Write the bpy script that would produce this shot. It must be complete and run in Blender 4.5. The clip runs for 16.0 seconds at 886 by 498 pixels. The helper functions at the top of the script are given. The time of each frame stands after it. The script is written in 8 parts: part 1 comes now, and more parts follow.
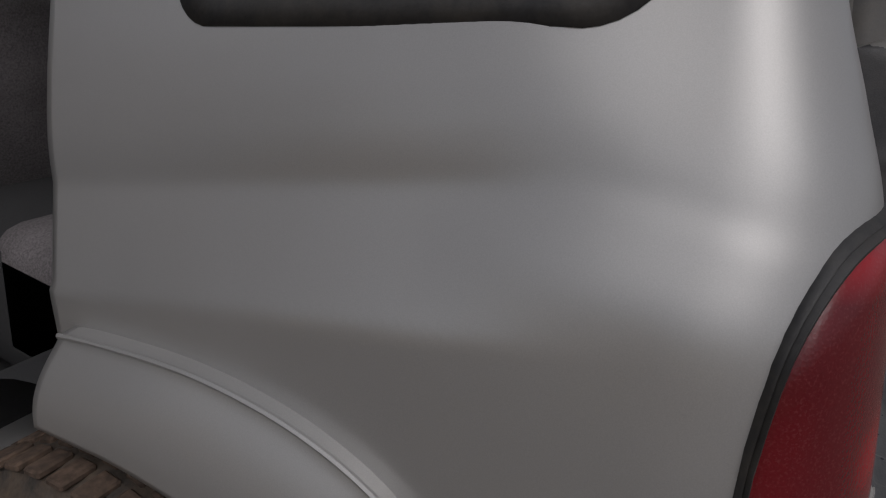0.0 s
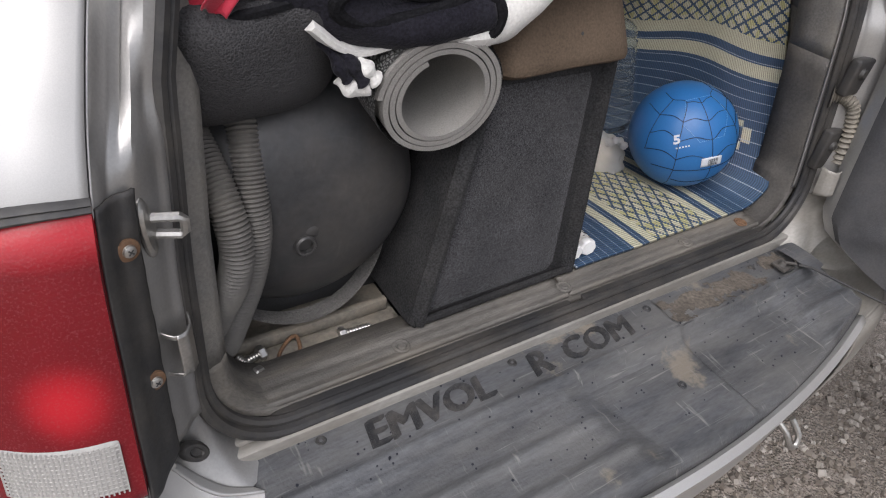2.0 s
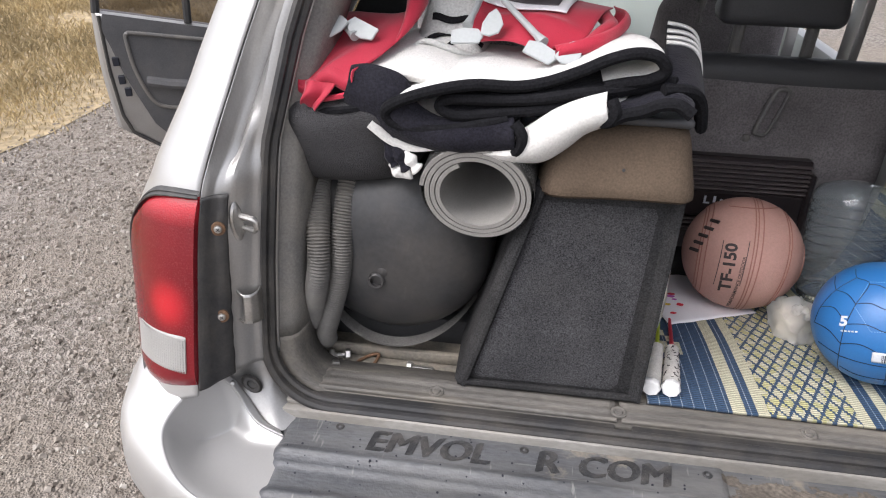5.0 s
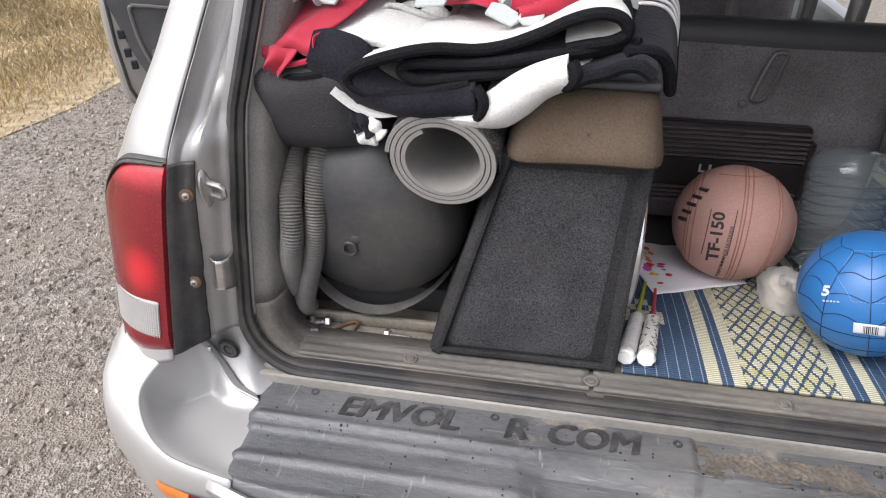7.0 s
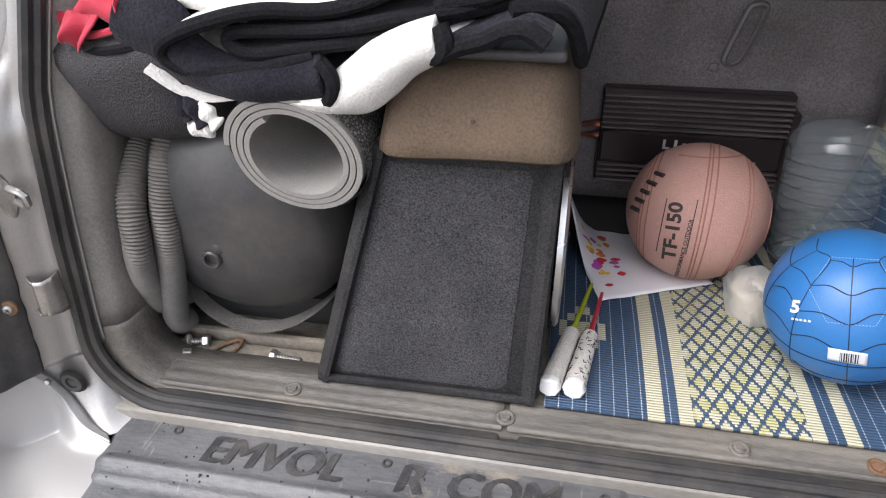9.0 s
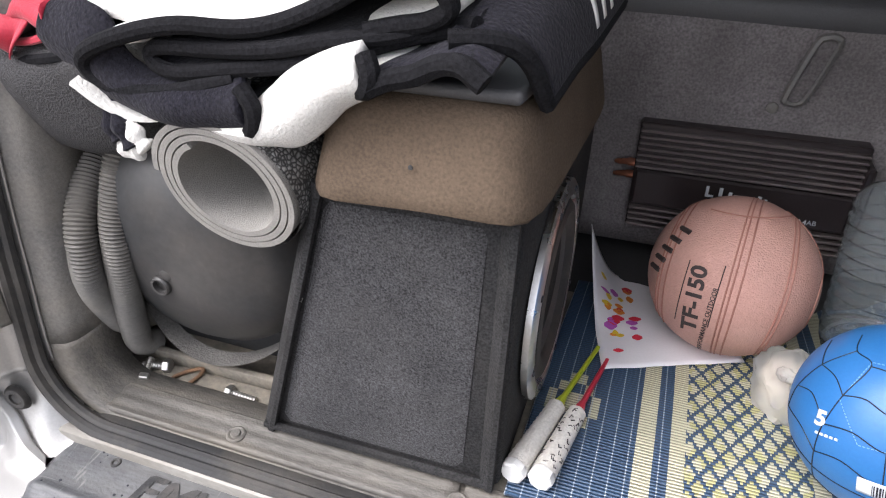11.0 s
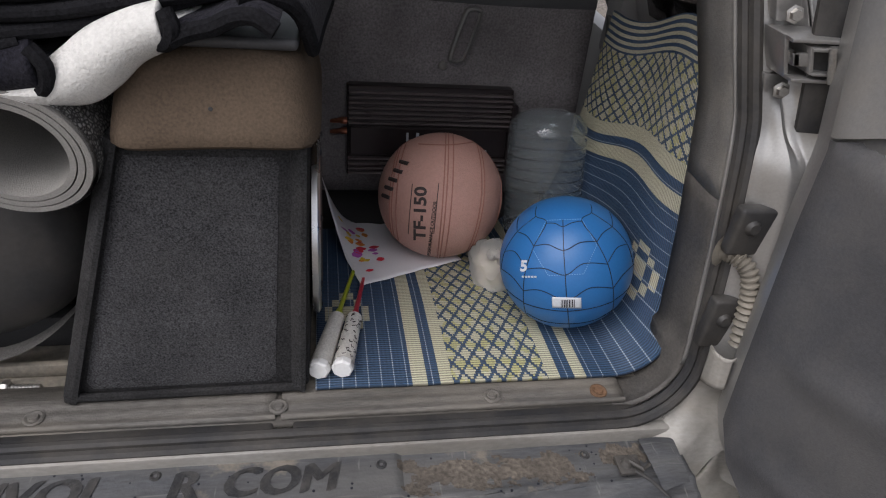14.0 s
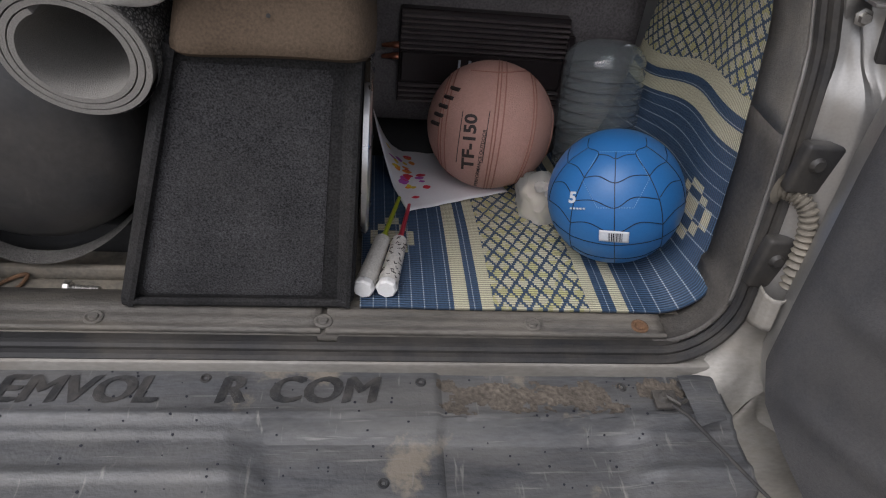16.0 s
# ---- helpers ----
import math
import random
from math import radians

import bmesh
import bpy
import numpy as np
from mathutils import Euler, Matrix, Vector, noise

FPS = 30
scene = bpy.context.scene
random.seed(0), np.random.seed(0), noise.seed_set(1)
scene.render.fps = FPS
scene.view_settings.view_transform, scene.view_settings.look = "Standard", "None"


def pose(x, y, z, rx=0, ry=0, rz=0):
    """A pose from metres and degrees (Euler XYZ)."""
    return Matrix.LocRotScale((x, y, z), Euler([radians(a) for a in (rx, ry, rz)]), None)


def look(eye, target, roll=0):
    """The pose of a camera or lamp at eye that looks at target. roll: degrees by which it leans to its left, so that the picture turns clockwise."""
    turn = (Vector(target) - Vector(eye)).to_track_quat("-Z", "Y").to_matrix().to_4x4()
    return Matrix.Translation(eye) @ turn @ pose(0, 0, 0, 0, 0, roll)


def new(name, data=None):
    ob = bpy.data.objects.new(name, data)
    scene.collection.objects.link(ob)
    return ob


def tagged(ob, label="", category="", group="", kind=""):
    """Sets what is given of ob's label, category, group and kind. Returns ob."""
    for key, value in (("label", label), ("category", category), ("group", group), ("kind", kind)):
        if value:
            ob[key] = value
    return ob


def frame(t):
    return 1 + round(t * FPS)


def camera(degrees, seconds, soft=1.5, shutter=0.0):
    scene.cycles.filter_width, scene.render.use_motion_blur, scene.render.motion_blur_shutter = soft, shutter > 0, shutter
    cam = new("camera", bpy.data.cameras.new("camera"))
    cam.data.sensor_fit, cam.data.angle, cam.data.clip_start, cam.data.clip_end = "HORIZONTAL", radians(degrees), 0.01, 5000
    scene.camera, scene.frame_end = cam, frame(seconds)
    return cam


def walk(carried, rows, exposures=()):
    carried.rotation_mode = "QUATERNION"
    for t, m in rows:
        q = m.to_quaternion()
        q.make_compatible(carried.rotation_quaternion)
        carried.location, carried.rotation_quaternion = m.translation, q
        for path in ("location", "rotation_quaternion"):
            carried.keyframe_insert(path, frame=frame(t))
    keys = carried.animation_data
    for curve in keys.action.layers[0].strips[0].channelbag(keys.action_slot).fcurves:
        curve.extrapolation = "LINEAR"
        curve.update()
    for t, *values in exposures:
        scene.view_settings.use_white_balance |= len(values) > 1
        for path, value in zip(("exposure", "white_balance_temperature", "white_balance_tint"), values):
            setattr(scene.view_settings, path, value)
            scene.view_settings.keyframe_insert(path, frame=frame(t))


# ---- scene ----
cam = camera(68.1, 16.0, soft=1.15)
PATH = [
    (0, (-1.276, 0.052, 1.206), (0.389, 0.803, 0.421), 9.2),
    (0.3, (-1.153, -0.012, 1.271), (0.325, 0.618, 0.102), 12.1),
    (0.5, (-1.124, -0.043, 1.289), (0.251, 0.628, 0.024), 12.2),
    (0.6, (-1.119, -0.07, 1.295), (0.187, 0.673, -0.005), 10.8),
    (0.8, (-1.094, -0.189, 1.309), (0.127, 0.766, 0.069), 8.7),
    (1, (-1.063, -0.322, 1.35), (0.07, 0.732, 0.109), 7.7),
    (1.2, (-1.031, -0.424, 1.367), (0.033, 0.706, 0.133), 6.2),
    (1.5, (-0.928, -0.517, 1.394), (0.052, 0.684, 0.131), 3.9),
    (2, (-0.699, -0.558, 1.424), (0.257, 0.69, 0.188), 8.9),
    (2.5, (-0.544, -0.604, 1.46), (-0.141, 0.956, 0.276), 2.7),
    (3, (-0.374, -0.656, 1.493), (-0.384, 0.999, 0.37), 2.9),
    (3.5, (-0.361, -0.764, 1.561), (-0.488, 0.959, 0.552), -0.6),
    (4, (-0.329, -0.848, 1.549), (-0.45, 0.867, 0.528), 1.4),
    (6.5, (-0.081, -0.868, 1.519), (-0.393, 0.792, 0.448), -0.6),
    (7, (-0.107, -0.853, 1.517), (-0.403, 0.789, 0.414), -0.1),
    (7.5, (-0.089, -0.85, 1.506), (-0.434, 0.775, 0.392), -1.0),
    (8, (-0.014, -0.821, 1.472), (-0.368, 0.788, 0.339), -2.6),
    (8.2, (-0.008, -0.789, 1.47), (-0.278, 0.784, 0.263), -2.4),
    (10.3, (0.146, -0.391, 1.426), (-0.414, 1.124, 0.247), -2.4),
    (10.5, (0.15, -0.402, 1.43), (-0.44, 1.105, 0.255), -2.8),
    (11, (0.162, -0.437, 1.429), (-0.417, 1.068, 0.246), -2.1),
    (11.5, (0.131, -0.522, 1.405), (-0.077, 1.048, 0.183), 5.3),
    (12, (0.095, -0.643, 1.417), (0.124, 0.877, 0.117), 7.9),
    (12.5, (0.071, -0.645, 1.449), (0.19, 0.964, 0.266), 6.5),
    (13, (0.089, -0.632, 1.458), (0.419, 0.968, 0.303), 6.3),
    (13.5, (0.09, -0.649, 1.461), (0.462, 0.953, 0.322), 5.9),
    (14, (0.067, -0.654, 1.446), (0.422, 0.944, 0.298), 6.8),
    (14.5, (0.043, -0.662, 1.428), (0.317, 0.894, 0.202), 7.2),
    (15, (0.046, -0.666, 1.413), (0.255, 0.85, 0.126), 7.3),
    (15.5, (0.07, -0.67, 1.426), (0.293, 0.836, 0.13), 7.4),
    (16, (0.056, -0.669, 1.422), (0.295, 0.837, 0.128), 7.6),
]
walk(cam, [(t, look(eye, target, roll)) for t, eye, target, roll in PATH], [(0, -1.1, 6350, 14), (0.5, -1.2, 6350, 14), (1.0, -0.95, 6350, 14), (1.5, 0.0, 6350, 14), (2.0, 0.55, 6350, 14), (2.5, 0.92, 6350, 14), (3.5, 1.07, 6350, 14), (7, 1.15, 6350, 14), (8.2, 1.17, 6350, 14), (10.5, 1.65, 6350, 14), (11, 1.58, 6350, 14), (11.5, 1.22, 6350, 14), (12.0, 0.65, 6350, 14), (13, 0.33, 6350, 14), (14.5, 0.30, 6350, 14), (16, 0.2, 6350, 14)])

# ---- light ----
world = bpy.data.worlds.new("overcast_sky")
scene.world = world
world.use_nodes = True
wn = world.node_tree
wn.nodes.clear()
sky = wn.nodes.new("ShaderNodeTexSky")
sky.sky_type = 'NISHITA'
sky.sun_disc = False
sky.sun_elevation = radians(58)
sky.sun_rotation = radians(231)
sky.dust_density = 4.0
sky.air_density = 1.0
sky.ozone_density = 0.6
hsv = wn.nodes.new("ShaderNodeHueSaturation")
hsv.inputs["Saturation"].default_value = 0.25
bgn = wn.nodes.new("ShaderNodeBackground")
bgn.inputs["Strength"].default_value = 0.15
won = wn.nodes.new("ShaderNodeOutputWorld")
wn.links.new(sky.outputs[0], hsv.inputs["Color"])
wn.links.new(hsv.outputs[0], bgn.inputs["Color"])
wn.links.new(bgn.outputs[0], won.inputs["Surface"])
sun_data = bpy.data.lights.new("sun", 'SUN')
sun_data.energy, sun_data.angle, sun_data.color = 0.95, radians(70), (1.0, 0.98, 0.95)
sun = new("sun", sun_data)
sun.matrix_world = look((-2.0, -0.5, 4.0), (0, 0.3, 0.7))

# ---- materials ----
def mat(name, color, rough=0.6, metal=0.0, var=0.12, scale=8.0, fine=120.0, fvar=0.08, bump=0.0, bscale=150.0,
        coat=0.0, spec=0.5, dust=0.0, dust_color=(0.36, 0.31, 0.24), sheen=0.0, rvar=0.1, aniso=(1, 1, 1), scratch=0.0, scratch_color=(0.3, 0.3, 0.3), patch_=0.0, patch_color=(0.27, 0.23, 0.175)):
    """Procedural surface: base colour with variation at two scales, roughness variation, fine relief and dust."""
    m = bpy.data.materials.new(name)
    m.use_nodes = True
    t = m.node_tree
    n, l = t.nodes, t.links
    b = n["Principled BSDF"]
    tc = n.new("ShaderNodeTexCoord")
    n1 = n.new("ShaderNodeTexNoise"); n1.inputs["Scale"].default_value = scale; n1.inputs["Detail"].default_value = 4
    n2 = n.new("ShaderNodeTexNoise"); n2.inputs["Scale"].default_value = fine; n2.inputs["Detail"].default_value = 2
    mp = n.new("ShaderNodeMapping"); mp.inputs["Scale"].default_value = aniso
    l.new(tc.outputs["Object"], mp.inputs["Vector"])
    for k in (n1, n2):
        l.new(mp.outputs[0], k.inputs["Vector"])
    r1 = n.new("ShaderNodeMapRange"); r1.inputs["From Min"].default_value = 0.3; r1.inputs["From Max"].default_value = 0.7
    r1.inputs["To Min"].default_value = 1 - var; r1.inputs["To Max"].default_value = 1 + var
    r2 = n.new("ShaderNodeMapRange"); r2.inputs["From Min"].default_value = 0.3; r2.inputs["From Max"].default_value = 0.7
    r2.inputs["To Min"].default_value = 1 - fvar; r2.inputs["To Max"].default_value = 1 + fvar
    l.new(n1.outputs["Fac"], r1.inputs["Value"]); l.new(n2.outputs["Fac"], r2.inputs["Value"])
    mul = n.new("ShaderNodeMath"); mul.operation = 'MULTIPLY'
    l.new(r1.outputs[0], mul.inputs[0]); l.new(r2.outputs[0], mul.inputs[1])
    vm = n.new("ShaderNodeVectorMath"); vm.operation = 'SCALE'
    vm.inputs[0].default_value = color[:3]
    l.new(mul.outputs[0], vm.inputs["Scale"])
    out = vm.outputs[0]
    if dust:
        n3 = n.new("ShaderNodeTexNoise"); n3.inputs["Scale"].default_value = scale * 0.8; n3.inputs["Detail"].default_value = 7
        n3.inputs["Roughness"].default_value = 0.7
        l.new(mp.outputs[0], n3.inputs["Vector"])
        r3 = n.new("ShaderNodeMapRange"); r3.inputs["From Min"].default_value = 0.42; r3.inputs["From Max"].default_value = 0.72
        r3.inputs["To Max"].default_value = dust
        l.new(n3.outputs["Fac"], r3.inputs["Value"])
        mx = n.new("ShaderNodeMix"); mx.data_type = 'RGBA'
        l.new(r3.outputs[0], mx.inputs["Factor"]); l.new(out, mx.inputs["A"]); mx.inputs["B"].default_value = (*dust_color, 1)
        out = mx.outputs["Result"]
    if patch_:
        np_ = n.new("ShaderNodeTexNoise"); np_.inputs["Scale"].default_value = 7.0; np_.inputs["Detail"].default_value = 8; np_.inputs["Roughness"].default_value = 0.62
        l.new(tc.outputs["Object"], np_.inputs["Vector"])
        r5 = n.new("ShaderNodeMapRange"); r5.inputs["From Min"].default_value = 0.585; r5.inputs["From Max"].default_value = 0.64; r5.inputs["To Max"].default_value = patch_
        l.new(np_.outputs["Fac"], r5.inputs["Value"])
        mx3 = n.new("ShaderNodeMix"); mx3.data_type = 'RGBA'
        l.new(r5.outputs[0], mx3.inputs["Factor"]); l.new(out, mx3.inputs["A"]); mx3.inputs["B"].default_value = (*patch_color, 1)
        out = mx3.outputs["Result"]
    if scratch:
        for sc, ro in (((5, 130, 5), 0.05), ((60, 9, 20), 0.5)):
            ms = n.new("ShaderNodeMapping"); ms.inputs["Scale"].default_value = sc; ms.inputs["Rotation"].default_value = (0, 0, ro)
            l.new(tc.outputs["Object"], ms.inputs["Vector"])
            ns = n.new("ShaderNodeTexNoise"); ns.inputs["Scale"].default_value = 1.0; ns.inputs["Detail"].default_value = 3; ns.inputs["Roughness"].default_value = 0.75
            l.new(ms.outputs[0], ns.inputs["Vector"])
            r4 = n.new("ShaderNodeMapRange"); r4.inputs["From Min"].default_value = 0.62; r4.inputs["From Max"].default_value = 0.74; r4.inputs["To Max"].default_value = scratch
            l.new(ns.outputs["Fac"], r4.inputs["Value"])
            mx2 = n.new("ShaderNodeMix"); mx2.data_type = 'RGBA'
            l.new(r4.outputs[0], mx2.inputs["Factor"]); l.new(out, mx2.inputs["A"]); mx2.inputs["B"].default_value = (*scratch_color, 1)
            out = mx2.outputs["Result"]
    l.new(out, b.inputs["Base Color"])
    rr = n.new("ShaderNodeMapRange"); rr.inputs["To Min"].default_value = max(0, rough - rvar); rr.inputs["To Max"].default_value = min(1, rough + rvar)
    l.new(n1.outputs["Fac"], rr.inputs["Value"]); l.new(rr.outputs[0], b.inputs["Roughness"])
    b.inputs["Metallic"].default_value = metal
    b.inputs["Specular IOR Level"].default_value = spec
    b.inputs["Coat Weight"].default_value = coat
    b.inputs["Coat Roughness"].default_value = 0.3
    b.inputs["Sheen Weight"].default_value = sheen
    if bump:
        nb = n.new("ShaderNodeTexNoise"); nb.inputs["Scale"].default_value = bscale; nb.inputs["Detail"].default_value = 3
        l.new(tc.outputs["Object"], nb.inputs["Vector"])
        bp = n.new("ShaderNodeBump"); bp.inputs["Strength"].default_value = bump; bp.inputs["Distance"].default_value = 0.002
        l.new(nb.outputs["Fac"], bp.inputs["Height"]); l.new(bp.outputs[0], b.inputs["Normal"])
    return m


PAINT = mat("silver_paint", (0.42, 0.416, 0.408), 0.35, 0.45, 0.03, 3, 900, 0.05, 0.05, 900, coat=0.3, dust=0.10, rvar=0.05)
PAINT_IN = mat("silver_paint_dusty", (0.40, 0.395, 0.386), 0.38, 0.78, 0.08, 9, 300, 0.05, 0.1, 300, coat=0.15, dust=0.30, dust_color=(0.30, 0.27, 0.23))
RUBBER = mat("black_rubber", (0.022, 0.022, 0.023), 0.55, 0, 0.2, 14, 200, 0.15, 0.2, 200, dust=0.12)
COVER = mat("worn_rubber_cover", (0.066, 0.069, 0.075), 0.44, 0, 0.3, 9, 160, 0.25, 0.35, 220, dust=0.6, dust_color=(0.17, 0.165, 0.155), aniso=(0.35, 1.6, 1), scratch=0.75, scratch_color=(0.25, 0.245, 0.23), patch_=0.55, patch_color=(0.27, 0.23, 0.175))
COVER_DARK = mat("dark_print", (0.022, 0.023, 0.025), 0.5, 0, 0.3, 40, 300, 0.3, 0.2, 300, dust=0.6, dust_color=(0.11, 0.10, 0.09))
TRIM = mat("grey_trim_plastic", (0.115, 0.112, 0.108), 0.5, 0, 0.12, 10, 260, 0.1, 0.25, 600, dust=0.25)
TRIM_RING = mat("dusty_grey_trim", (0.135, 0.130, 0.122), 0.5, 0, 0.2, 10, 260, 0.2, 0.35, 600, dust=0.4, dust_color=(0.30, 0.27, 0.22))
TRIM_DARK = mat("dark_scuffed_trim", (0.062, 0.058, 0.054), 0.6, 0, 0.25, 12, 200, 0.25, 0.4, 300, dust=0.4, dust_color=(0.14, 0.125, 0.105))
TRIM_LIGHT = mat("light_grey_trim", (0.17, 0.168, 0.165), 0.6, 0, 0.08, 8, 260, 0.06, 0.2, 600, dust=0.2)
SILL = mat("dusty_sill_plastic", (0.100, 0.094, 0.085), 0.65, 0, 0.3, 12, 200, 0.25, 0.4, 300, dust=0.6, dust_color=(0.26, 0.23, 0.185), aniso=(0.3, 2.0, 1), scratch=0.5, scratch_color=(0.07, 0.063, 0.055))
DUSTFLOOR = mat("dusty_metal_floor", (0.17, 0.155, 0.13), 0.75, 0.1, 0.25, 14, 150, 0.2, 0.3, 150, dust=0.75)
DARKIN = mat("dark_interior", (0.035, 0.035, 0.036), 0.8, 0, 0.15, 9, 200, 0.1, 0.3, 300)
CARPET = mat("black_box_carpet", (0.040, 0.040, 0.043), 0.95, 0, 0.2, 12, 420, 0.8, 1.0, 520, dust=0.14, dust_color=(0.13, 0.125, 0.12), spec=0.2, sheen=0.1)
BOXEDGE = mat("black_felt_edge", (0.021, 0.021, 0.022), 0.9, 0, 0.25, 14, 350, 0.6, 0.5, 380, dust=0.12, dust_color=(0.12, 0.11, 0.10), spec=0.25)
SEATCLOTH = mat("seat_back_felt", (0.155, 0.143, 0.145), 0.95, 0, 0.25, 8, 240, 0.28, 0.8, 240, dust=0.3, dust_color=(0.12, 0.11, 0.105), spec=0.2)
LEATHER = mat("dark_leatherette", (0.052, 0.052, 0.055), 0.5, 0, 0.1, 9, 300, 0.08, 0.3, 500)
TANK = mat("tank_black_paint", (0.030, 0.031, 0.033), 0.42, 0, 0.2, 5, 120, 0.15, 0.12, 120, dust=0.45, dust_color=(0.115, 0.100, 0.085), scratch=0.12, scratch_color=(0.16, 0.15, 0.14))
HOSE = mat("grey_hose", (0.105, 0.10, 0.092), 0.6, 0, 0.15, 18, 200, 0.1, 0.1, 200, dust=0.4, dust_color=(0.20, 0.185, 0.16))
FOAM = mat("grey_foam", (0.235, 0.225, 0.21), 0.85, 0, 0.08, 15, 500, 0.12, 0.6, 700)
BROWN = mat("brown_velour", (0.100, 0.074, 0.053), 0.95, 0, 0.14, 10, 320, 0.2, 0.6, 320, dust=0.2, dust_color=(0.125, 0.095, 0.07), spec=0.15)
FLEECE = mat("white_fleece", (0.62, 0.61, 0.58), 0.95, 0, 0.04, 10, 240, 0.08, 0.9, 260, sheen=0.3, spec=0.2)
NAVY = mat("navy_fleece", (0.0105, 0.0100, 0.0145), 1.0, 0, 0.2, 12, 320, 0.5, 1.0, 240, dust=0.08, dust_color=(0.14, 0.14, 0.16), spec=0.1, sheen=0.06)
BINDING = mat("black_binding", (0.0105, 0.0105, 0.012), 0.95, 0, 0.1, 12, 300, 0.4, 0.6, 400, spec=0.1)
REDCLOTH = mat("red_flag_cloth", (0.37, 0.007, 0.030), 0.7, 0, 0.12, 9, 500, 0.08, 0.3, 500, sheen=0.2)
WHITECLOTH = mat("white_flag_cloth", (0.72, 0.70, 0.72), 0.75, 0, 0.05, 9, 400, 0.05, 0.2, 500)
CHARCOAL = mat("charcoal_print", (0.06, 0.05, 0.055), 0.7, 0, 0.2, 20, 300, 0.1)
GREYPLASTIC = mat("grey_clip_plastic", (0.36, 0.38, 0.38), 0.4, 0, 0.05, 9, 200, 0.04)
WHITEPLASTIC = mat("white_plastic", (0.75, 0.75, 0.74), 0.4, 0, 0.04, 9, 200, 0.04)
STEEL = mat("zinc_steel", (0.45, 0.44, 0.42), 0.35, 0.9, 0.15, 40, 300, 0.1, dust=0.2)
CHROME = mat("bright_ring_metal", (0.62, 0.62, 0.62), 0.28, 1.0, 0.05, 20, 300, 0.05)
RUST = mat("rusty_screw", (0.16, 0.09, 0.05), 0.8, 0.2, 0.3, 60, 300, 0.2)
AMP = mat("amplifier_black", (0.032, 0.025, 0.026), 0.32, 0.3, 0.1, 9, 300, 0.08, 0.05, 400, dust=0.12, dust_color=(0.10, 0.08, 0.075))
COPPER = mat("copper_terminal", (0.55, 0.22, 0.14), 0.3, 0.9, 0.1, 60, 300, 0.05)
PINKBALL = mat("faded_pink_rubber", (0.46, 0.262, 0.22), 0.6, 0, 0.06, 9, 200, 0.06, 0.9, 420, dust=0.25, dust_color=(0.46, 0.33, 0.29))
PINKSEAM = mat("ball_seam", (0.30, 0.135, 0.105), 0.6, 0, 0.08, 20, 200, 0.05)
BALLINK = mat("ball_print", (0.035, 0.025, 0.025), 0.6, 0, 0.2, 60, 400, 0.2)
BLUEBALL = mat("glossy_blue_ball", (0.022, 0.135, 0.36), 0.38, 0, 0.05, 9, 300, 0.04, 0.1, 500, dust=0.10, dust_color=(0.10, 0.19, 0.40))
BLACKLINE = mat("black_line", (0.008, 0.010, 0.018), 0.5, 0, 0.1, 40, 300, 0.1)
WHITEPRINT = mat("white_print", (0.56, 0.59, 0.63), 0.5, 0, 0.04, 40, 300, 0.05)
PAPER = mat("white_paper", (0.80, 0.79, 0.82), 0.6, 0, 0.03, 12, 300, 0.02)
GRIPWHITE = mat("white_grip_tape", (0.66, 0.64, 0.60), 0.7, 0, 0.1, 40, 300, 0.12, 0.5, 300, dust=0.35, dust_color=(0.42, 0.37, 0.31))
LIME = mat("lime_shaft", (0.42, 0.50, 0.03), 0.35, 0, 0.05, 20, 200, 0.04)
REDSHAFT = mat("red_shaft", (0.55, 0.04, 0.07), 0.35, 0, 0.05, 20, 200, 0.04)
DOORGREY = mat("door_trim_grey", (0.064, 0.064, 0.068), 0.6, 0, 0.14, 8, 260, 0.15, 0.5, 500, dust=0.35, dust_color=(0.15, 0.14, 0.13))
TYRE = mat("muddy_tyre", (0.06, 0.052, 0.045), 0.9, 0, 0.3, 16, 120, 0.3, 0.8, 90, dust=0.8, dust_color=(0.17, 0.12, 0.08))
SILLPAINT = mat("dirty_sill_paint", (0.26, 0.25, 0.23), 0.55, 0.2, 0.2, 12, 200, 0.1, 0.2, 200, dust=0.5, dust_color=(0.22, 0.19, 0.15), aniso=(0.4, 1, 1))
# lighter than the case: the fins' brownish highlights are put into the colour
FIN = mat("highlit_fin", (0.14, 0.118, 0.115), 0.35, 0.4, 0.2, 20, 300, 0.1)
MUD = mat("dried_mud", (0.090, 0.060, 0.042), 0.95, 0, 0.4, 18, 90, 0.4, 1.0, 60, dust=0.4, dust_color=(0.05, 0.04, 0.035))
RIM = mat("grey_rim", (0.22, 0.21, 0.20), 0.5, 0.6, 0.15, 12, 200, 0.1, dust=0.4)
LENSW = mat("white_reversing_lens", (0.36, 0.352, 0.335), 0.3, 0, 0.06, 12, 500, 0.06, 0.15, 420)
AMBER = mat("amber_lens", (0.55, 0.16, 0.03), 0.3, 0, 0.08, 12, 300, 0.15, 0.3, 300)
STRIPE = mat("white_stripe", (0.72, 0.71, 0.68), 0.9, 0, 0.06, 12, 300, 0.1, 0.6, 300)


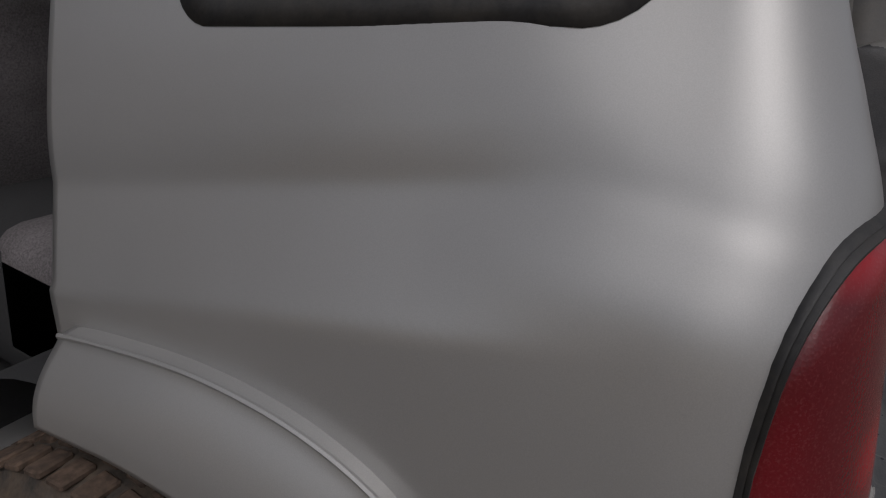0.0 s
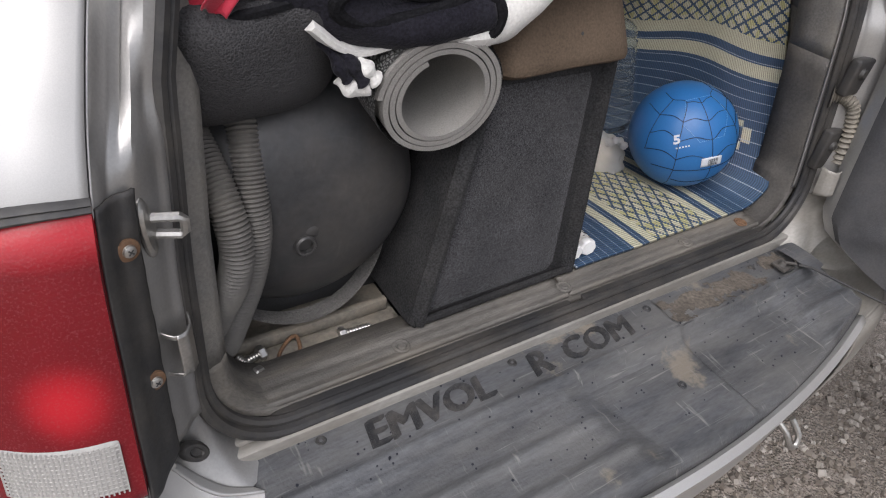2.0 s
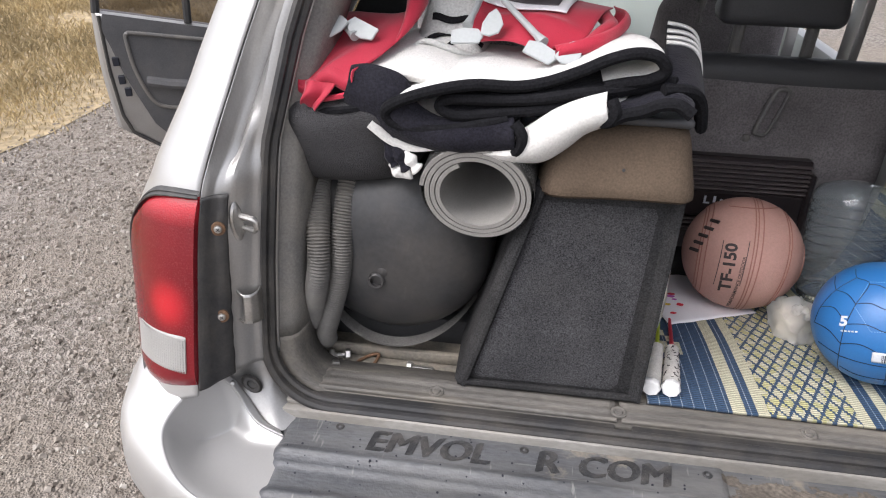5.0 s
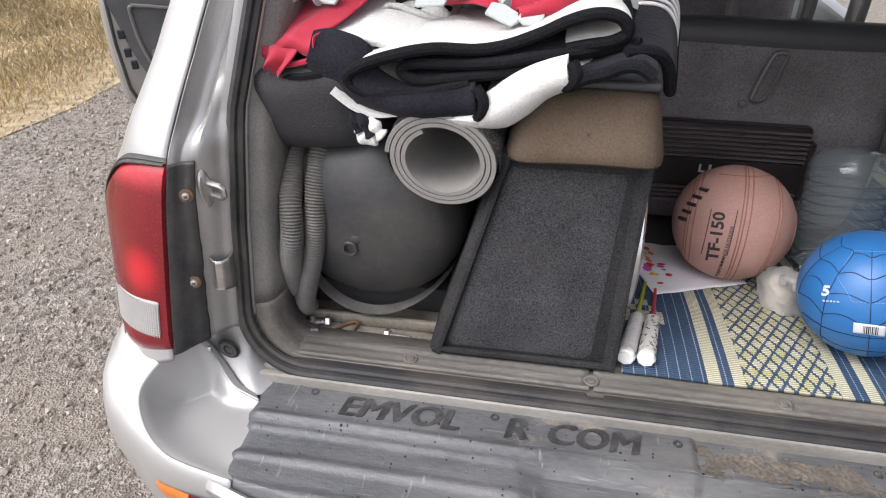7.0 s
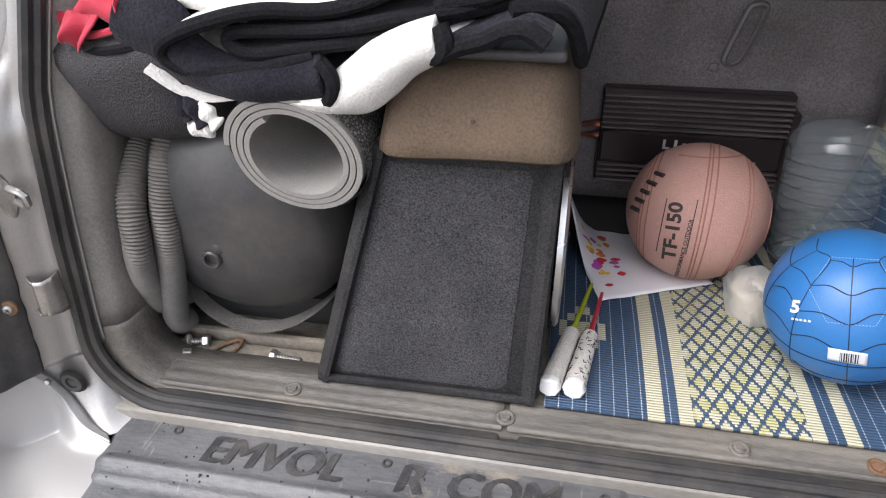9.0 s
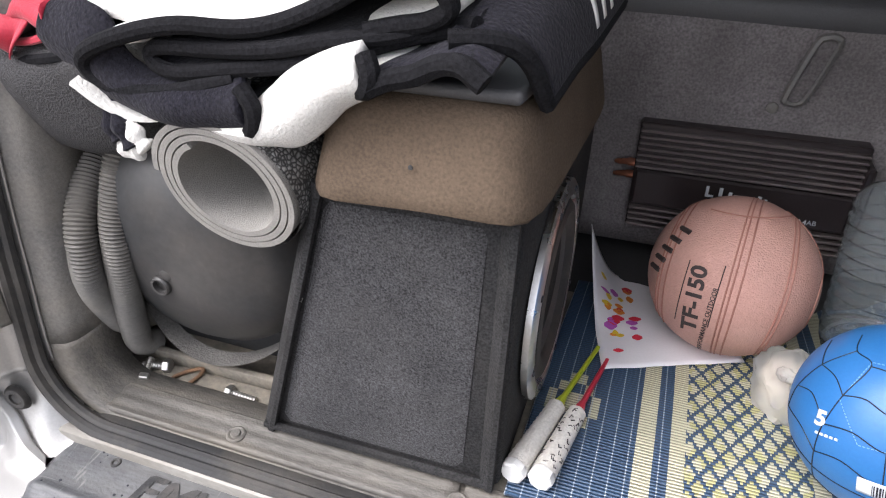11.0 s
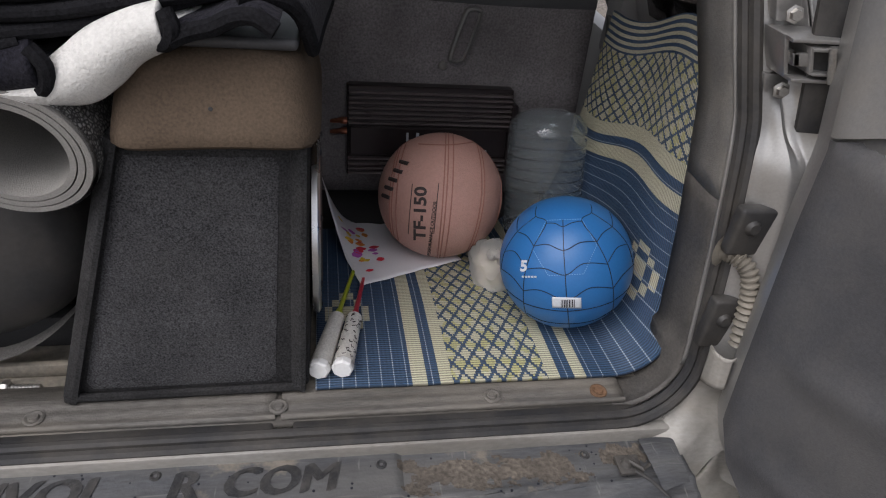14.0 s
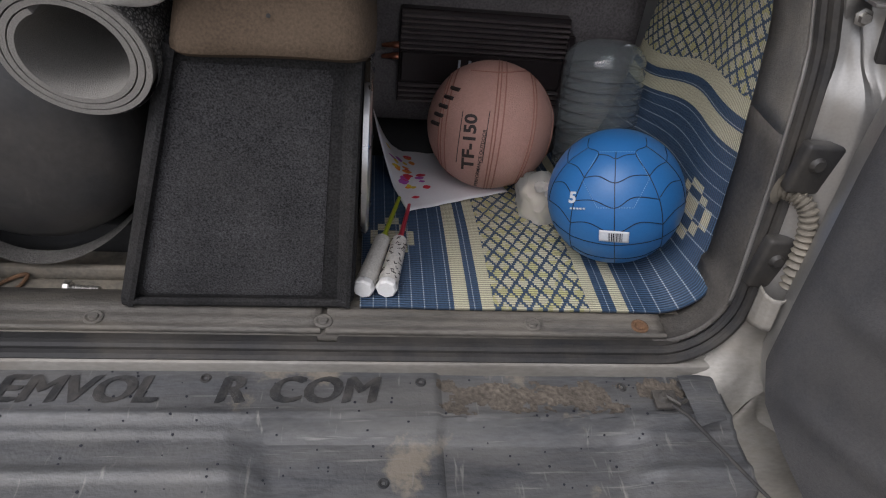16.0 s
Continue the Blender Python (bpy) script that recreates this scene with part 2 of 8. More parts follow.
def lens_red():
    m = bpy.data.materials.new("red_lamp_lens")
    m.use_nodes = True
    n, l = m.node_tree.nodes, m.node_tree.links
    b = n["Principled BSDF"]
    tc = n.new("ShaderNodeTexCoord")
    no = n.new("ShaderNodeTexNoise"); no.inputs["Scale"].default_value = 5.0; no.inputs["Detail"].default_value = 3
    mp = n.new("ShaderNodeMapping"); mp.inputs["Scale"].default_value = (1, 1, 0.6)
    l.new(tc.outputs["Object"], mp.inputs["Vector"]); l.new(mp.outputs[0], no.inputs["Vector"])
    cr = n.new("ShaderNodeValToRGB")
    cr.color_ramp.elements[0].position, cr.color_ramp.elements[0].color = 0.32, (0.075, 0.003, 0.006, 1)
    cr.color_ramp.elements[1].position, cr.color_ramp.elements[1].color = 0.68, (0.165, 0.007, 0.012, 1)
    l.new(no.outputs["Fac"], cr.inputs["Fac"])
    # light painted into the colour: bulb's bowl and clear band along the moulding's top
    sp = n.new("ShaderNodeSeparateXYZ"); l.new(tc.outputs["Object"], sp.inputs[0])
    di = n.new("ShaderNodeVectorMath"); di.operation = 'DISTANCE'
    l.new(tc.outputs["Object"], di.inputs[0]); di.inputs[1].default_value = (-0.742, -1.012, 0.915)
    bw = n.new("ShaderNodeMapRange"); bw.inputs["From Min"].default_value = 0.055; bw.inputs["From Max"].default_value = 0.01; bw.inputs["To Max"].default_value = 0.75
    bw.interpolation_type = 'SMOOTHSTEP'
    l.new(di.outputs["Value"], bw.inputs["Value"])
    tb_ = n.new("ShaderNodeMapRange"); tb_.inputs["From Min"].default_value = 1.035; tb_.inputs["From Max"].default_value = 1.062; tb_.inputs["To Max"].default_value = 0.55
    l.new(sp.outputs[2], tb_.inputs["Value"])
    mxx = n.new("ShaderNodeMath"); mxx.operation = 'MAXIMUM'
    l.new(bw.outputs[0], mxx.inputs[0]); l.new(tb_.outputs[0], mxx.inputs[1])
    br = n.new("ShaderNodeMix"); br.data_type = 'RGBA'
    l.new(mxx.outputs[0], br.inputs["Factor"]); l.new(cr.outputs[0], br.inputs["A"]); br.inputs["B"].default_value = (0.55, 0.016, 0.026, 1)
    # a dull, hazy skin with fine specks
    sk = n.new("ShaderNodeTexNoise"); sk.inputs["Scale"].default_value = 420; sk.inputs["Detail"].default_value = 2
    l.new(tc.outputs["Object"], sk.inputs["Vector"])
    hz = n.new("ShaderNodeMapRange"); hz.inputs["From Min"].default_value = 0.52; hz.inputs["From Max"].default_value = 0.80; hz.inputs["To Min"].default_value = 0.02; hz.inputs["To Max"].default_value = 0.30
    l.new(sk.outputs["Fac"], hz.inputs["Value"])
    hm = n.new("ShaderNodeMix"); hm.data_type = 'RGBA'
    l.new(hz.outputs[0], hm.inputs["Factor"]); l.new(br.outputs["Result"], hm.inputs["A"]); hm.inputs["B"].default_value = (0.27, 0.07, 0.075, 1)
    l.new(hm.outputs["Result"], b.inputs["Base Color"])
    b.inputs["Roughness"].default_value = 0.26
    b.inputs["Specular IOR Level"].default_value = 0.35
    b.inputs["Subsurface Weight"].default_value = 0.1
    b.inputs["Subsurface Radius"].default_value = (0.02, 0.002, 0.002)
    b.inputs["Coat Weight"].default_value = 0.2
    b.inputs["Coat Roughness"].default_value = 0.08
    # small optics behind the lens
    vo = n.new("ShaderNodeTexVoronoi"); vo.inputs["Scale"].default_value = 330
    l.new(tc.outputs["Object"], vo.inputs["Vector"])
    bp = n.new("ShaderNodeBump"); bp.inputs["Strength"].default_value = 0.25; bp.inputs["Distance"].default_value = 0.001
    l.new(vo.outputs["Distance"], bp.inputs["Height"]); l.new(bp.outputs[0], b.inputs["Normal"])
    return m


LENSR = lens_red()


def glass(name, color, rough=0.03, alpha=1.0):
    m = bpy.data.materials.new(name)
    m.use_nodes = True
    b = m.node_tree.nodes["Principled BSDF"]
    b.inputs["Base Color"].default_value = (*color, 1)
    b.inputs["Roughness"].default_value = rough
    b.inputs["Transmission Weight"].default_value = 1.0
    b.inputs["IOR"].default_value = 1.45
    return m


GLASS_DARK = glass("tinted_glass", (0.10, 0.09, 0.09), 0.05)
BOTTLE = glass("clear_pet", (0.88, 0.93, 0.95), 0.04)
BOTTLE.node_tree.nodes["Principled BSDF"].inputs["IOR"].default_value = 1.36
BOTTLE.node_tree.nodes["Principled BSDF"].inputs["Transmission Weight"].default_value = 0.975
BAGFILM = glass("thin_white_bag", (0.9, 0.9, 0.9), 0.45)


def embossed():
    """Silver foam skin with a small stamped pattern."""
    m = bpy.data.materials.new("embossed_silver_skin")
    m.use_nodes = True
    n, l = m.node_tree.nodes, m.node_tree.links
    b = n["Principled BSDF"]
    tc = n.new("ShaderNodeTexCoord")
    vo = n.new("ShaderNodeTexVoronoi"); vo.inputs["Scale"].default_value = 190; vo.feature = 'DISTANCE_TO_EDGE'
    l.new(tc.outputs["Object"], vo.inputs["Vector"])
    cr = n.new("ShaderNodeValToRGB")
    cr.color_ramp.elements[0].position, cr.color_ramp.elements[0].color = 0.05, (0.06, 0.06, 0.06, 1)
    cr.color_ramp.elements[1].position, cr.color_ramp.elements[1].color = 0.30, (0.42, 0.42, 0.41, 1)
    l.new(vo.outputs["Distance"], cr.inputs["Fac"]); l.new(cr.outputs[0], b.inputs["Base Color"])
    b.inputs["Metallic"].default_value = 0.5
    b.inputs["Roughness"].default_value = 0.4
    bp = n.new("ShaderNodeBump"); bp.inputs["Strength"].default_value = 0.8; bp.inputs["Distance"].default_value = 0.003
    l.new(vo.outputs["Distance"], bp.inputs["Height"]); l.new(bp.outputs[0], b.inputs["Normal"])
    return m


EMBOSS = embossed()


def mesh_cloth():
    """Black bag cloth with an open mesh weave."""
    m = bpy.data.materials.new("black_mesh_cloth")
    m.use_nodes = True
    n, l = m.node_tree.nodes, m.node_tree.links
    b = n["Principled BSDF"]
    tc = n.new("ShaderNodeTexCoord")
    vo = n.new("ShaderNodeTexVoronoi"); vo.inputs["Scale"].default_value = 430
    l.new(tc.outputs["Object"], vo.inputs["Vector"])
    cr = n.new("ShaderNodeValToRGB")
    cr.color_ramp.elements[0].position, cr.color_ramp.elements[0].color = 0.2, (0.012, 0.012, 0.013, 1)
    cr.color_ramp.elements[1].position, cr.color_ramp.elements[1].color = 0.5, (0.038, 0.037, 0.039, 1)
    l.new(vo.outputs["Distance"], cr.inputs["Fac"]); l.new(cr.outputs[0], b.inputs["Base Color"])
    b.inputs["Roughness"].default_value = 0.8
    bp = n.new("ShaderNodeBump"); bp.inputs["Strength"].default_value = 0.6; bp.inputs["Distance"].default_value = 0.002
    l.new(vo.outputs["Distance"], bp.inputs["Height"]); l.new(bp.outputs[0], b.inputs["Normal"])
    return m


MESHCLOTH = mesh_cloth()

# ---- building helpers ----
def thing(name, base, label, category, group="", kind=""):
    e = new(name)
    e.empty_display_size = 0.05
    e.location = base
    return tagged(e, label, category, group, kind)


def top_of(ob):
    while ob.parent:
        ob = ob.parent
    return ob


def part(name, bm, material, parent=None, label="", smooth=35, flip=False):
    """Links a bmesh, given in world coordinates, as one mesh object under a thing or part."""
    if flip:
        bmesh.ops.reverse_faces(bm, faces=bm.faces)
    me = bpy.data.meshes.new(name)
    if parent is not None:
        base = Vector(top_of(parent).location)
        bmesh.ops.translate(bm, verts=bm.verts, vec=-base)
    bm.to_mesh(me)
    bm.free()
    me.materials.append(material)
    if smooth:
        me.polygons.foreach_set("use_smooth", [True] * len(me.polygons))
        me.set_sharp_from_angle(angle=radians(smooth))
    ob = new(name, me)
    if parent is not None:
        ob.parent = parent
    if label:
        ob["label"] = label
    return ob


def single(name, bm, material, base, label, category, kind="", group="", smooth=35):
    """One top-level mesh with its origin at its base."""
    bmesh.ops.translate(bm, verts=bm.verts, vec=-Vector(base))
    ob = part(name, bm, material, None, "", smooth)
    ob.location = base
    return tagged(ob, label, category, group, kind)


def solid(ob, t, offset=-1):
    s = ob.modifiers.new("thickness", 'SOLIDIFY')
    s.thickness, s.offset = t, offset
    return ob


def box(lo_c, hi_c, bevel=0.0, seg=2, m=None):
    bm = bmesh.new()
    bmesh.ops.create_cube(bm, size=1)
    c = (Vector(lo_c) + Vector(hi_c)) / 2
    s = Vector(hi_c) - Vector(lo_c)
    for v in bm.verts:
        v.co = Vector((v.co.x * s.x, v.co.y * s.y, v.co.z * s.z)) + c
    if bevel:
        bmesh.ops.bevel(bm, geom=bm.edges[:], offset=bevel, segments=seg, affect='EDGES', profile=0.5)
    if m is not None:
        bmesh.ops.transform(bm, matrix=m, verts=bm.verts)
    return bm


def hexa(pts, bevel=0.0, seg=2):
    """A block from eight corners: four of one face, then the four opposite."""
    bm = bmesh.new()
    v = [bm.verts.new(p) for p in pts]
    for f in ((3, 2, 1, 0), (4, 5, 6, 7), (0, 1, 5, 4), (1, 2, 6, 5), (2, 3, 7, 6), (3, 0, 4, 7)):
        bm.faces.new([v[i] for i in f])
    bmesh.ops.recalc_face_normals(bm, faces=bm.faces)
    if bevel:
        bmesh.ops.bevel(bm, geom=bm.edges[:], offset=bevel, segments=seg, affect='EDGES', profile=0.5)
    return bm


def grid(fn, nu, nv, close_u=False, keep=None):
    """A sheet of quads from fn(u, v), with u and v from 0 to 1."""
    bm = bmesh.new()
    cols = nu if close_u else nu + 1
    vs = [[bm.verts.new(fn(i / nu, j / nv)) for j in range(nv + 1)] for i in range(cols)]
    for i in range(nu):
        a, b = vs[i], vs[(i + 1) % cols]
        for j in range(nv):
            if keep is None or keep((i + .5) / nu, (j + .5) / nv):
                bm.faces.new((a[j], b[j], b[j + 1], a[j + 1]))
    loose = [v for v in bm.verts if not v.link_faces]
    if loose:
        bmesh.ops.delete(bm, geom=loose, context='VERTS')
    return bm


def spline(pts, n=8, closed=False):
    """Catmull-Rom through pts."""
    P = [Vector(p) for p in pts]
    out = []
    m = len(P)
    for i in range(m if closed else m - 1):
        if closed:
            a, b, c, d = P[i - 1], P[i], P[(i + 1) % m], P[(i + 2) % m]
        else:
            a, b, c, d = P[max(i - 1, 0)], P[i], P[i + 1], P[min(i + 2, m - 1)]
        for k in range(n):
            t = k / n
            out.append(0.5 * ((2 * b) + (c - a) * t + (2 * a - 5 * b + 4 * c - d) * t * t + (3 * b - a - 3 * c + d) * t ** 3))
    if not closed:
        out.append(P[-1])
    return out


def tube(path, r, seg=8, closed=False, radii=None, caps=True, flat=1.0):
    """A tube along a path of points, with parallel-carried rings."""
    P = [Vector(p) for p in path]
    m = len(P)
    bm = bmesh.new()
    rings = []
    up = None
    for i in range(m):
        a = P[i - 1] if (i or closed) else P[i]
        b = P[(i + 1) % m] if (i < m - 1 or closed) else P[i]
        t = (b - a).normalized()
        if up is None:
            up = t.orthogonal().normalized()
        up = (up - t * up.dot(t)).normalized()
        side = t.cross(up)
        rr = radii[i] if radii else r
        rings.append([bm.verts.new(P[i] + rr * (math.cos(k * math.tau / seg) * up + flat * math.sin(k * math.tau / seg) * side)) for k in range(seg)])
    for i in range(m if closed else m - 1):
        a, b = rings[i], rings[(i + 1) % m]
        for k in range(seg):
            bm.faces.new((a[k], a[(k + 1) % seg], b[(k + 1) % seg], b[k]))
    if caps and not closed:
        bm.faces.new(rings[0][::-1])
        bm.faces.new(rings[-1])
    return bm


def lathe(profile, seg=48, m=None, cap=True):
    """Turns a profile of (radius, height) round z."""
    bm = bmesh.new()
    rings = []
    for r, h in profile:
        if r < 1e-6:
            rings.append([bm.verts.new((0, 0, h))])
        else:
            rings.append([bm.verts.new((r * math.cos(k * math.tau / seg), r * math.sin(k * math.tau / seg), h)) for k in range(seg)])
    for a, b in zip(rings, rings[1:]):
        for k in range(seg):
            q = [a[k % len(a)], a[(k + 1) % len(a)], b[(k + 1) % len(b)], b[k % len(b)]]
            q = list(dict.fromkeys(q))
            if len(q) > 2:
                bm.faces.new(q)
    bmesh.ops.recalc_face_normals(bm, faces=bm.faces)
    if m is not None:
        bmesh.ops.transform(bm, matrix=m, verts=bm.verts)
    return bm


def join(*bms):
    out = bmesh.new()
    for b in bms:
        me = bpy.data.meshes.new("tmp")
        b.to_mesh(me)
        b.free()
        out.from_mesh(me)
        bpy.data.meshes.remove(me)
    return out


def axes_m(origin, z, x=None):
    """A pose with its z axis along z, at origin."""
    z = Vector(z).normalized()
    x = Vector(x) if x is not None else z.orthogonal()
    x = (x - z * x.dot(z)).normalized()
    y = z.cross(x)
    return Matrix.Translation(origin) @ Matrix((x, y, z)).transposed().to_4x4()


def text_bm(body, size, extrude=0.0008, m=None, bend=None, stretch=1.0, bold=0.0):
    """Lettering as a mesh, laid on the xy plane of m, or bent by a function of its flat place."""
    cu = bpy.data.curves.new("letters", 'FONT')
    cu.body, cu.size, cu.extrude, cu.align_x, cu.align_y = body, size, extrude, 'CENTER', 'CENTER'
    cu.offset = bold
    cu.resolution_u = 3
    ob = bpy.data.objects.new("letters", cu)
    scene.collection.objects.link(ob)
    bpy.context.view_layer.update()
    me = bpy.data.meshes.new_from_object(ob.evaluated_get(bpy.context.evaluated_depsgraph_get()))
    bm = bmesh.new()
    bm.from_mesh(me)
    bpy.data.objects.remove(ob)
    bpy.data.curves.remove(cu)
    bpy.data.meshes.remove(me)
    for v in bm.verts:
        v.co.x *= stretch
    if bend:
        bmesh.ops.triangulate(bm, faces=bm.faces)
        for v in bm.verts:
            v.co = bend(*v.co)
    elif m is not None:
        bmesh.ops.transform(bm, matrix=m, verts=bm.verts)
    return bm


def lerp_table(tab, x):
    if x <= tab[0][0]:
        return tab[0][1]
    for (a, b), (c, d) in zip(tab, tab[1:]):
        if x <= c:
            return b + (d - b) * (x - a) / (c - a)
    return tab[-1][1]


def smooth_table(tab, x):
    """Monotone-looking interpolation through a table."""
    if x <= tab[0][0]:
        return tab[0][1]
    if x >= tab[-1][0]:
        return tab[-1][1]
    for i in range(len(tab) - 1):
        if x <= tab[i + 1][0]:
            break
    x0, y0 = tab[i]
    x1, y1 = tab[i + 1]
    t = (x - x0) / (x1 - x0)
    m0 = (y1 - tab[max(i - 1, 0)][1]) / (x1 - tab[max(i - 1, 0)][0]) * (x1 - x0)
    m1 = (tab[min(i + 2, len(tab) - 1)][1] - y0) / (tab[min(i + 2, len(tab) - 1)][0] - x0) * (x1 - x0)
    return (2 * t ** 3 - 3 * t * t + 1) * y0 + (t ** 3 - 2 * t * t + t) * m0 + (-2 * t ** 3 + 3 * t * t) * y1 + (t ** 3 - t * t) * m1

# ---- the car's shape ----
FLOOR = 0.70


def floor_z(y):
    """The load floor, which falls away towards the seat."""
    d = max(0.0, y)
    return FLOOR - 0.02 * d - (0.24 * d * d if d < 0.46 else 0.0508 + 0.22 * (d - 0.46))


OPEN_W = [(0.60, 0.600), (0.80, 0.603), (0.95, 0.598), (1.14, 0.583), (1.30, 0.543), (1.42, 0.500), (1.60, 0.43), (1.70, 0.39)]
CREASE_X = [(0.60, 0.700), (0.78, 0.695), (0.90, 0.690), (1.08, 0.677), (1.235, 0.637), (1.343, 0.600), (1.438, 0.562), (1.62, 0.49)]
CREASE_Y = [(0.60, -0.165), (0.78, -0.123), (1.08, -0.042), (1.15, -0.008), (1.235, 0.036), (1.438, 0.120), (1.62, 0.19)]
SIDE_H = [(-0.45, 0.848), (-0.25, 0.850), (-0.10, 0.852), (-0.006, 0.853), (0.002, 0.852), (0.008, 0.849), (0.10, 0.797), (0.114, 0.7895),
          (0.124, 0.7875), (0.145, 0.786), (0.17, 0.782), (0.21, 0.770), (0.26, 0.750), (0.40, 0.685), (0.55, 0.605), (0.72, 0.50)]


def open_y(z):
    return -0.035 + 0.17 * (z - 0.70) + (0.08 * (z - 1.1) if z > 1.1 else 0)


def lower_crease(y):
    return 0.992 - 0.275 * y


def side_x(y, z):
    h = z - lower_crease(min(max(y, -0.1), 0.9))
    soft = 0.845 - 0.30 * max(0, h) - 0.12 * max(0, h) ** 2
    f = max(0.0, min(1.0, (y - 0.45) / 0.3)) * 0.45 * (h > 0)
    return lerp_table(SIDE_H, h) * (1 - f) + soft * f


def corner_end(z):
    """Where the rear corner runs out into the side."""
    ax = smooth_table(CREASE_X, z)
    return ax + min(side_x(0.06, z) - ax, smooth_table([(0.70, 0.165), (0.80, 0.156), (0.94, 0.155), (1.00, 0.150), (1.05, 0.130), (1.08, 0.117), (1.22, 0.086), (1.5, 0.070)], z)), lerp_table([(1.05, 0.068), (1.25, 0.12), (1.6, 0.26)], z)


def corner(th, z):
    """The rear corner of the body at height z: th from 0 (rear crease) to 1 (side)."""
    ax, ay = smooth_table(CREASE_X, z), smooth_table(CREASE_Y, z)
    bx, by = corner_end(z)
    k = 2 / lerp_table([(1.0, 2.1), (1.12, 2.3), (1.25, 2.1)], z)
    a = th * math.pi / 2
    return Vector((-(ax + (bx - ax) * math.sin(a) ** k), ay + (by - ay) * (1 - max(0.0, math.cos(a)) ** k), z))


DOOR_CUT = [(0.70, 0.725), (0.795, 0.738), (0.884, 0.795), (0.98, 0.838), (1.092, 0.893), (1.30, 0.955), (1.60, 1.01)]


def panel_point(u, z_of):
    """Quarter panel: u to 0.35 is the corner, the rest the side up to the door edge."""
    if u < 0.35:
        th = u / 0.35
        z = z_of(-0.06 + 0.18 * th)
        return corner(th, z)
    q = (u - 0.35) / 0.65
    z = z_of(0.06 + q * 0.66)
    bx, by = corner_end(z)
    y = by + q * (lerp_table(DOOR_CUT, z) - by)
    k = min(1.0, q / lerp_table([(1.0, 0.30), (1.10, 0.22), (1.25, 0.26)], z))
    k = k * k * (3 - 2 * k)
    return Vector((-(bx + (side_x(y, z) - bx) * k), y, z))


PANEL_LOW = [(-0.06, 0.755), (0.0, 0.725), (0.05, 0.712), (0.12, 0.702), (0.19, 0.690), (0.215, 0.695), (0.268, 0.715), (0.344, 0.740), (0.426, 0.750), (0.513, 0.745), (0.632, 0.725), (0.74, 0.70)]


def panel_x(y, z):
    bx, by = corner_end(z)
    q = max(0.0, (y - by) / (lerp_table(DOOR_CUT, z) - by))
    k = min(1.0, q / lerp_table([(1.0, 0.30), (1.10, 0.22), (1.25, 0.26)], z))
    k = k * k * (3 - 2 * k)
    return bx + (side_x(y, z) - bx) * k


def window_in(y, z, grow=0.0):
    """Inside the rear side window, with rounded corners."""
    q0, q1 = 0.16 - grow, 0.66 + grow
    z0, z1 = 1.228 - 0.17 * y - grow, 1.47 + grow
    if not (q0 < y < q1 and z0 < z < z1):
        return False
    r = 0.07
    dx = max(q0 + r - y, y - (q1 - r), 0)
    dz = max(z0 + r - z, z - (z1 - r), 0)
    return dx * dx + dz * dz < r * r or dx == 0 or dz == 0


car = thing("car", (0, 0.9, 0), "dusty silver off-road car on gravel, rear and side doors open", "car")


def quarter_panel(sx):
    def pt(u, v):
        p = panel_point(u, lambda y: smooth_table(PANEL_LOW, y) + (1.60 - smooth_table(PANEL_LOW, y)) * v)
        return Vector((p.x * sx, p.y, p.z))
    bm = grid(pt, 84, 120, keep=None if sx < 0 else (lambda u, v: not window_in(pt(u, v).y, pt(u, v).z)))
    if sx > 0:
        dead = [f for f in bm.faces if window_in(f.calc_center_median().y, f.calc_center_median().z)]
    else:
        dead = [f for f in bm.faces if window_in(f.calc_center_median().y, f.calc_center_median().z)]
    bmesh.ops.delete(bm, geom=dead, context='FACES')
    if sx < 0:
        bmesh.ops.reverse_faces(bm, faces=bm.faces)
    return bm


def mirrored(bm):
    for v in bm.verts:
        v.co.x = -v.co.x
    bmesh.ops.reverse_faces(bm, faces=bm.faces)
    return bm


def window_ring(d0, d1, out, n=80):
    """The rubber frame round the side window, laid over the panel's edge."""
    def outline(grow):
        q0, q1, z1 = 0.16 - grow, 0.66 + grow, 1.47 + grow
        pts = []
        r = 0.07
        zl = lambda y: 1.228 - 0.17 * y - grow
        for (cy, cz, a0) in ((q0 + r, zl(q0 + r) + r, 180), (q1 - r, zl(q1 - r) + r, 270), (q1 - r, z1 - r, 0), (q0 + r, z1 - r, 90)):
            for k in range(9):
                a = radians(a0 + 90 * k / 8)
                pts.append((cy + r * math.cos(a), cz + r * math.sin(a)))
        return pts
    a, b = outline(d0), outline(d1)
    m = len(a)
    bm = bmesh.new()
    va = [bm.verts.new((-panel_x(y, z) - out, y, z)) for y, z in a]
    vm = [bm.verts.new((-panel_x((y + y2) / 2, (z + z2) / 2) - out - 0.006, (y + y2) / 2, (z + z2) / 2)) for (y, z), (y2, z2) in zip(a, b)]
    vb = [bm.verts.new((-panel_x(y, z) - 0.0055, y, z)) for y, z in b]
    for s, t in ((va, vm), (vm, vb)):
        for i in range(m):
            bm.faces.new((s[i], s[(i + 1) % m], t[(i + 1) % m], t[i]))
    bmesh.ops.recalc_face_normals(bm, faces=bm.faces)
    return bm


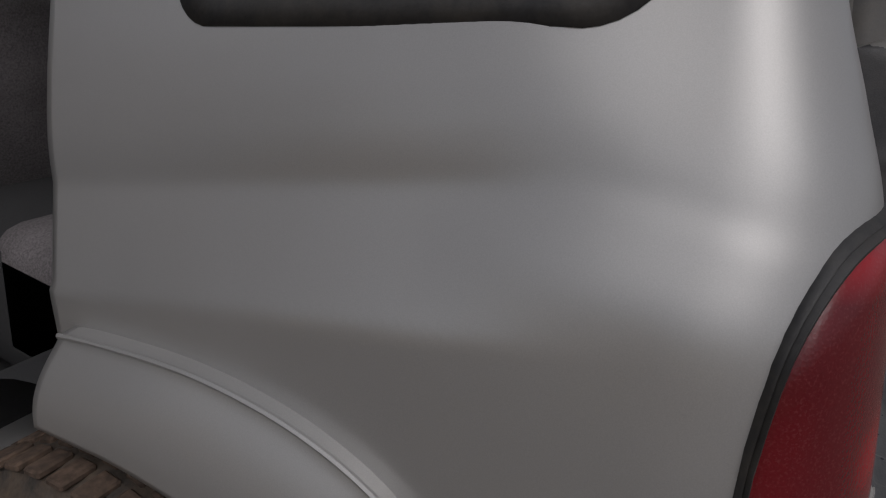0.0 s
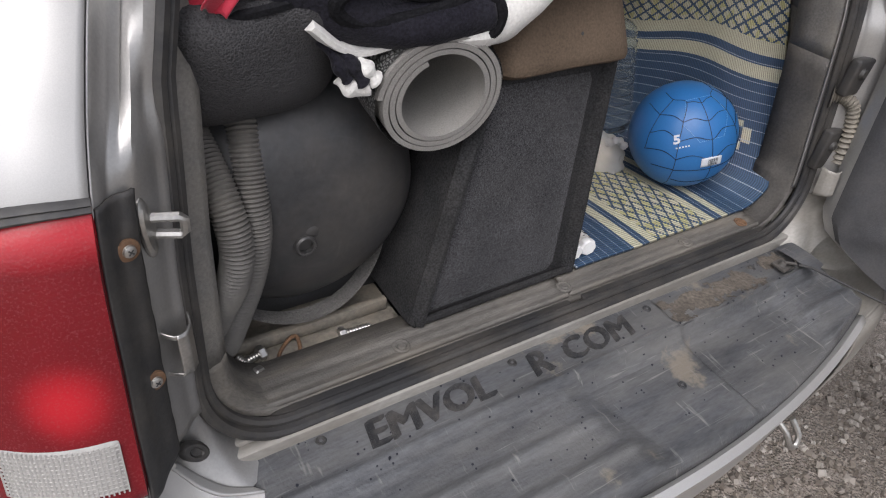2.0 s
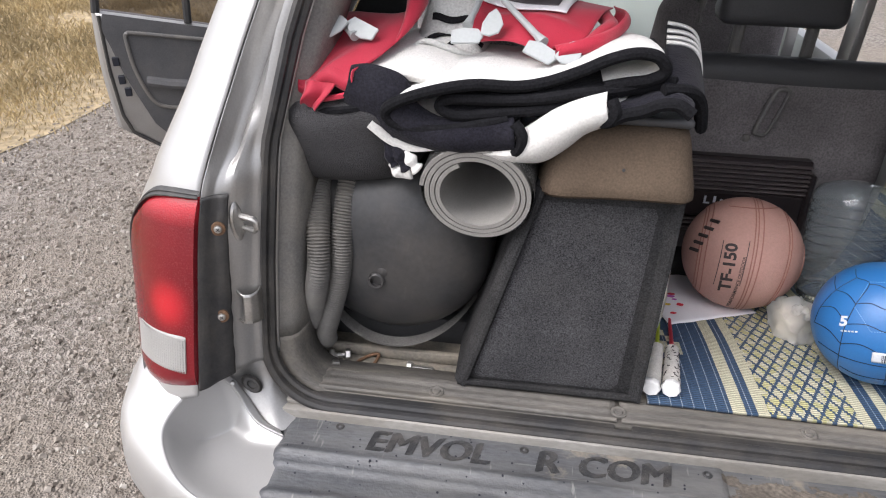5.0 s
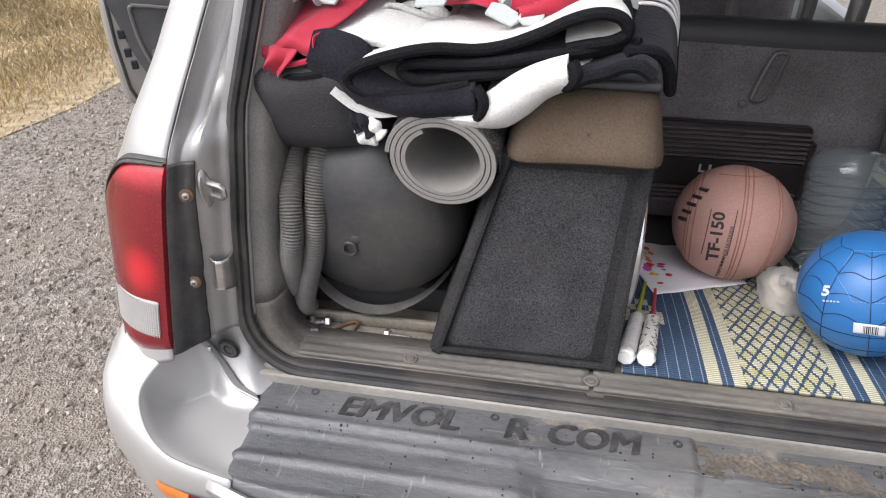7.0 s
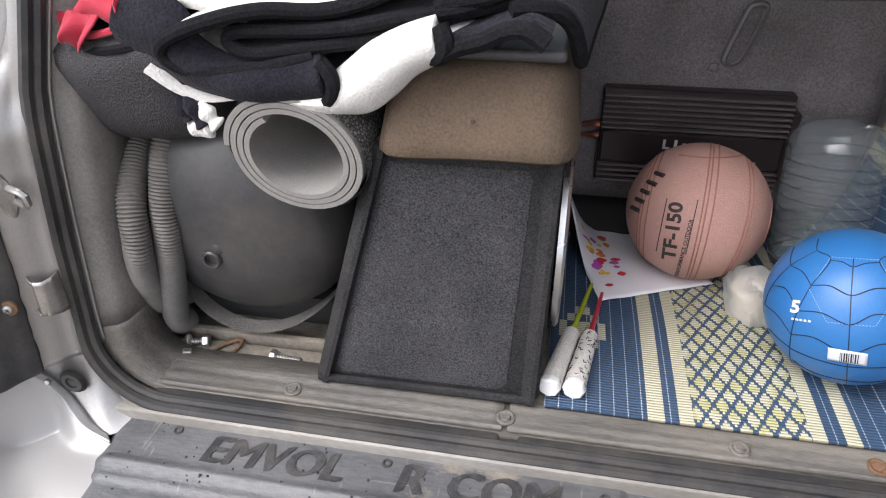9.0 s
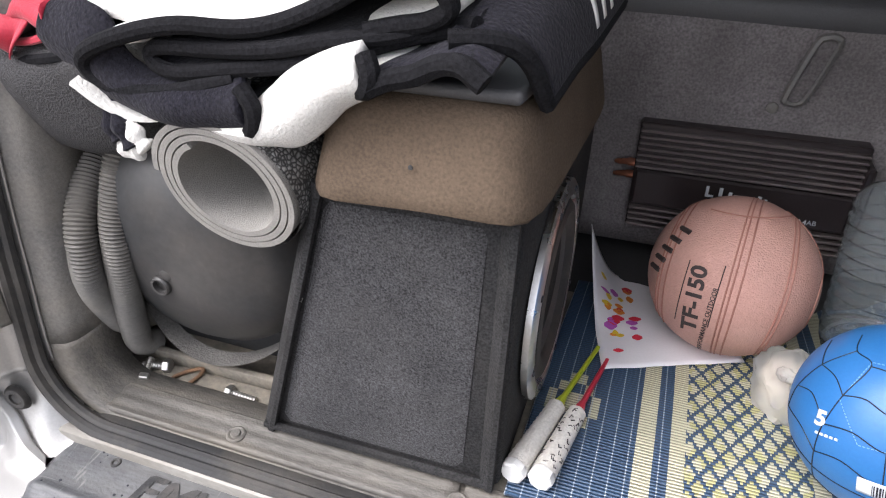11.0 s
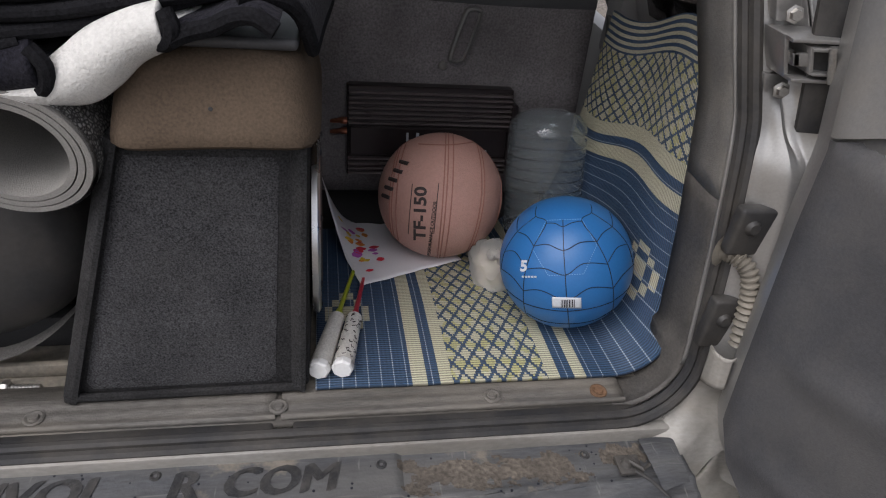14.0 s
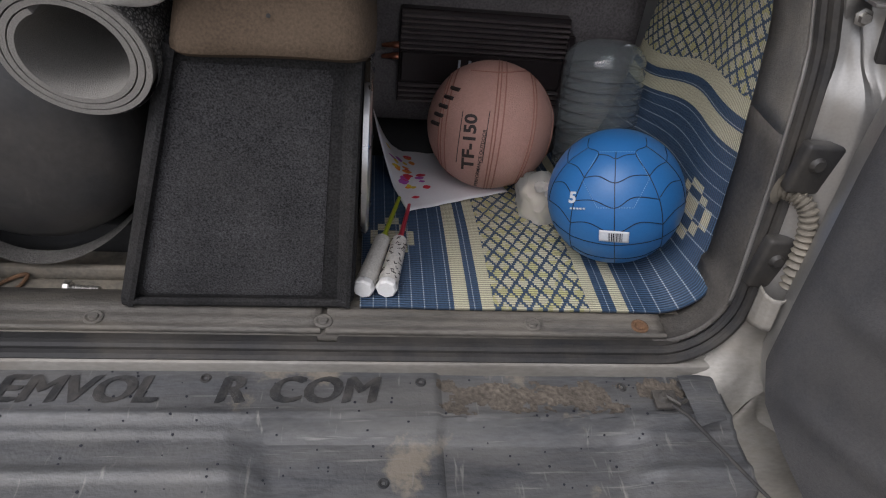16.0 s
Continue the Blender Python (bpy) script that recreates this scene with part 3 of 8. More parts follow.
qp = part("quarter_panel", quarter_panel(1), PAINT, car, "silver body side with two soft creases")
solid(qp, 0.004, -1)
qr = part("quarter_panel", mirrored(quarter_panel(1)), PAINT, car)
solid(qr, 0.004, -1)
for sx in (1, -1):
    b1, b2 = window_ring(-0.026, 0.016, 0.007), grid(lambda u, v: Vector((-panel_x(0.13 + 0.56 * u, 1.07 + 0.42 * v) + 0.006, 0.13 + 0.56 * u, 1.07 + 0.42 * v)), 16, 14,
                                                   keep=lambda u, v: window_in(0.13 + 0.56 * u, 1.07 + 0.42 * v, 0.02))
    if sx < 0:
        b1, b2 = mirrored(b1), mirrored(b2)
    w = part("window_seal", b1, RUBBER, car)
    solid(w, 0.003, -1)
    g = part("window_glass", b2, GLASS_DARK, w, "tinted rear side glass")
    solid(g, 0.004, -1)
    g.visible_shadow = False

for y, z, r in ((0.251, 0.998, 0.0022), (0.095, 1.087, 0.0022), (0.226, 0.985, 0.0016), (0.33, 0.93, 0.0013), (0.36, 1.02, 0.0012), (0.17, 0.94, 0.0014), (0.10, 0.93, 0.0013), (0.05, 1.0, 0.0013)):
    part("stone_chip", lathe([(0, 0.0006), (r, 0.0004), (r * 1.2, -0.0002)], 8, axes_m((-panel_x(y, z) - 0.0003, y, z), (-1, 0, 0.3)) @ Matrix.Diagonal((0.7, 1.6, 1, 1))), BLACKLINE, qp)

# rear pillars with their recessed door channel
def pillar(sx):
    def pt(u, v):
        z0 = 0.768
        z = z0 + (1.62 - z0) * v
        ax, ay = smooth_table(CREASE_X, z), smooth_table(CREASE_Y, z)
        w, yo = lerp_table(OPEN_W, z), open_y(z)
        flat_ = [(ax, ay), (ax - 0.006, ay + 0.004), (ax - 0.014, ay + 0.014), ((ax - 0.014 + w + 0.050) / 2, (ay + 0.014 + yo - 0.046) / 2), (w + 0.050, yo - 0.046), (w + 0.034, yo - 0.032), (w + 0.018, yo - 0.018),
                 (w + 0.012, yo - 0.004), (w + 0.006, yo + 0.008), (w - 0.004, yo + 0.012)]
        # above the lamp the face is pressed in behind the outer edge
        deep = [(ax, ay), (ax - 0.003, ay + 0.005), (ax - 0.020, ay + 0.027), (ax - 0.034, ay + 0.037), (ax - 0.041, ay + 0.030), (w + 0.030, yo - 0.016), (w + 0.019, yo - 0.013),
                (w + 0.012, yo - 0.004), (w + 0.006, yo + 0.008), (w - 0.004, yo + 0.012)]
        e = max(0.0, min(1.0, (z - 1.085) / 0.055))
        e = e * e * (3 - 2 * e)
        prof = [(a[0] + (b[0] - a[0]) * e, a[1] + (b[1] - a[1]) * e) for a, b in zip(flat_, deep)]
        k = u * (len(prof) - 1)
        i = min(int(k), len(prof) - 2)
        f = k - i
        x = prof[i][0] + (prof[i + 1][0] - prof[i][0]) * f
        y = prof[i][1] + (prof[i + 1][1] - prof[i][1]) * f
        # a pressed swage along the channel, and small dents
        y += 0.003 * math.exp(-((u - 0.60) / 0.05) ** 2) * (1 - e) + 0.002 * noise.noise(Vector((x * 25, z * 9, 2)))
        return Vector((sx * x, y, z))
    bm = grid(pt, 36, 90)
    if sx > 0:
        bmesh.ops.reverse_faces(bm, faces=bm.faces)
    return bm


for sx in (-1, 1):
    p = part("rear_pillar", pillar(sx), PAINT_IN, car, "silver door channel with dust")
    solid(p, 0.003, 1)

FOOT_TOP = [(-0.575, -0.010, 0.700), (-0.598, -0.022, 0.735), (-0.610, -0.030, 0.775), (-0.628, -0.044, 0.785), (-0.642, -0.058, 0.785), (-0.660, -0.078, 0.783), (-0.676, -0.086, 0.782)]
FOOT_LOW = [(-0.560, -0.075, 0.655), (-0.584, -0.094, 0.656), (-0.610, -0.086, 0.664), (-0.634, -0.072, 0.682), (-0.650, -0.064, 0.704), (-0.664, -0.066, 0.735), (-0.674, -0.074, 0.762)]


def left_foot(u, v):
    a, b = spline(FOOT_TOP, 8), spline(FOOT_LOW, 8)
    i = min(int(u * (len(a) - 1) + 0.5), len(a) - 1)
    p = a[i].lerp(b[i], v)
    return p + Vector((-0.006, 0.012, 0.0)) * math.sin(v * math.pi)


part("pillar_foot", grid(left_foot, 48, 16), PAINT_IN, car, "silver pressed corner below the pillar", smooth=80)
def right_foot(u, v):
    p = left_foot(u, min(v * 1.6, 1.0))
    if v > 0.625:
        p += Vector((0, -0.030, -0.070)) * ((v - 0.625) / 0.375) ** 1.3
    return Vector((-p.x, p.y, p.z))


part("pillar_foot", grid(right_foot, 48, 28), SILLPAINT, car, "dull silver pressed corner below the pillar", smooth=80)

# opening ring: rounded loop, offset outwards by o
def loop(o, dy, n=8):
    half = []
    r = 0.10
    w0 = lerp_table(OPEN_W, 0.80)
    zb = 0.692
    for k in range(13):
        a = radians(90 * k / 12)
        oo = o if o > 0 else o * math.sin(a) ** 2
        half.append((w0 - r + (r + oo) * math.sin(a), zb + r - (r + oo) * math.cos(a)))
    for k in range(1, 25):
        z = zb + r + (1.50 - zb - r) * k / 24
        half.append((lerp_table(OPEN_W, z) + o, z))
    wt = lerp_table(OPEN_W, 1.50)
    for k in range(1, 9):
        a = radians(90 * k / 8)
        half.append((wt - 0.1 + (0.1 + o) * math.cos(a), 1.50 + (0.1 + o) * math.sin(a)))
    # the trim is slimmer where the mat leans on it
    slim = 0.85 * min(o, 0.0)
    right = []
    for x, z in half:
        k = min(1.0, max(0.0, (x - w0 + r) / (0.8 * r))) if z < zb + r else 1.0
        right.append(Vector((x - slim * k, open_y(z) + dy, z + slim * k * max(0.0, (zb + r - z) / r))))
    left = [Vector((-x, open_y(z) + dy, z)) for x, z in reversed(half)]
    return left + right


def ring(sections, i0=0, i1=None):
    rows = [loop(o, dy) for o, dy in sections]
    bm = bmesh.new()
    m = len(rows[0])
    V = [[bm.verts.new(p) for p in row] for row in rows]
    for a, b in zip(V, V[1:]):
        for i in range(m):
            bm.faces.new((a[i], a[(i + 1) % m], b[(i + 1) % m], b[i]))
    bmesh.ops.recalc_face_normals(bm, faces=bm.faces)
    return bm


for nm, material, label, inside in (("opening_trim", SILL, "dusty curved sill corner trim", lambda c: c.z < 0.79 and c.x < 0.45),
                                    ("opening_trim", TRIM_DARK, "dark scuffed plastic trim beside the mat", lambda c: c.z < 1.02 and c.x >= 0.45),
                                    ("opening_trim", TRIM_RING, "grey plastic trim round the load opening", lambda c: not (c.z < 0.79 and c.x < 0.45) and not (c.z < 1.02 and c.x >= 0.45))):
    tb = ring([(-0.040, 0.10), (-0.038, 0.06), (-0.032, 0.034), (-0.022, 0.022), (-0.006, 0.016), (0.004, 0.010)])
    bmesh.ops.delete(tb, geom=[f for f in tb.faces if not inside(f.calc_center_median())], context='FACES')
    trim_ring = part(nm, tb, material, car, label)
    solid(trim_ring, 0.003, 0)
for o, dy, r in ((0.003, -0.002, 0.0075), (0.014, -0.010, 0.0085)):
    L = loop(o, dy)
    part("weatherstrip", tube(L, r, 8, closed=True), RUBBER, car, "worn black door seal")

# sill
def sill_plate(x0, x1, y0, y1, z, mat_, name, label="", ridges=3):
    def pt(u, v):
        x, y = x0 + (x1 - x0) * u, y0 + (y1 - y0) * v
        dz = 0.0007 * math.sin(v * math.pi * ridges * 2) + 0.0006 * noise.noise(Vector((x * 12, y * 60, 0)))
        edge = min(v, 1 - v)
        return Vector((x, y, z + dz - 0.005 * max(0, 1 - edge / 0.08) ** 2))
    b = part(name, grid(pt, 30, 24), mat_, car, label)
    solid(b, 0.012, -1)
    return b


sill_plate(-0.535, -0.004, -0.020, 0.036, FLOOR, SILL, "sill_plate", "dusty worn sill strip, scratched")
sill_plate(0.004, 0.525, -0.020, 0.036, FLOOR, SILL, "sill_plate")
part("sill_lip", join(box((-0.55, -0.046, 0.670), (-0.006, -0.020, 0.694), 0.005), box((0.020, -0.046, 0.670), (0.55, -0.020, 0.694), 0.005)), RUBBER, car, "black rubber sill lip with a gap")
part("sill_panel", join(box((-0.60, -0.062, 0.55), (0.60, -0.040, 0.678), 0.006), box((-0.60, -0.045, 0.60), (0.60, 0.03, 0.684), 0.004)), SILLPAINT, car, "dull silver sill")
for x in (-0.32, 0.0, 0.315, 0.486):
    m = axes_m((x, 0.0, FLOOR + 0.001), (0, 0, 1))
    part("sill_rivet", lathe([(0, 0.0035), (0.006, 0.0035), (0.0075, 0.001), (0.011, 0.0022), (0.0135, 0.001), (0.0138, -0.002)], 20, m), RUST if x > 0.4 else SILL, car)

# load floor
def sloped_floor(u, v):
    y = 0.03 + 0.67 * v
    return Vector((-0.28 + 0.90 * u, y, floor_z(y) - 0.0015))


bay = grid(sloped_floor, 6, 24)
part("load_floor", join(bay, box((-0.28, 0.03, 0.540), (0.60, 0.68, 0.560)), box((-0.64, -0.02, 0.640), (-0.28, 0.75, 0.676))), DUSTFLOOR, car, "dusty metal load floor")
part("floor_ridge", join(box((-0.60, 0.100, 0.676), (-0.29, 0.112, 0.700), 0.003), box((-0.53, 0.062, 0.676), (-0.29, 0.094, 0.683), 0.003)), DUSTFLOOR, car)

# inner side trim
for sx in (-1, 1):
    def low(u, v):
        y, z = 0.055 + 0.66 * u, 0.66 + 0.42 * v
        return Vector((sx * (0.590 + (0.062 if sx > 0 else 0) + 0.02 * u + 0.02 * math.sin(v * 3.1) + 0.03 * (1 - v) ** 6), y, z))
    a = part("side_trim", grid(low, 16, 16), TRIM_RING, car, "dark grey plastic load bay trim")
    solid(a, 0.006, 0)
    def high(u, v):
        z = 1.075 + 0.50 * v
        y = open_y(z) + 0.07 + 0.16 * u
        w = lerp_table(OPEN_W, z)
        return Vector((sx * (w - 0.028 + (0.05 if sx > 0 else 0) + 0.07 * u ** 0.7), y, z))
    b = part("pillar_trim", grid(high, 10, 20), TRIM_LIGHT, car, "light grey pillar trim")
    solid(b, 0.006, 0)
    # cabin side with window openings
    part("cabin_side", join(box((sx * 0.60 - 0.012, 0.93, 0.30), (sx * 0.60 + 0.012, 1.00, 1.52), 0.004),
                            box((sx * 0.70 - 0.02, 1.66, 0.30), (sx * 0.70 + 0.02, 1.76, 1.52), 0.004),
                            box((sx * 0.66 - 0.02, 0.60, 1.45), (sx * 0.66 + 0.02, 2.55, 1.56), 0.004)), PAINT_IN, car)

part("roof", grid(lambda u, v: Vector((-0.60 + 1.2 * u, 0.10 + 1.9 * v, 1.60 + 0.06 * math.sin(u * math.pi) * (0.6 + 0.4 * math.sin(v * math.pi)) + 0.01)), 16, 24), PAINT, car, "silver roof")
part("roof_lining", grid(lambda u, v: Vector((-0.56 + 1.12 * u, 0.10 + 1.88 * v, 1.565 + 0.045 * math.sin(u * math.pi))), 12, 16), TRIM_LIGHT, car, flip=True)
part("cabin_floor", box((-0.72, 0.75, 0.28), (0.72, 2.6, 0.32)), DARKIN, car)
part("dashboard", box((-0.68, 2.30, 0.30), (0.68, 2.55, 0.62), 0.05, 3), DARKIN, car)
part("bonnet", grid(lambda u, v: Vector((-0.74 + 1.48 * u, 2.5 + 1.0 * v, 0.98 - 0.10 * v ** 2 - 0.06 * (2 * u - 1) ** 4)), 12, 10), PAINT, car)
for sx in (-1, 1):
    part("windscreen_pillar", tube([(sx * 0.70, 2.55, 0.98), (sx * 0.60, 2.05, 1.56)], 0.03, 8), PAINT_IN, car)
part("body_side", join(box((0.77, 0.72, 0.28), (0.83, 2.5, 0.98), 0.02), box((0.70, 0.72, 0.98), (0.76, 0.80, 1.5), 0.01)), PAINT, car, "silver door side")
part("under_body", box((-0.66, -0.10, 0.36), (0.66, 2.4, 0.62), 0.02), DARKIN, car)

# ---- tail lamp, flare, bumper, wheel ----
LAMP_TOP = [(0, 1.080), (0.13, 1.080), (0.26, 1.077), (0.38, 1.071), (0.49, 1.059), (0.575, 1.040), (0.645, 1.008), (0.68, 0.965), (0.695, 0.91)]
LAMP_LOW = [(0, 0.777), (0.13, 0.769), (0.26, 0.760), (0.38, 0.752), (0.49, 0.750), (0.575, 0.757), (0.645, 0.785), (0.68, 0.83), (0.695, 0.88)]


def lamp_point(th, v, out=0.006):
    z = smooth_table(LAMP_LOW, th) + (smooth_table(LAMP_TOP, th) - smooth_table(LAMP_LOW, th)) * v
    p = corner(th, z)
    q = corner(min(th + 0.03, 1), z) - corner(max(th - 0.03, 0), z)
    n = Vector((q.y, -q.x, 0)).normalized()
    if n.y > 0 and th < 0.3:
        n = -n
    if n.x > 0:
        n = -n
    edge = min(min(v, 1 - v) * 12, 1) * min((0.695 - th) * 10, 1)
    return p + n * (out * (0.3 + 0.7 * math.sqrt(max(edge, 0))))


GASKET = [(t, 1) for t in (0.0, 0.07, 0.14, 0.21, 0.28, 0.35, 0.41, 0.47, 0.52, 0.56, 0.60, 0.63, 0.655, 0.672, 0.685, 0.694)] + [(t, 0) for t in (0.692, 0.682, 0.67, 0.652, 0.63, 0.605, 0.58, 0.55, 0.51)]


def gasket_point(i, g, out):
    """Along the lamp's rim: g is the way outward from the lens."""
    t, side = GASKET[i]
    th = t * (1 + 3.6 * g)
    z = smooth_table(LAMP_TOP, t) + g * (0.8 + 0.9 * t) if side else smooth_table(LAMP_LOW, t) - g * 0.6
    return patch(th, z, out)


def gasket():
    prof = [(-0.002, 0.004), (-0.001, 0.0125), (0.001, 0.0135), (0.003, 0.011), (0.0040, 0.009), (0.0055, 0.0105), (0.008, 0.009), (0.010, 0.004), (0.0105, -0.002)]
    bm = bmesh.new()
    V = [[bm.verts.new(gasket_point(i, g, o)) for g, o in prof] for i in range(len(GASKET))]
    for a, b in zip(V, V[1:]):
        for j in range(len(prof) - 1):
            bm.faces.new((a[j], a[j + 1], b[j + 1], b[j]))
    bmesh.ops.recalc_face_normals(bm, faces=bm.faces)
    return bm


def patch(th, z, out):
    p = corner(th, z)
    q = corner(th + 0.03, z) - corner(max(th - 0.03, 0.0), z)
    n = Vector((q.y, -q.x, 0)).normalized()
    if n.x > 0:
        n = -n
    return p + n * out


lamp = part("tail_lamp", gasket(), RUBBER, car, "red tail lamp with a black rubber gasket")
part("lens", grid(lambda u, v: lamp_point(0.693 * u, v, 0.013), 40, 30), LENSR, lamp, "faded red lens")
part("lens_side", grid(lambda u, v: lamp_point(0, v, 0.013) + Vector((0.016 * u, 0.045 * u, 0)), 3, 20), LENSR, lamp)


part("reversing_lens", grid(lambda u, v: patch(0.035 + 0.425 * u, 0.801 + 0.066 * v - 0.004 * u, 0.0150 - 0.004 * (abs(2 * u - 1) ** 16 + abs(2 * v - 1) ** 16)), 24, 14), LENSW, lamp, "clear ribbed reversing lens")
for k in range(26):
    th = 0.05 + 0.40 * k / 25
    part("lens_rib", tube([patch(th, 0.805 + 0.058 * j / 4 - 0.002, 0.0152) for j in range(5)], 0.0011, 4), LENSW, lamp)
for k in range(12):
    zr = 0.807 + 0.052 * k / 11
    part("lens_rib", tube([patch(0.05 + 0.40 * j / 12, zr - 0.004 * j / 12, 0.0150) for j in range(13)], 0.0010, 4), LENSW, lamp)
# mounting strip with two screws
def channel_y(x, z):
    """Depth of the pillar's face at a place across and up it."""
    ax, ay = smooth_table(CREASE_X, z), smooth_table(CREASE_Y, z)
    w, yo = lerp_table(OPEN_W, z), open_y(z)
    return lerp_table([(w + 0.018, yo - 0.018), (w + 0.050, yo - 0.046), (ax - 0.014, ay + 0.014), (ax, ay)], x)


def strip_pt(u, v):
    z = 0.768 + 0.310 * v
    off = 0.003 + (0.039 - 0.005 * v) * u
    x = smooth_table(CREASE_X, z) - off - 0.0012 * noise.noise(Vector((u * 3, v * 14, 1.0))) * (u > 0.95)
    return Vector((-x, channel_y(x, z) - 0.008 - 0.0015 * math.sin(u * 9) + 0.0008 * noise.noise(Vector((u * 4, v * 22, 3))), z))


strip = part("mounting_strip", grid(strip_pt, 20, 60), RUBBER, lamp, "black dusty mounting strip")
solid(strip, 0.004, 0)
for u, v in ((0.69, 0.835), (0.74, 0.365)):
    p = strip_pt(u, v) + Vector((0, -0.0035, 0))
    m = axes_m(p, (0.35, -1, 0.1))
    washer = part("washer", lathe([(0, 0.0012), (0.0098, 0.0012), (0.0112, 0.0004), (0.0114, -0.003)], 20, m), RUST, lamp, "rust-stained washer")
    screw = part("screw", lathe([(0, 0.0048), (0.0032, 0.0048), (0.0058, 0.0036), (0.0066, 0.001)], 16, m), STEEL, lamp)
    part("screw_slot", join(box((-0.0034, -0.0007, 0.0044), (0.0034, 0.0007, 0.0052), 0, 1, m), box((-0.0007, -0.0034, 0.0044), (0.0007, 0.0034, 0.0052), 0, 1, m)), DARKIN, screw)

# striker and catch on the pillar
part("striker", join(lathe([(0, 0.003), (0.010, 0.003), (0.0125, 0.0), (0.0125, -0.003)], 20, axes_m((-0.634, channel_y(0.634, 1.030) - 0.006, 1.030), (0.80, -0.58, 0.1), (1, 0.8, 0)) @ Matrix.Diagonal((0.9, 2.6, 1, 1))),
                     tube([(-0.634, -0.018, 1.038), (-0.606, -0.027, 1.038), (-0.602, -0.028, 1.034), (-0.602, -0.028, 1.022), (-0.606, -0.027, 1.018), (-0.634, -0.016, 1.018)], 0.0050, 8)), STEEL, car, "zinc door striker, dirty")
def clip_fold(u, v):
    """A steel strap folded out of the pillar and back."""
    P = [(-0.650, -0.034), (-0.644, -0.052), (-0.632, -0.060), (-0.620, -0.056), (-0.613, -0.044), (-0.612, -0.030)]
    k = u * (len(P) - 1)
    i = min(int(k), len(P) - 2)
    f = k - i
    z = 0.856 + 0.062 * v + 0.010 * (0.5 - v) * math.sin(u * 3.14) - 0.006 * u
    return Vector((P[i][0] + (P[i + 1][0] - P[i][0]) * f, P[i][1] + (P[i + 1][1] - P[i][1]) * f + 0.008 * v, z))


catch = part("catch", grid(lambda u, v: clip_fold(0.42 + 0.58 * u, v), 14, 8), STEEL, car, "bent metal clip")
solid(catch, 0.0018, 0)
catch_lip = part("catch_lip", join(grid(lambda u, v: clip_fold(u, 0.90 + 0.10 * v), 16, 3), grid(lambda u, v: clip_fold(0.05 + 0.6 * u, 0.07 * v), 12, 3), grid(lambda u, v: clip_fold(0.10 * u, v), 3, 8)), STEEL, catch)
solid(catch_lip, 0.0018, 0)
rcatch = part("catch", mirrored(join(grid(lambda u, v: clip_fold(0.42 + 0.58 * u, v) + Vector((0.002, -0.020, -0.078)), 14, 8), grid(lambda u, v: clip_fold(u, 0.90 + 0.10 * v) + Vector((0.002, -0.020, -0.078)), 16, 3))), SILLPAINT, car, "bent metal clip")
solid(rcatch, 0.0018, 0)
part("rubber_stop", lathe([(0, 0.002), (0.006, 0.003), (0.008, 0.006), (0.0125, 0.006), (0.0155, 0.003), (0.017, -0.004)], 18, axes_m((-0.636, -0.062, 0.728), (0.35, -0.8, 0.45)) @ Matrix.Diagonal((0.75, 1.25, 1, 1))), RUBBER, car, "black rubber bump stop")

# wheel arch flare
FL_UP = [(0.195, 0.712), (0.268, 0.757), (0.344, 0.781), (0.426, 0.789), (0.513, 0.785), (0.632, 0.765), (0.695, 0.750)]
FL_LO = [(0.195, 0.655), (0.26, 0.622), (0.325, 0.640), (0.42, 0.655), (0.56, 0.655), (0.64, 0.645), (0.71, 0.635)]


def flare_pt(u, v):
    yu = 0.205 + 0.487 * u
    yl = 0.30 + 0.405 * u - 0.03 * (1 - u) ** 3
    a = Vector((-0.864 - 0.008 * u, yu, smooth_table(FL_UP, yu) + 0.002))
    b = Vector((-0.908, yl, smooth_table(FL_LO, yl)))
    if v < 0.1:
        return Vector((-0.846, yu, a.z + 0.002)).lerp(a, v / 0.1)
    v = (v - 0.1) / 0.9
    p = a.lerp(b, v)
    p.x -= 0.014 * math.sin(v * math.pi) + 0.004 * max(0, 1 - v * 14)
    return p


fl = part("wheel_arch_flare", grid(flare_pt, 40, 20), PAINT, car, "silver plastic wheel arch flare, chipped at its edge")
solid(fl, 0.006, 0)
part("flare_lip", tube([flare_pt(k / 40, 0.1) + Vector((-0.003, 0, 0.001)) for k in range(41)], 0.0035, 6), PAINT, car)
part("arch_liner", grid(lambda u, v: Vector((-0.89 + 0.34 * v, 0.62 + 0.40 * math.cos(radians(180 * u)), 0.33 + 0.36 * math.sin(radians(180 * u)))), 24, 4), DARKIN, car, "black wheel arch liner")
part("sill_step", box((-0.86, 0.95, 0.27), (-0.70, 2.3, 0.40), 0.03, 3), PAINT, car)
part("door_jamb", grid(lambda u, v: Vector((-side_x(lerp_table(DOOR_CUT, 0.72 + 0.80 * v), 0.72 + 0.80 * v) + 0.006 + 0.14 * u, lerp_table(DOOR_CUT, 0.72 + 0.80 * v) - 0.004 + 0.012 * u, 0.72 + 0.80 * v)), 6, 30), DARKIN, car, "dark door jamb")
part("jamb_foot", box((-0.80, 0.72, 0.45), (-0.66, 0.80, 0.71), 0.02), PAINT_IN, car)

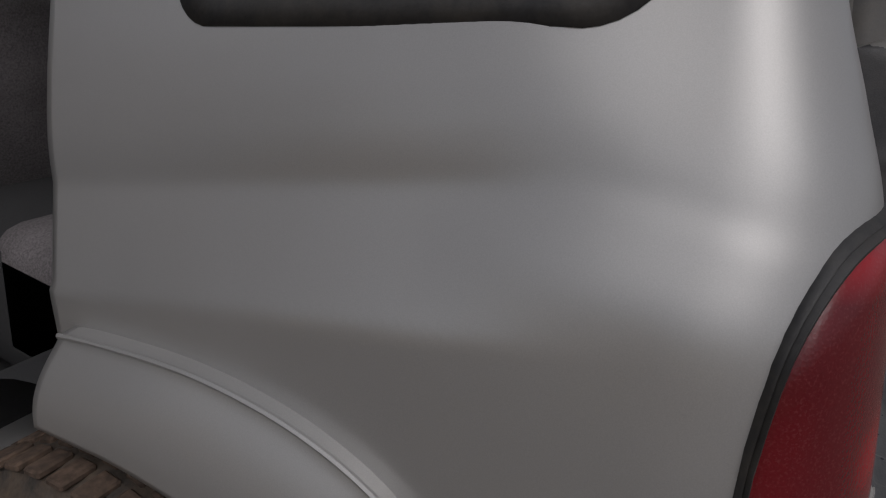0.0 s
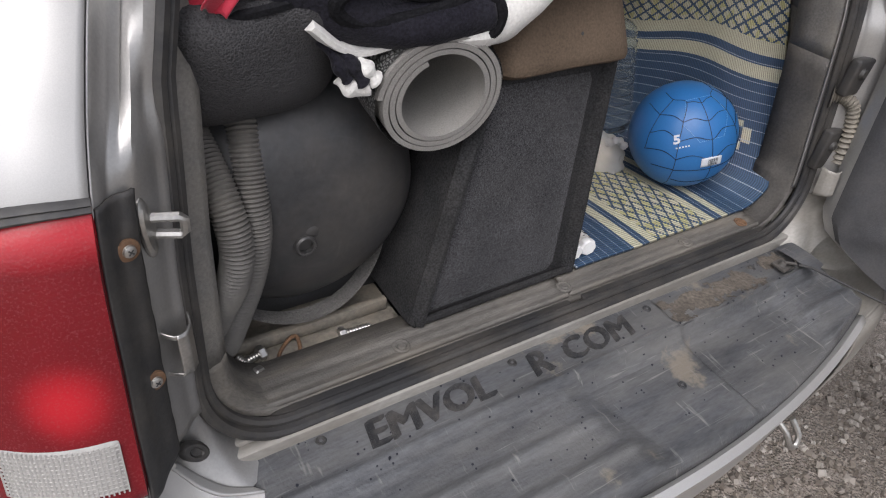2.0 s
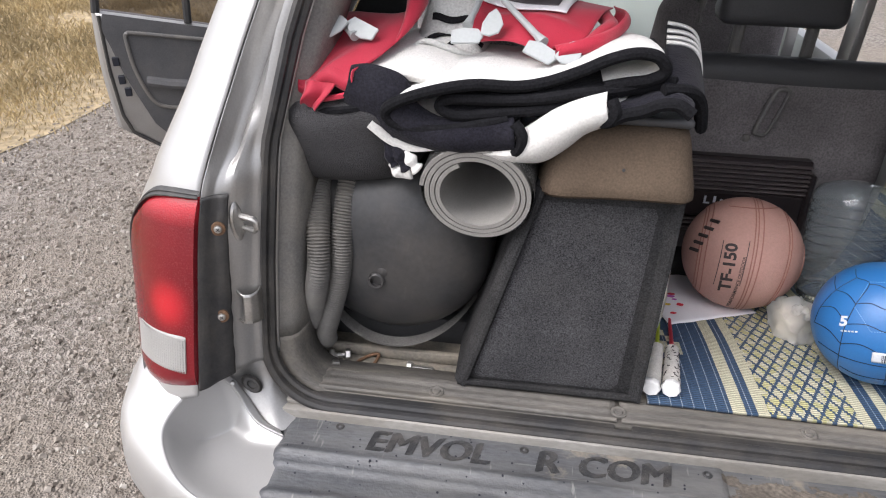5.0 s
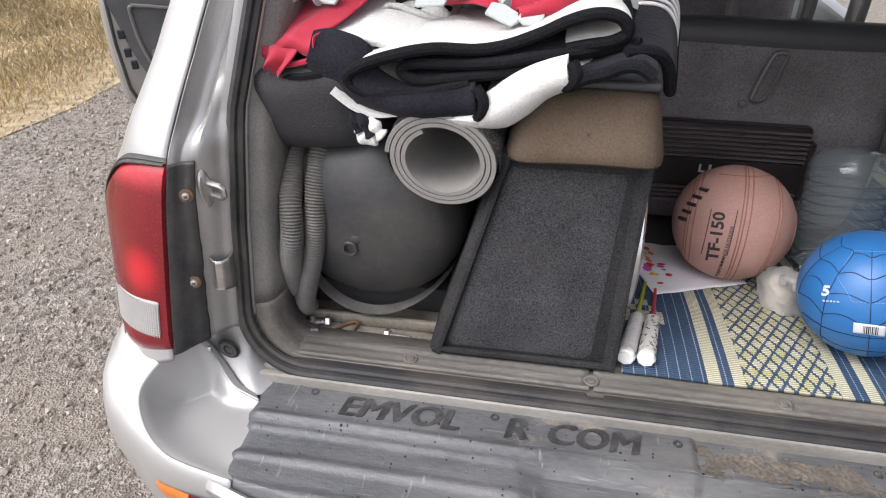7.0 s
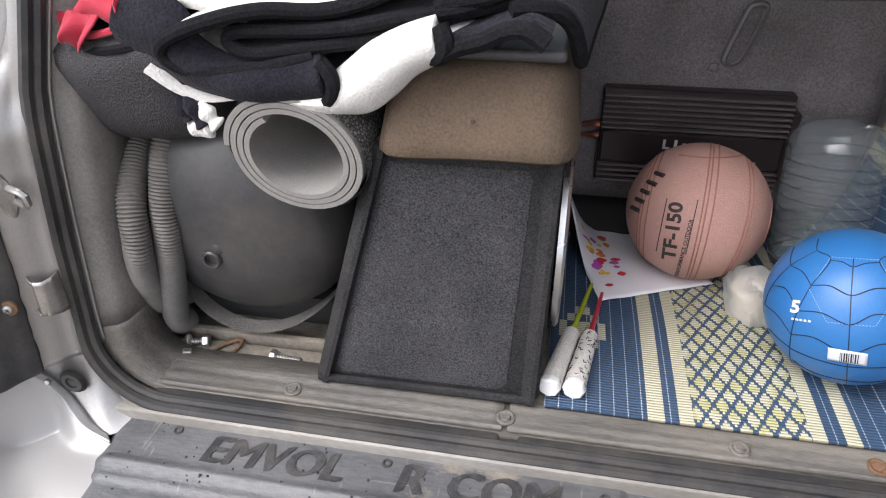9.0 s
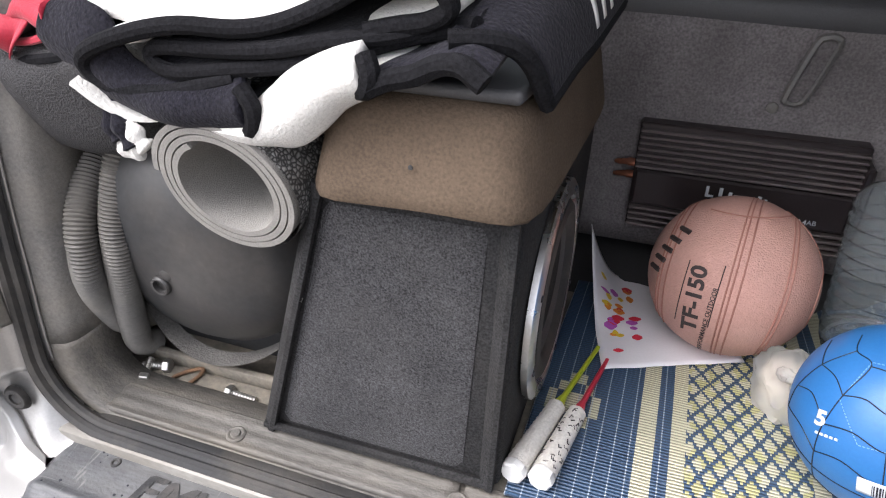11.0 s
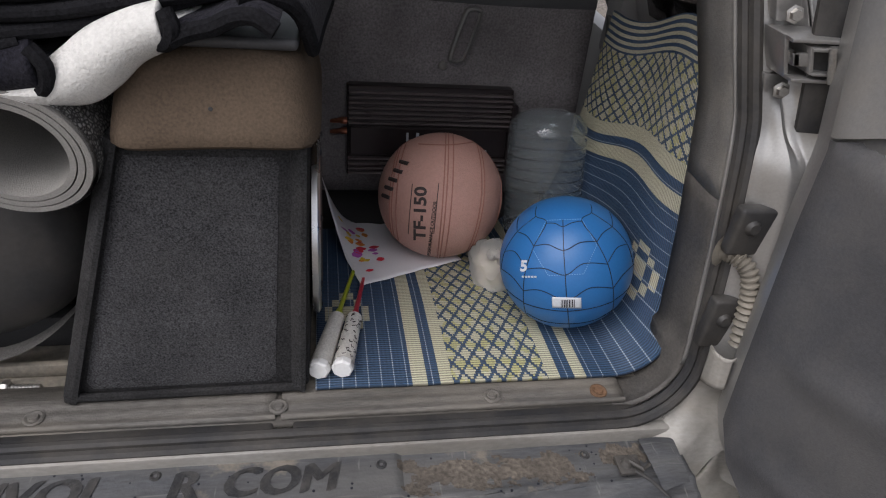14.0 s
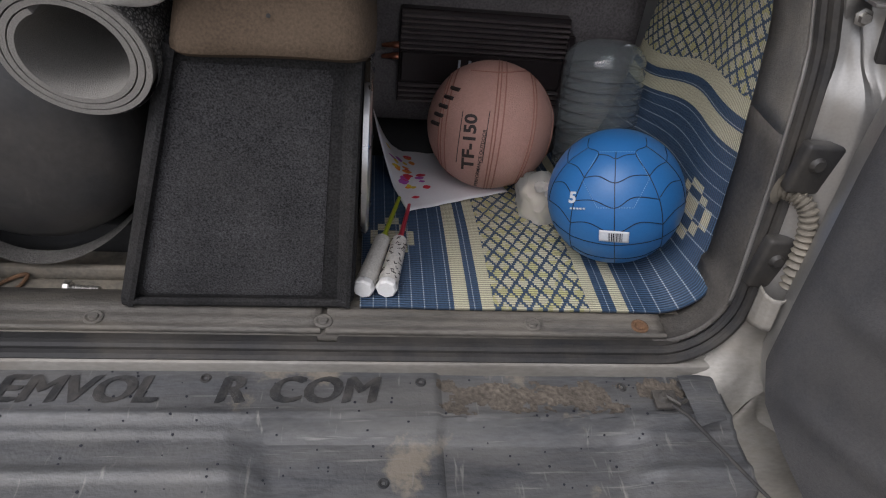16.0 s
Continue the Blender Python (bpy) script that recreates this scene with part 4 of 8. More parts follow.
# bumper: corner scoop, side, rear beam
LAMP_FOOT = [(-0.860, 0.335, 0.636), (-0.855, 0.268, 0.672), (-0.850, 0.205, 0.716), (-0.850, 0.08, 0.733), (-0.845, -0.02, 0.746), (-0.818, -0.062, 0.754), (-0.765, -0.088, 0.762)]
RIDGE = [(-0.686, -0.092, 0.768), (-0.715, -0.121, 0.752), (-0.737, -0.160, 0.728), (-0.735, -0.189, 0.710), (-0.706, -0.226, 0.690), (-0.668, -0.249, 0.672), (-0.627, -0.257, 0.662), (-0.548, -0.266, 0.652)]
OUT = [(-0.905, 0.335, 0.640), (-0.893, 0.268, 0.672), (-0.870, 0.205, 0.712), (-0.866, 0.08, 0.724), (-0.858, -0.03, 0.728), (-0.842, -0.095, 0.724), (-0.826, -0.128, 0.720),
       (-0.812, -0.150, 0.715), (-0.800, -0.166, 0.711), (-0.784, -0.184, 0.706), (-0.764, -0.203, 0.699), (-0.727, -0.232, 0.684), (-0.680, -0.254, 0.668), (-0.632, -0.265, 0.658), (-0.548, -0.274, 0.648)]
BOWL_IN = [(-0.683, -0.086, 0.762), (-0.667, -0.078, 0.735), (-0.654, -0.078, 0.706), (-0.640, -0.086, 0.684), (-0.616, -0.098, 0.668), (-0.570, -0.108, 0.656), (-0.548, -0.160, 0.650), (-0.540, -0.240, 0.648)]


def sheet_of(sec):
    bm = bmesh.new()
    V = [[bm.verts.new(p) for p in r] for r in sec]
    for a, b in zip(V, V[1:]):
        for j in range(len(a) - 1):
            bm.faces.new((a[j], b[j], b[j + 1], a[j + 1]))
    bmesh.ops.recalc_face_normals(bm, faces=bm.faces)
    return bm


def bumper_skin():
    """From under the lamp, then from the bowl's ridge, out over the side and down."""
    o, i = spline(OUT, 8), spline(LAMP_FOOT + RIDGE, 8)
    n = len(o)
    sec = []
    for k in range(n):
        f = k / (n - 1)
        back = max(0.0, min(1.0, (f - 0.62) / 0.25))
        row = [i[k].lerp(o[k], j / 8) + Vector((0, 0, 0.007 * math.sin(j / 8 * math.pi) * (1 - 0.6 * back))) for j in range(9)]
        w = o[k] - i[k]
        w.z = 0
        w.normalize()
        w = w.lerp(Vector((-0.12, -1, 0)).normalized(), max(0.0, min(1.0, (f - 0.80) / 0.12))).normalized()
        for d, dz in ((0.008, -0.008), (0.014, -0.025), (0.0185, -0.048), (0.0182, -0.060), (0.0205, -0.072), (0.0206, -0.082), (0.0186, -0.092), (0.0205, -0.104), (0.014, -0.14), (0.0, -0.20), (-0.03, -0.30)):
            p = o[k] + w * (1.35 * d * (1 - 0.6 * back))
            p.z += dz
            row.append(p)
        sec.append(row)
    return sheet_of(sec)


def bumper_bowl():
    """The scooped step at the corner: a steep rounded wall under the ridge, then a level floor."""
    r, q = spline(RIDGE, 10), spline(BOWL_IN, 10)
    sec = []
    for k in range(len(r)):
        f = k / (len(r) - 1)
        row = []
        for j in range(25):
            t = j / 24
            p = r[k].lerp(q[k], t)
            floor_ = 0.648 + 0.120 * max(0.0, 1 - f / 0.32) ** 1.4
            wall = math.exp(-(t / 0.22) ** 1.7)
            rim = math.exp(-((1 - t) / 0.10) ** 2)
            z = floor_ + (r[k].z - floor_) * wall
            z = z + (q[k].z - z) * rim
            p.z = z
            row.append(p)
        sec.append(row)
    return sheet_of(sec)


def rear_edge(x):
    return -0.335 + (0.205 if x < 0 else 0.24) * x * x


bs = part("bumper_corner", bumper_skin(), PAINT, car, "silver bumper corner with a scooped step")
solid(bs, 0.004, -1)
bowl = part("bumper_bowl", bumper_bowl(), PAINT, bs, "scooped silver step", smooth=80)
# lip against the pillar with its screw
lip = part("bumper_lip", grid(lambda u, v: spline(FOOT_LOW[1:], 8)[min(int(u * 40 + 0.5), 40)].lerp(spline(BOWL_IN[5::-1], 8)[min(int(u * 40 + 0.5), 40)], v) + Vector((0, -0.001, 0.002)), 40, 4), PAINT, bs)
solid(lip, 0.003, 1)
part("lip_screw", lathe([(0, 0.004), (0.003, 0.004), (0.0048, 0.0025), (0.0055, 0)], 14, axes_m((-0.664, -0.076, 0.738), (0.4, -0.75, 0.5))), STEEL, bs)
rb_ = mirrored(join(bumper_skin(), bumper_bowl()))
bmesh.ops.translate(rb_, verts=rb_.verts, vec=(0.02, 0, -0.062))
bs = part("bumper_corner", rb_, SILLPAINT, car)
solid(bs, 0.004, 0)


def beam(u, v):
    x = -0.585 + 1.17 * u
    ye = rear_edge(x) - 0.004
    up = 0.030 * max(0.0, (-x - 0.40) / 0.185)
    prof = [(ye + 0.03, 0.590), (ye + 0.006, 0.612), (ye - 0.004, 0.622), (ye - 0.014, 0.615), (ye - 0.012, 0.60), (ye - 0.002, 0.585), (ye + 0.0, 0.50), (ye + 0.03, 0.42), (ye + 0.15, 0.40)]
    k = v * (len(prof) - 1)
    i = min(int(k), len(prof) - 2)
    f = k - i
    return Vector((x, prof[i][0] + (prof[i + 1][0] - prof[i][0]) * f, prof[i][1] + (prof[i + 1][1] - prof[i][1]) * f + (up if v < 0.6 else 0)))


bm_ = part("bumper_beam", grid(beam, 40, 32), PAINT, car, "silver rear bumper")
solid(bm_, 0.004, 0)
BL_Y = [(-0.705, -0.246), (-0.685, -0.262), (-0.64, -0.274), (-0.593, -0.283), (-0.53, -0.290), (-0.43, -0.310)]


def lamp_low(x, v, out):
    return Vector((x, smooth_table(BL_Y, x) - out * max(0.0, math.sin(v * 3.14)) ** 0.3 + 0.012 * (1 - v), 0.548 + 0.066 * v))


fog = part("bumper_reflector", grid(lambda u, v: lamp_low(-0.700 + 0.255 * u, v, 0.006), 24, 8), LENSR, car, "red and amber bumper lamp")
part("amber_part", grid(lambda u, v: lamp_low(-0.702 + 0.078 * u, v, 0.008), 8, 8), AMBER, fog)

# rubber step cover
def cover_pt(u, v):
    x = -0.583 + 1.183 * u
    ys, ye = -0.052 - 0.02 * abs(x) ** 3, rear_edge(x)
    y = ys + (ye - ys) * v
    z = 0.660
    if x > 0.165:
        z -= 0.006 * min(1, (x - 0.165) / 0.008)
    d = -y
    if d > 0.138:
        z -= 0.010 * min(1, (d - 0.138) / 0.012)
        inside = max(0.0, min(1.0, (x + 0.12 - 0.25 * (d - 0.15)) / 0.05)) * max(0.0, min(1.0, (0.47 - x) / 0.05))
        z -= 0.016 * inside * min(1, (d - 0.145) / 0.02)
        z += 0.005 * (1 - inside) * max(0.0, math.sin((d - 0.138) / 0.030 * math.pi)) ** 2
    else:
        z += 0.003 * math.exp(-((d - 0.132) / 0.006) ** 2)
    k = max(0, (v - 0.94) / 0.06) ** 2
    z += (0.617 + 0.030 * max(0.0, (-x - 0.40) / 0.185) - z) * k
    z -= 0.010 * max(0, (0.02 - u) / 0.02) ** 2
    z += 0.0012 * noise.noise(Vector((x * 14, y * 14, 0)))
    return Vector((x + 0.006 * max(0.0, 1 - u / 0.06) * math.sin(v * 2.6), y, z))


cover = part("step_cover", grid(cover_pt, 180, 70), COVER, car, "worn dark rubber bumper cover with ridges, scratches and lettering")
solid(cover, 0.006, 1)


def on_cover(x, y, lift=0.0012):
    u = (x + 0.583) / 1.183
    ys, ye = -0.052 - 0.02 * abs(x) ** 3, rear_edge(x)
    return cover_pt(u, (y - ys) / (ye - ys)).z + lift


DIRT = mat("dried_dirt", (0.104, 0.089, 0.073), 0.95, 0, 0.35, 30, 160, 0.4, 0.8, 160, dust=0.5, dust_color=(0.09, 0.075, 0.062))


def dirt_patch(x0, x1, y0, y1, seed):
    """A thin crust of dried dirt with a ragged rim."""
    def inside(u, v):
        e = min(u, 1 - u) * 6, min(v, 1 - v) * 2.4
        return min(e) + 0.9 * noise.noise(Vector((u * 7, v * 2.5, seed))) + 0.35 * noise.noise(Vector((u * 30, v * 9, seed))) > 0.42
    bm = grid(lambda u, v: Vector((x0 + (x1 - x0) * u, y0 + (y1 - y0) * v, on_cover(x0 + (x1 - x0) * u, y0 + (y1 - y0) * v, 0.0014 + 0.0006 * noise.noise(Vector((u * 20, v * 6, seed)))))), 110, 30, keep=inside)
    return bm


part("dried_dirt", dirt_patch(0.165, 0.455, -0.070, -0.134, 3.0), DIRT, cover, "brown dried dirt")
part("dried_dirt", dirt_patch(0.46, 0.545, -0.062, -0.110, 8.0), DIRT, cover)
part("rod_hinge", join(box((0.484, -0.128, 0.662), (0.520, -0.096, 0.668), 0.0015), lathe([(0, 0.008), (0.005, 0.008), (0.007, 0.004), (0.009, 0.0)], 14, pose(0.497, -0.112, 0.668)), tube([(0.500, -0.112, 0.674), (0.515, -0.128, 0.676), (0.530, -0.118, 0.672)], 0.003, 6)), TRIM_DARK, car, "dirty steel hinge of the prop rod")


def letters(word, x, y, size, stretch, ital=0.18):
    strokes = [text_bm(word, size, 0.0002, bend=lambda a, b, c: Vector((x + a + dx + ital * b, y + b + dx * 0.4, on_cover(x + a, y + b, 0.0006 + lift + c))), stretch=stretch) for dx, lift in ((-0.0034, 0.0), (-0.0017, 0.0002), (0.0, 0.0004), (0.0017, 0.0006), (0.0034, 0.0008))]
    return join(*strokes)


for word, wx in (("EMVOL", -0.318), ("R", -0.118), ("COM", 0.008)):
    part("lettering", letters(word, wx, -0.096, 0.062, 1.06), COVER_DARK, cover, "dark worn lettering")
for x, y in ((-0.480, -0.071), (-0.158, -0.074), (0.143, -0.079), (0.446, -0.082), (0.09, -0.222)):
    part("cover_hole", lathe([(0, -0.0004), (0.0038, 0.0002), (0.0048, 0.0016), (0.0068, 0.0018), (0.008, 0.0002), (0.0085, -0.001)], 16, axes_m((x, y, on_cover(x, y, 0.0)), (0, 0, 1))), COVER_DARK, cover)
rs = random.Random(5)
holes = bmesh.new()
for k in range(150):
    x, y = rs.uniform(-0.56, 0.5), rs.uniform(-0.27, -0.06)
    r = rs.uniform(0.0010, 0.0022)
    b = lathe([(0, 0.0004), (r, 0.0003), (r * 1.1, -0.001)], 7, axes_m((x, y, on_cover(x, y, 0.0004)), (0, 0, 1)))
    holes = join(holes, b)
tagged(part("pitting", holes, BLACKLINE, cover), kind="stuff")

# rear wheel
wheel = part("wheel", lathe([(0.20, -0.10), (0.24, -0.112), (0.30, -0.112), (0.328, -0.098), (0.338, -0.07), (0.340, 0.0), (0.338, 0.07), (0.328, 0.098), (0.30, 0.112), (0.24, 0.112), (0.20, 0.10)], 64,
                       (axes_m((-0.835, 0.60, 0.306), (1, 0, 0)) @ Matrix.Diagonal((0.9, 0.9, 1, 1)))), TYRE, car, "muddy tyre")
tread = bmesh.new()
rs = random.Random(9)
for k in range(46):
    for lane in range(4):
        a = math.tau * (k + 0.5 * (lane % 2)) / 46
        w0 = -0.082 + lane * 0.055
        blk = box((-0.016, w0 - 0.023, 0), (0.016, w0 + 0.023, 0.012), 0.003, 1)
        m = (axes_m((-0.835, 0.60, 0.306), (1, 0, 0)) @ Matrix.Diagonal((0.9, 0.9, 1, 1))) @ pose(0, 0, 0, 0, 0, math.degrees(a)) @ Matrix(((0, 0, 1, 0.334), (1, 0, 0, 0), (0, 1, 0, 0), (0, 0, 0, 1)))
        bmesh.ops.transform(blk, matrix=m, verts=blk.verts)
        me = bpy.data.meshes.new("tmp")
        blk.to_mesh(me)
        blk.free()
        tread.from_mesh(me)
        bpy.data.meshes.remove(me)
part("tread", tread, MUD, wheel, "tread blocks caked in brown mud")
part("rim", lathe([(0.0, -0.07), (0.05, -0.075), (0.08, -0.06), (0.17, -0.075), (0.195, -0.10), (0.212, -0.103), (0.205, -0.09), (0.20, 0.09)], 40, (axes_m((-0.835, 0.60, 0.306), (1, 0, 0)) @ Matrix.Diagonal((0.9, 0.9, 1, 1)))), RIM, wheel)
part("mud_flap", box((-0.86, 0.26, 0.20), (-0.66, 0.268, 0.52), 0.003), RUBBER, car)

part("tow_eye", tube(spline([(0.36, -0.30, 0.47), (0.365, -0.325, 0.455), (0.372, -0.34, 0.43), (0.392, -0.342, 0.42), (0.402, -0.335, 0.44), (0.398, -0.31, 0.465)], 6), 0.006, 8), STEEL, car, "bare metal tow eye")


# the rest of the car, away from the boot
def plain_wheel(x, y):
    m = axes_m((x, y, 0.306), (1, 0, 0)) @ Matrix.Diagonal((0.9, 0.9, 1, 1))
    w = part("wheel", lathe([(0.20, -0.10), (0.24, -0.112), (0.30, -0.112), (0.328, -0.098), (0.340, -0.06), (0.340, 0.06), (0.328, 0.098), (0.30, 0.112), (0.24, 0.112), (0.20, 0.10)], 48, m), TYRE, car, "muddy tyre")
    part("rim", lathe([(0.0, -0.07), (0.05, -0.075), (0.08, -0.06), (0.17, -0.075), (0.195, -0.10), (0.212, -0.103), (0.205, 0.103), (0.195, 0.10), (0.17, 0.075), (0.08, 0.06), (0.0, 0.07)], 32, m), RIM, w)


for x, y in ((0.800, 0.60), (-0.800, 3.0), (0.800, 3.0)):
    plain_wheel(x, y)
for sx in (-1, 1):
    xs = sorted((sx * 0.775, sx * 0.835))
    part("front_wing", hexa([(xs[0], 2.52, 0.55), (xs[1], 2.52, 0.55), (xs[1], 2.52, 0.97), (xs[0], 2.52, 0.97), (xs[0], 3.50, 0.62), (xs[1], 3.50, 0.62), (xs[1], 3.50, 0.86), (xs[0], 3.50, 0.86)], 0.02), PAINT, car, "silver front wing")
part("front_door", box((-0.83, 1.78, 0.30), (-0.77, 2.50, 0.96), 0.02), PAINT, car, "silver front door, shut")
part("front_bumper", box((-0.82, 3.46, 0.36), (0.82, 3.62, 0.62), 0.05, 3), PAINT, car, "silver front bumper")
part("front_grille", box((-0.76, 3.44, 0.60), (0.76, 3.52, 0.88), 0.02), DARKIN, car)
part("windscreen", grid(lambda u, v: Vector(((-0.68 + 0.09 * v) + (1.36 - 0.18 * v) * u, 2.53 - 0.48 * v, 0.99 + 0.57 * v)), 6, 6), glass("windscreen_glass", (0.85, 0.92, 0.88), 0.02), car, "clear windscreen").visible_shadow = False

# ---- rear door, swung open to the side ----
RD0, RDD = Vector((0.632, -0.060, 0)), Vector((0.12, -0.993, 0)).normalized()
RDN = Vector((-0.993, -0.12, 0)).normalized()


def rdoor(s, z, out=0.0):
    return RD0 + RDD * s + Vector((0, 0, z)) + RDN * out


DOOR_EDGE = [(0.63, 0.30), (0.655, 0.20), (0.67, 0.125), (0.70, 0.050), (0.74, 0.022), (0.85, 0.010), (1.05, -0.010), (1.15, -0.016), (1.30, -0.055), (1.55, -0.11)]


def rdoor_panel(grow, z0, z1, out, r=0.012, rise=0.0, part_low=True):
    def pt(u, v):
        z = z0 + (z1 - z0) * v
        s0 = lerp_table(DOOR_EDGE, z) + grow
        s = s0 + (0.98 - s0) * u
        z += rise * min(max(s, 0.0), 0.3) * (v ** 3 if part_low else 1 - v)
        d = out
        e = min(u * 0.98, (1 - u) * 0.98, (z1 - z) * 1.0 + 0.02)
        d -= r * max(0, 1 - e / 0.02) ** 2
        # pressed ribs
        d += 0.006 * max(0, math.sin((z - 0.35 * s) * 38)) ** 3 * (0.10 < s < 0.9) * (z < 1.05)
        return rdoor(s, z, d)
    return grid(pt, 50, 40)


car_door = part("rear_door", hexa([rdoor(0.16, 0.655, -0.006), rdoor(0.99, 0.655, -0.006), rdoor(0.99, 1.30, -0.006), rdoor(-0.03, 1.30, -0.006),
                                   rdoor(0.18, 0.655, -0.10), rdoor(0.99, 0.655, -0.10), rdoor(0.99, 1.30, -0.10), rdoor(0.0, 1.30, -0.10)], 0.006), PAINT_IN, car, "silver rear door, wide open on its hinges")
e = part("door_edge", rdoor_panel(-0.009, 0.640, 1.50, 0.004, 0.008), PAINT_IN, car_door, "painted inner edge of the door")
d = part("door_lining", rdoor_panel(0.013, 0.648, 1.163, 0.014, rise=0.5), DOORGREY, car_door, "dark grey door lining, scuffed")
d = part("upper_lining", rdoor_panel(0.013, 1.167, 1.50, 0.014, rise=0.5, part_low=False), TRIM_LIGHT, car_door, "light grey upper lining")
def lean_box(x0, x1, y0, y1, z0, z1, bev=0.0015):
    """A block that leans with the pillar."""
    def p(x, y, z):
        return Vector((x - 0.4 * (z - 1.235) + 0.004, y + 0.016, z))
    return hexa([p(x0, y0, z0), p(x1, y0, z0), p(x1, y0, z1), p(x0, y0, z1), p(x0, y1, z0), p(x1, y1, z0), p(x1, y1, z1), p(x0, y1, z1)], bev)


hw = part("upper_hinge", join(lean_box(0.577, 0.655, -0.022, 0.030, 1.2545, 1.2595), lean_box(0.577, 0.655, -0.022, 0.030, 1.2095, 1.2145),
                              lean_box(0.576, 0.582, -0.008, 0.034, 1.210, 1.259), lean_box(0.581, 0.607, -0.018, -0.010, 1.227, 1.242),
                              lean_box(0.581, 0.590, -0.018, 0.030, 1.227, 1.242)), PAINT_IN, car, "silver upper door hinge")
part("hinge_arm", join(lean_box(0.601, 0.665, -0.026, 0.012, 1.2465, 1.2505), lean_box(0.601, 0.665, -0.026, 0.012, 1.2190, 1.2230),
                       lean_box(0.600, 0.605, -0.022, 0.012, 1.219, 1.2505)), PAINT_IN, hw)
part("hinge_pin", tube([(0.633, -0.016, 1.2145), (0.617, -0.016, 1.2545)], 0.0042, 10), STEEL, hw, "worn steel pin")
for x, y, z in ((0.585, 0.026, 1.277), (0.602, 0.020, 1.191)):
    part("hinge_plate", lean_box(x - 0.016 + 0.4 * (z - 1.235), x + 0.018 + 0.4 * (z - 1.235), y, y + 0.024, z - 0.013, z + 0.014, 0.003), PAINT_IN, hw)
    part("hinge_bolt", lathe([(0, 0.009), (0.006, 0.009), (0.007, 0.005), (0.007, 0.003), (0.0105, 0.002), (0.0105, 0)], 6, axes_m((x, y - 0.001, z), (-0.2, -1, 0.1))), STEEL, hw)
# added block: its black colour stands in for the shaded gap beside the door
part("hinge_gap_shade", hexa([Vector((0.622, -0.010, 1.150)), Vector((0.668, -0.016, 1.150)), Vector((0.640, 0.040, 1.46)), Vector((0.580, 0.044, 1.46)),
                             Vector((0.628, 0.004, 1.150)), Vector((0.672, -0.004, 1.150)), Vector((0.644, 0.054, 1.46)), Vector((0.586, 0.058, 1.46))], 0.002), RUBBER, car, "black strip standing in for the shaded gap behind the hinge")
for x, y, z, hgt in ((0.622, -0.016, 1.012, 0.036), (0.628, -0.030, 0.866, 0.043)):
    p = part("rubber_pad", box((x - 0.034, y - 0.007, z - hgt), (x + 0.045, y + 0.014, z + hgt), 0.006, 3), RUBBER, car, "black rubber buffer pad")
    part("pad_bolt", lathe([(0, 0.006), (0.007, 0.006), (0.0095, 0.003), (0.011, 0)], 14, axes_m((x - 0.012, y - 0.007, z + 0.01), (0, -1, 0.1))), RUBBER, p)
BOOT = spline([(0.600, 0.004, 0.968), (0.610, -0.014, 0.970), (0.625, -0.030, 0.958), (0.634, -0.040, 0.925), (0.638, -0.046, 0.885), (0.644, -0.050, 0.84)], 16)
part("cable_boot", tube(BOOT, 0.012, 12, radii=[0.0108 + 0.0028 * math.sin(k * 1.55) + (0.010 if k < 4 else 0) for k in range(len(BOOT))]), mat("beige_boot_rubber", (0.17, 0.155, 0.128), 0.6, 0, 0.1, 20, 200, 0.1, dust=0.3), car, "ribbed beige cable boot")
part("stay_bracket", join(tube([(0.665, -0.040, 0.758), (0.638, -0.042, 0.772), (0.631, -0.042, 0.784), (0.634, -0.041, 0.795), (0.650, -0.040, 0.790), (0.690, -0.040, 0.768)], 0.0045, 6), tube([(0.690, -0.042, 0.752), (0.668, -0.042, 0.741), (0.645, -0.042, 0.733), (0.640, -0.042, 0.728), (0.668, -0.044, 0.716), (0.69, -0.044, 0.706)], 0.0042, 6), box((0.660, -0.046, 0.738), (0.69, -0.036, 0.765), 0.003)), STEEL, car, "bright metal door stay bracket")
part("stay_strap", grid(lambda u, v: Vector((0.533 + 0.056 * u - (0.001 + 0.010 * u) * v, -0.070 - 0.002 * u - (0.094 - 0.014 * u) * v, 0.668 + 0.005 * math.sin(v * 2) + 0.003 * math.sin(u * 3.1))), 6, 16), COVER, car, "black rubber flap at the end of the bumper cover")
part("prop_rod", tube([(0.495, -0.140, 0.690), (0.510, -0.158, 0.692), (0.585, -0.262, 0.668), (0.640, -0.335, 0.655)], 0.0026, 8), RUBBER, car, "thin black prop rod")

# ---- left rear passenger door, swung open ----
LD0 = Vector((-1.69, 1.262, 0))
LDD = Vector((0.842, 0.49, 0)).normalized()
LDN = Vector((0.49, -0.842, 0)).normalized()


def ldoor(s, z, out=0.0):
    return LD0 + LDD * s + Vector((0, 0, z)) + LDN * out


LD_LOW = [(0.0, 0.635), (0.03, 0.605), (0.09, 0.575), (0.16, 0.49), (0.25, 0.34), (0.33, 0.26), (0.45, 0.22), (0.96, 0.16)]


CARD_LOW = [(0.034, 0.935), (0.056, 0.834), (0.08, 0.764), (0.127, 0.636), (0.259, 0.483), (0.45, 0.36), (0.96, 0.26)]


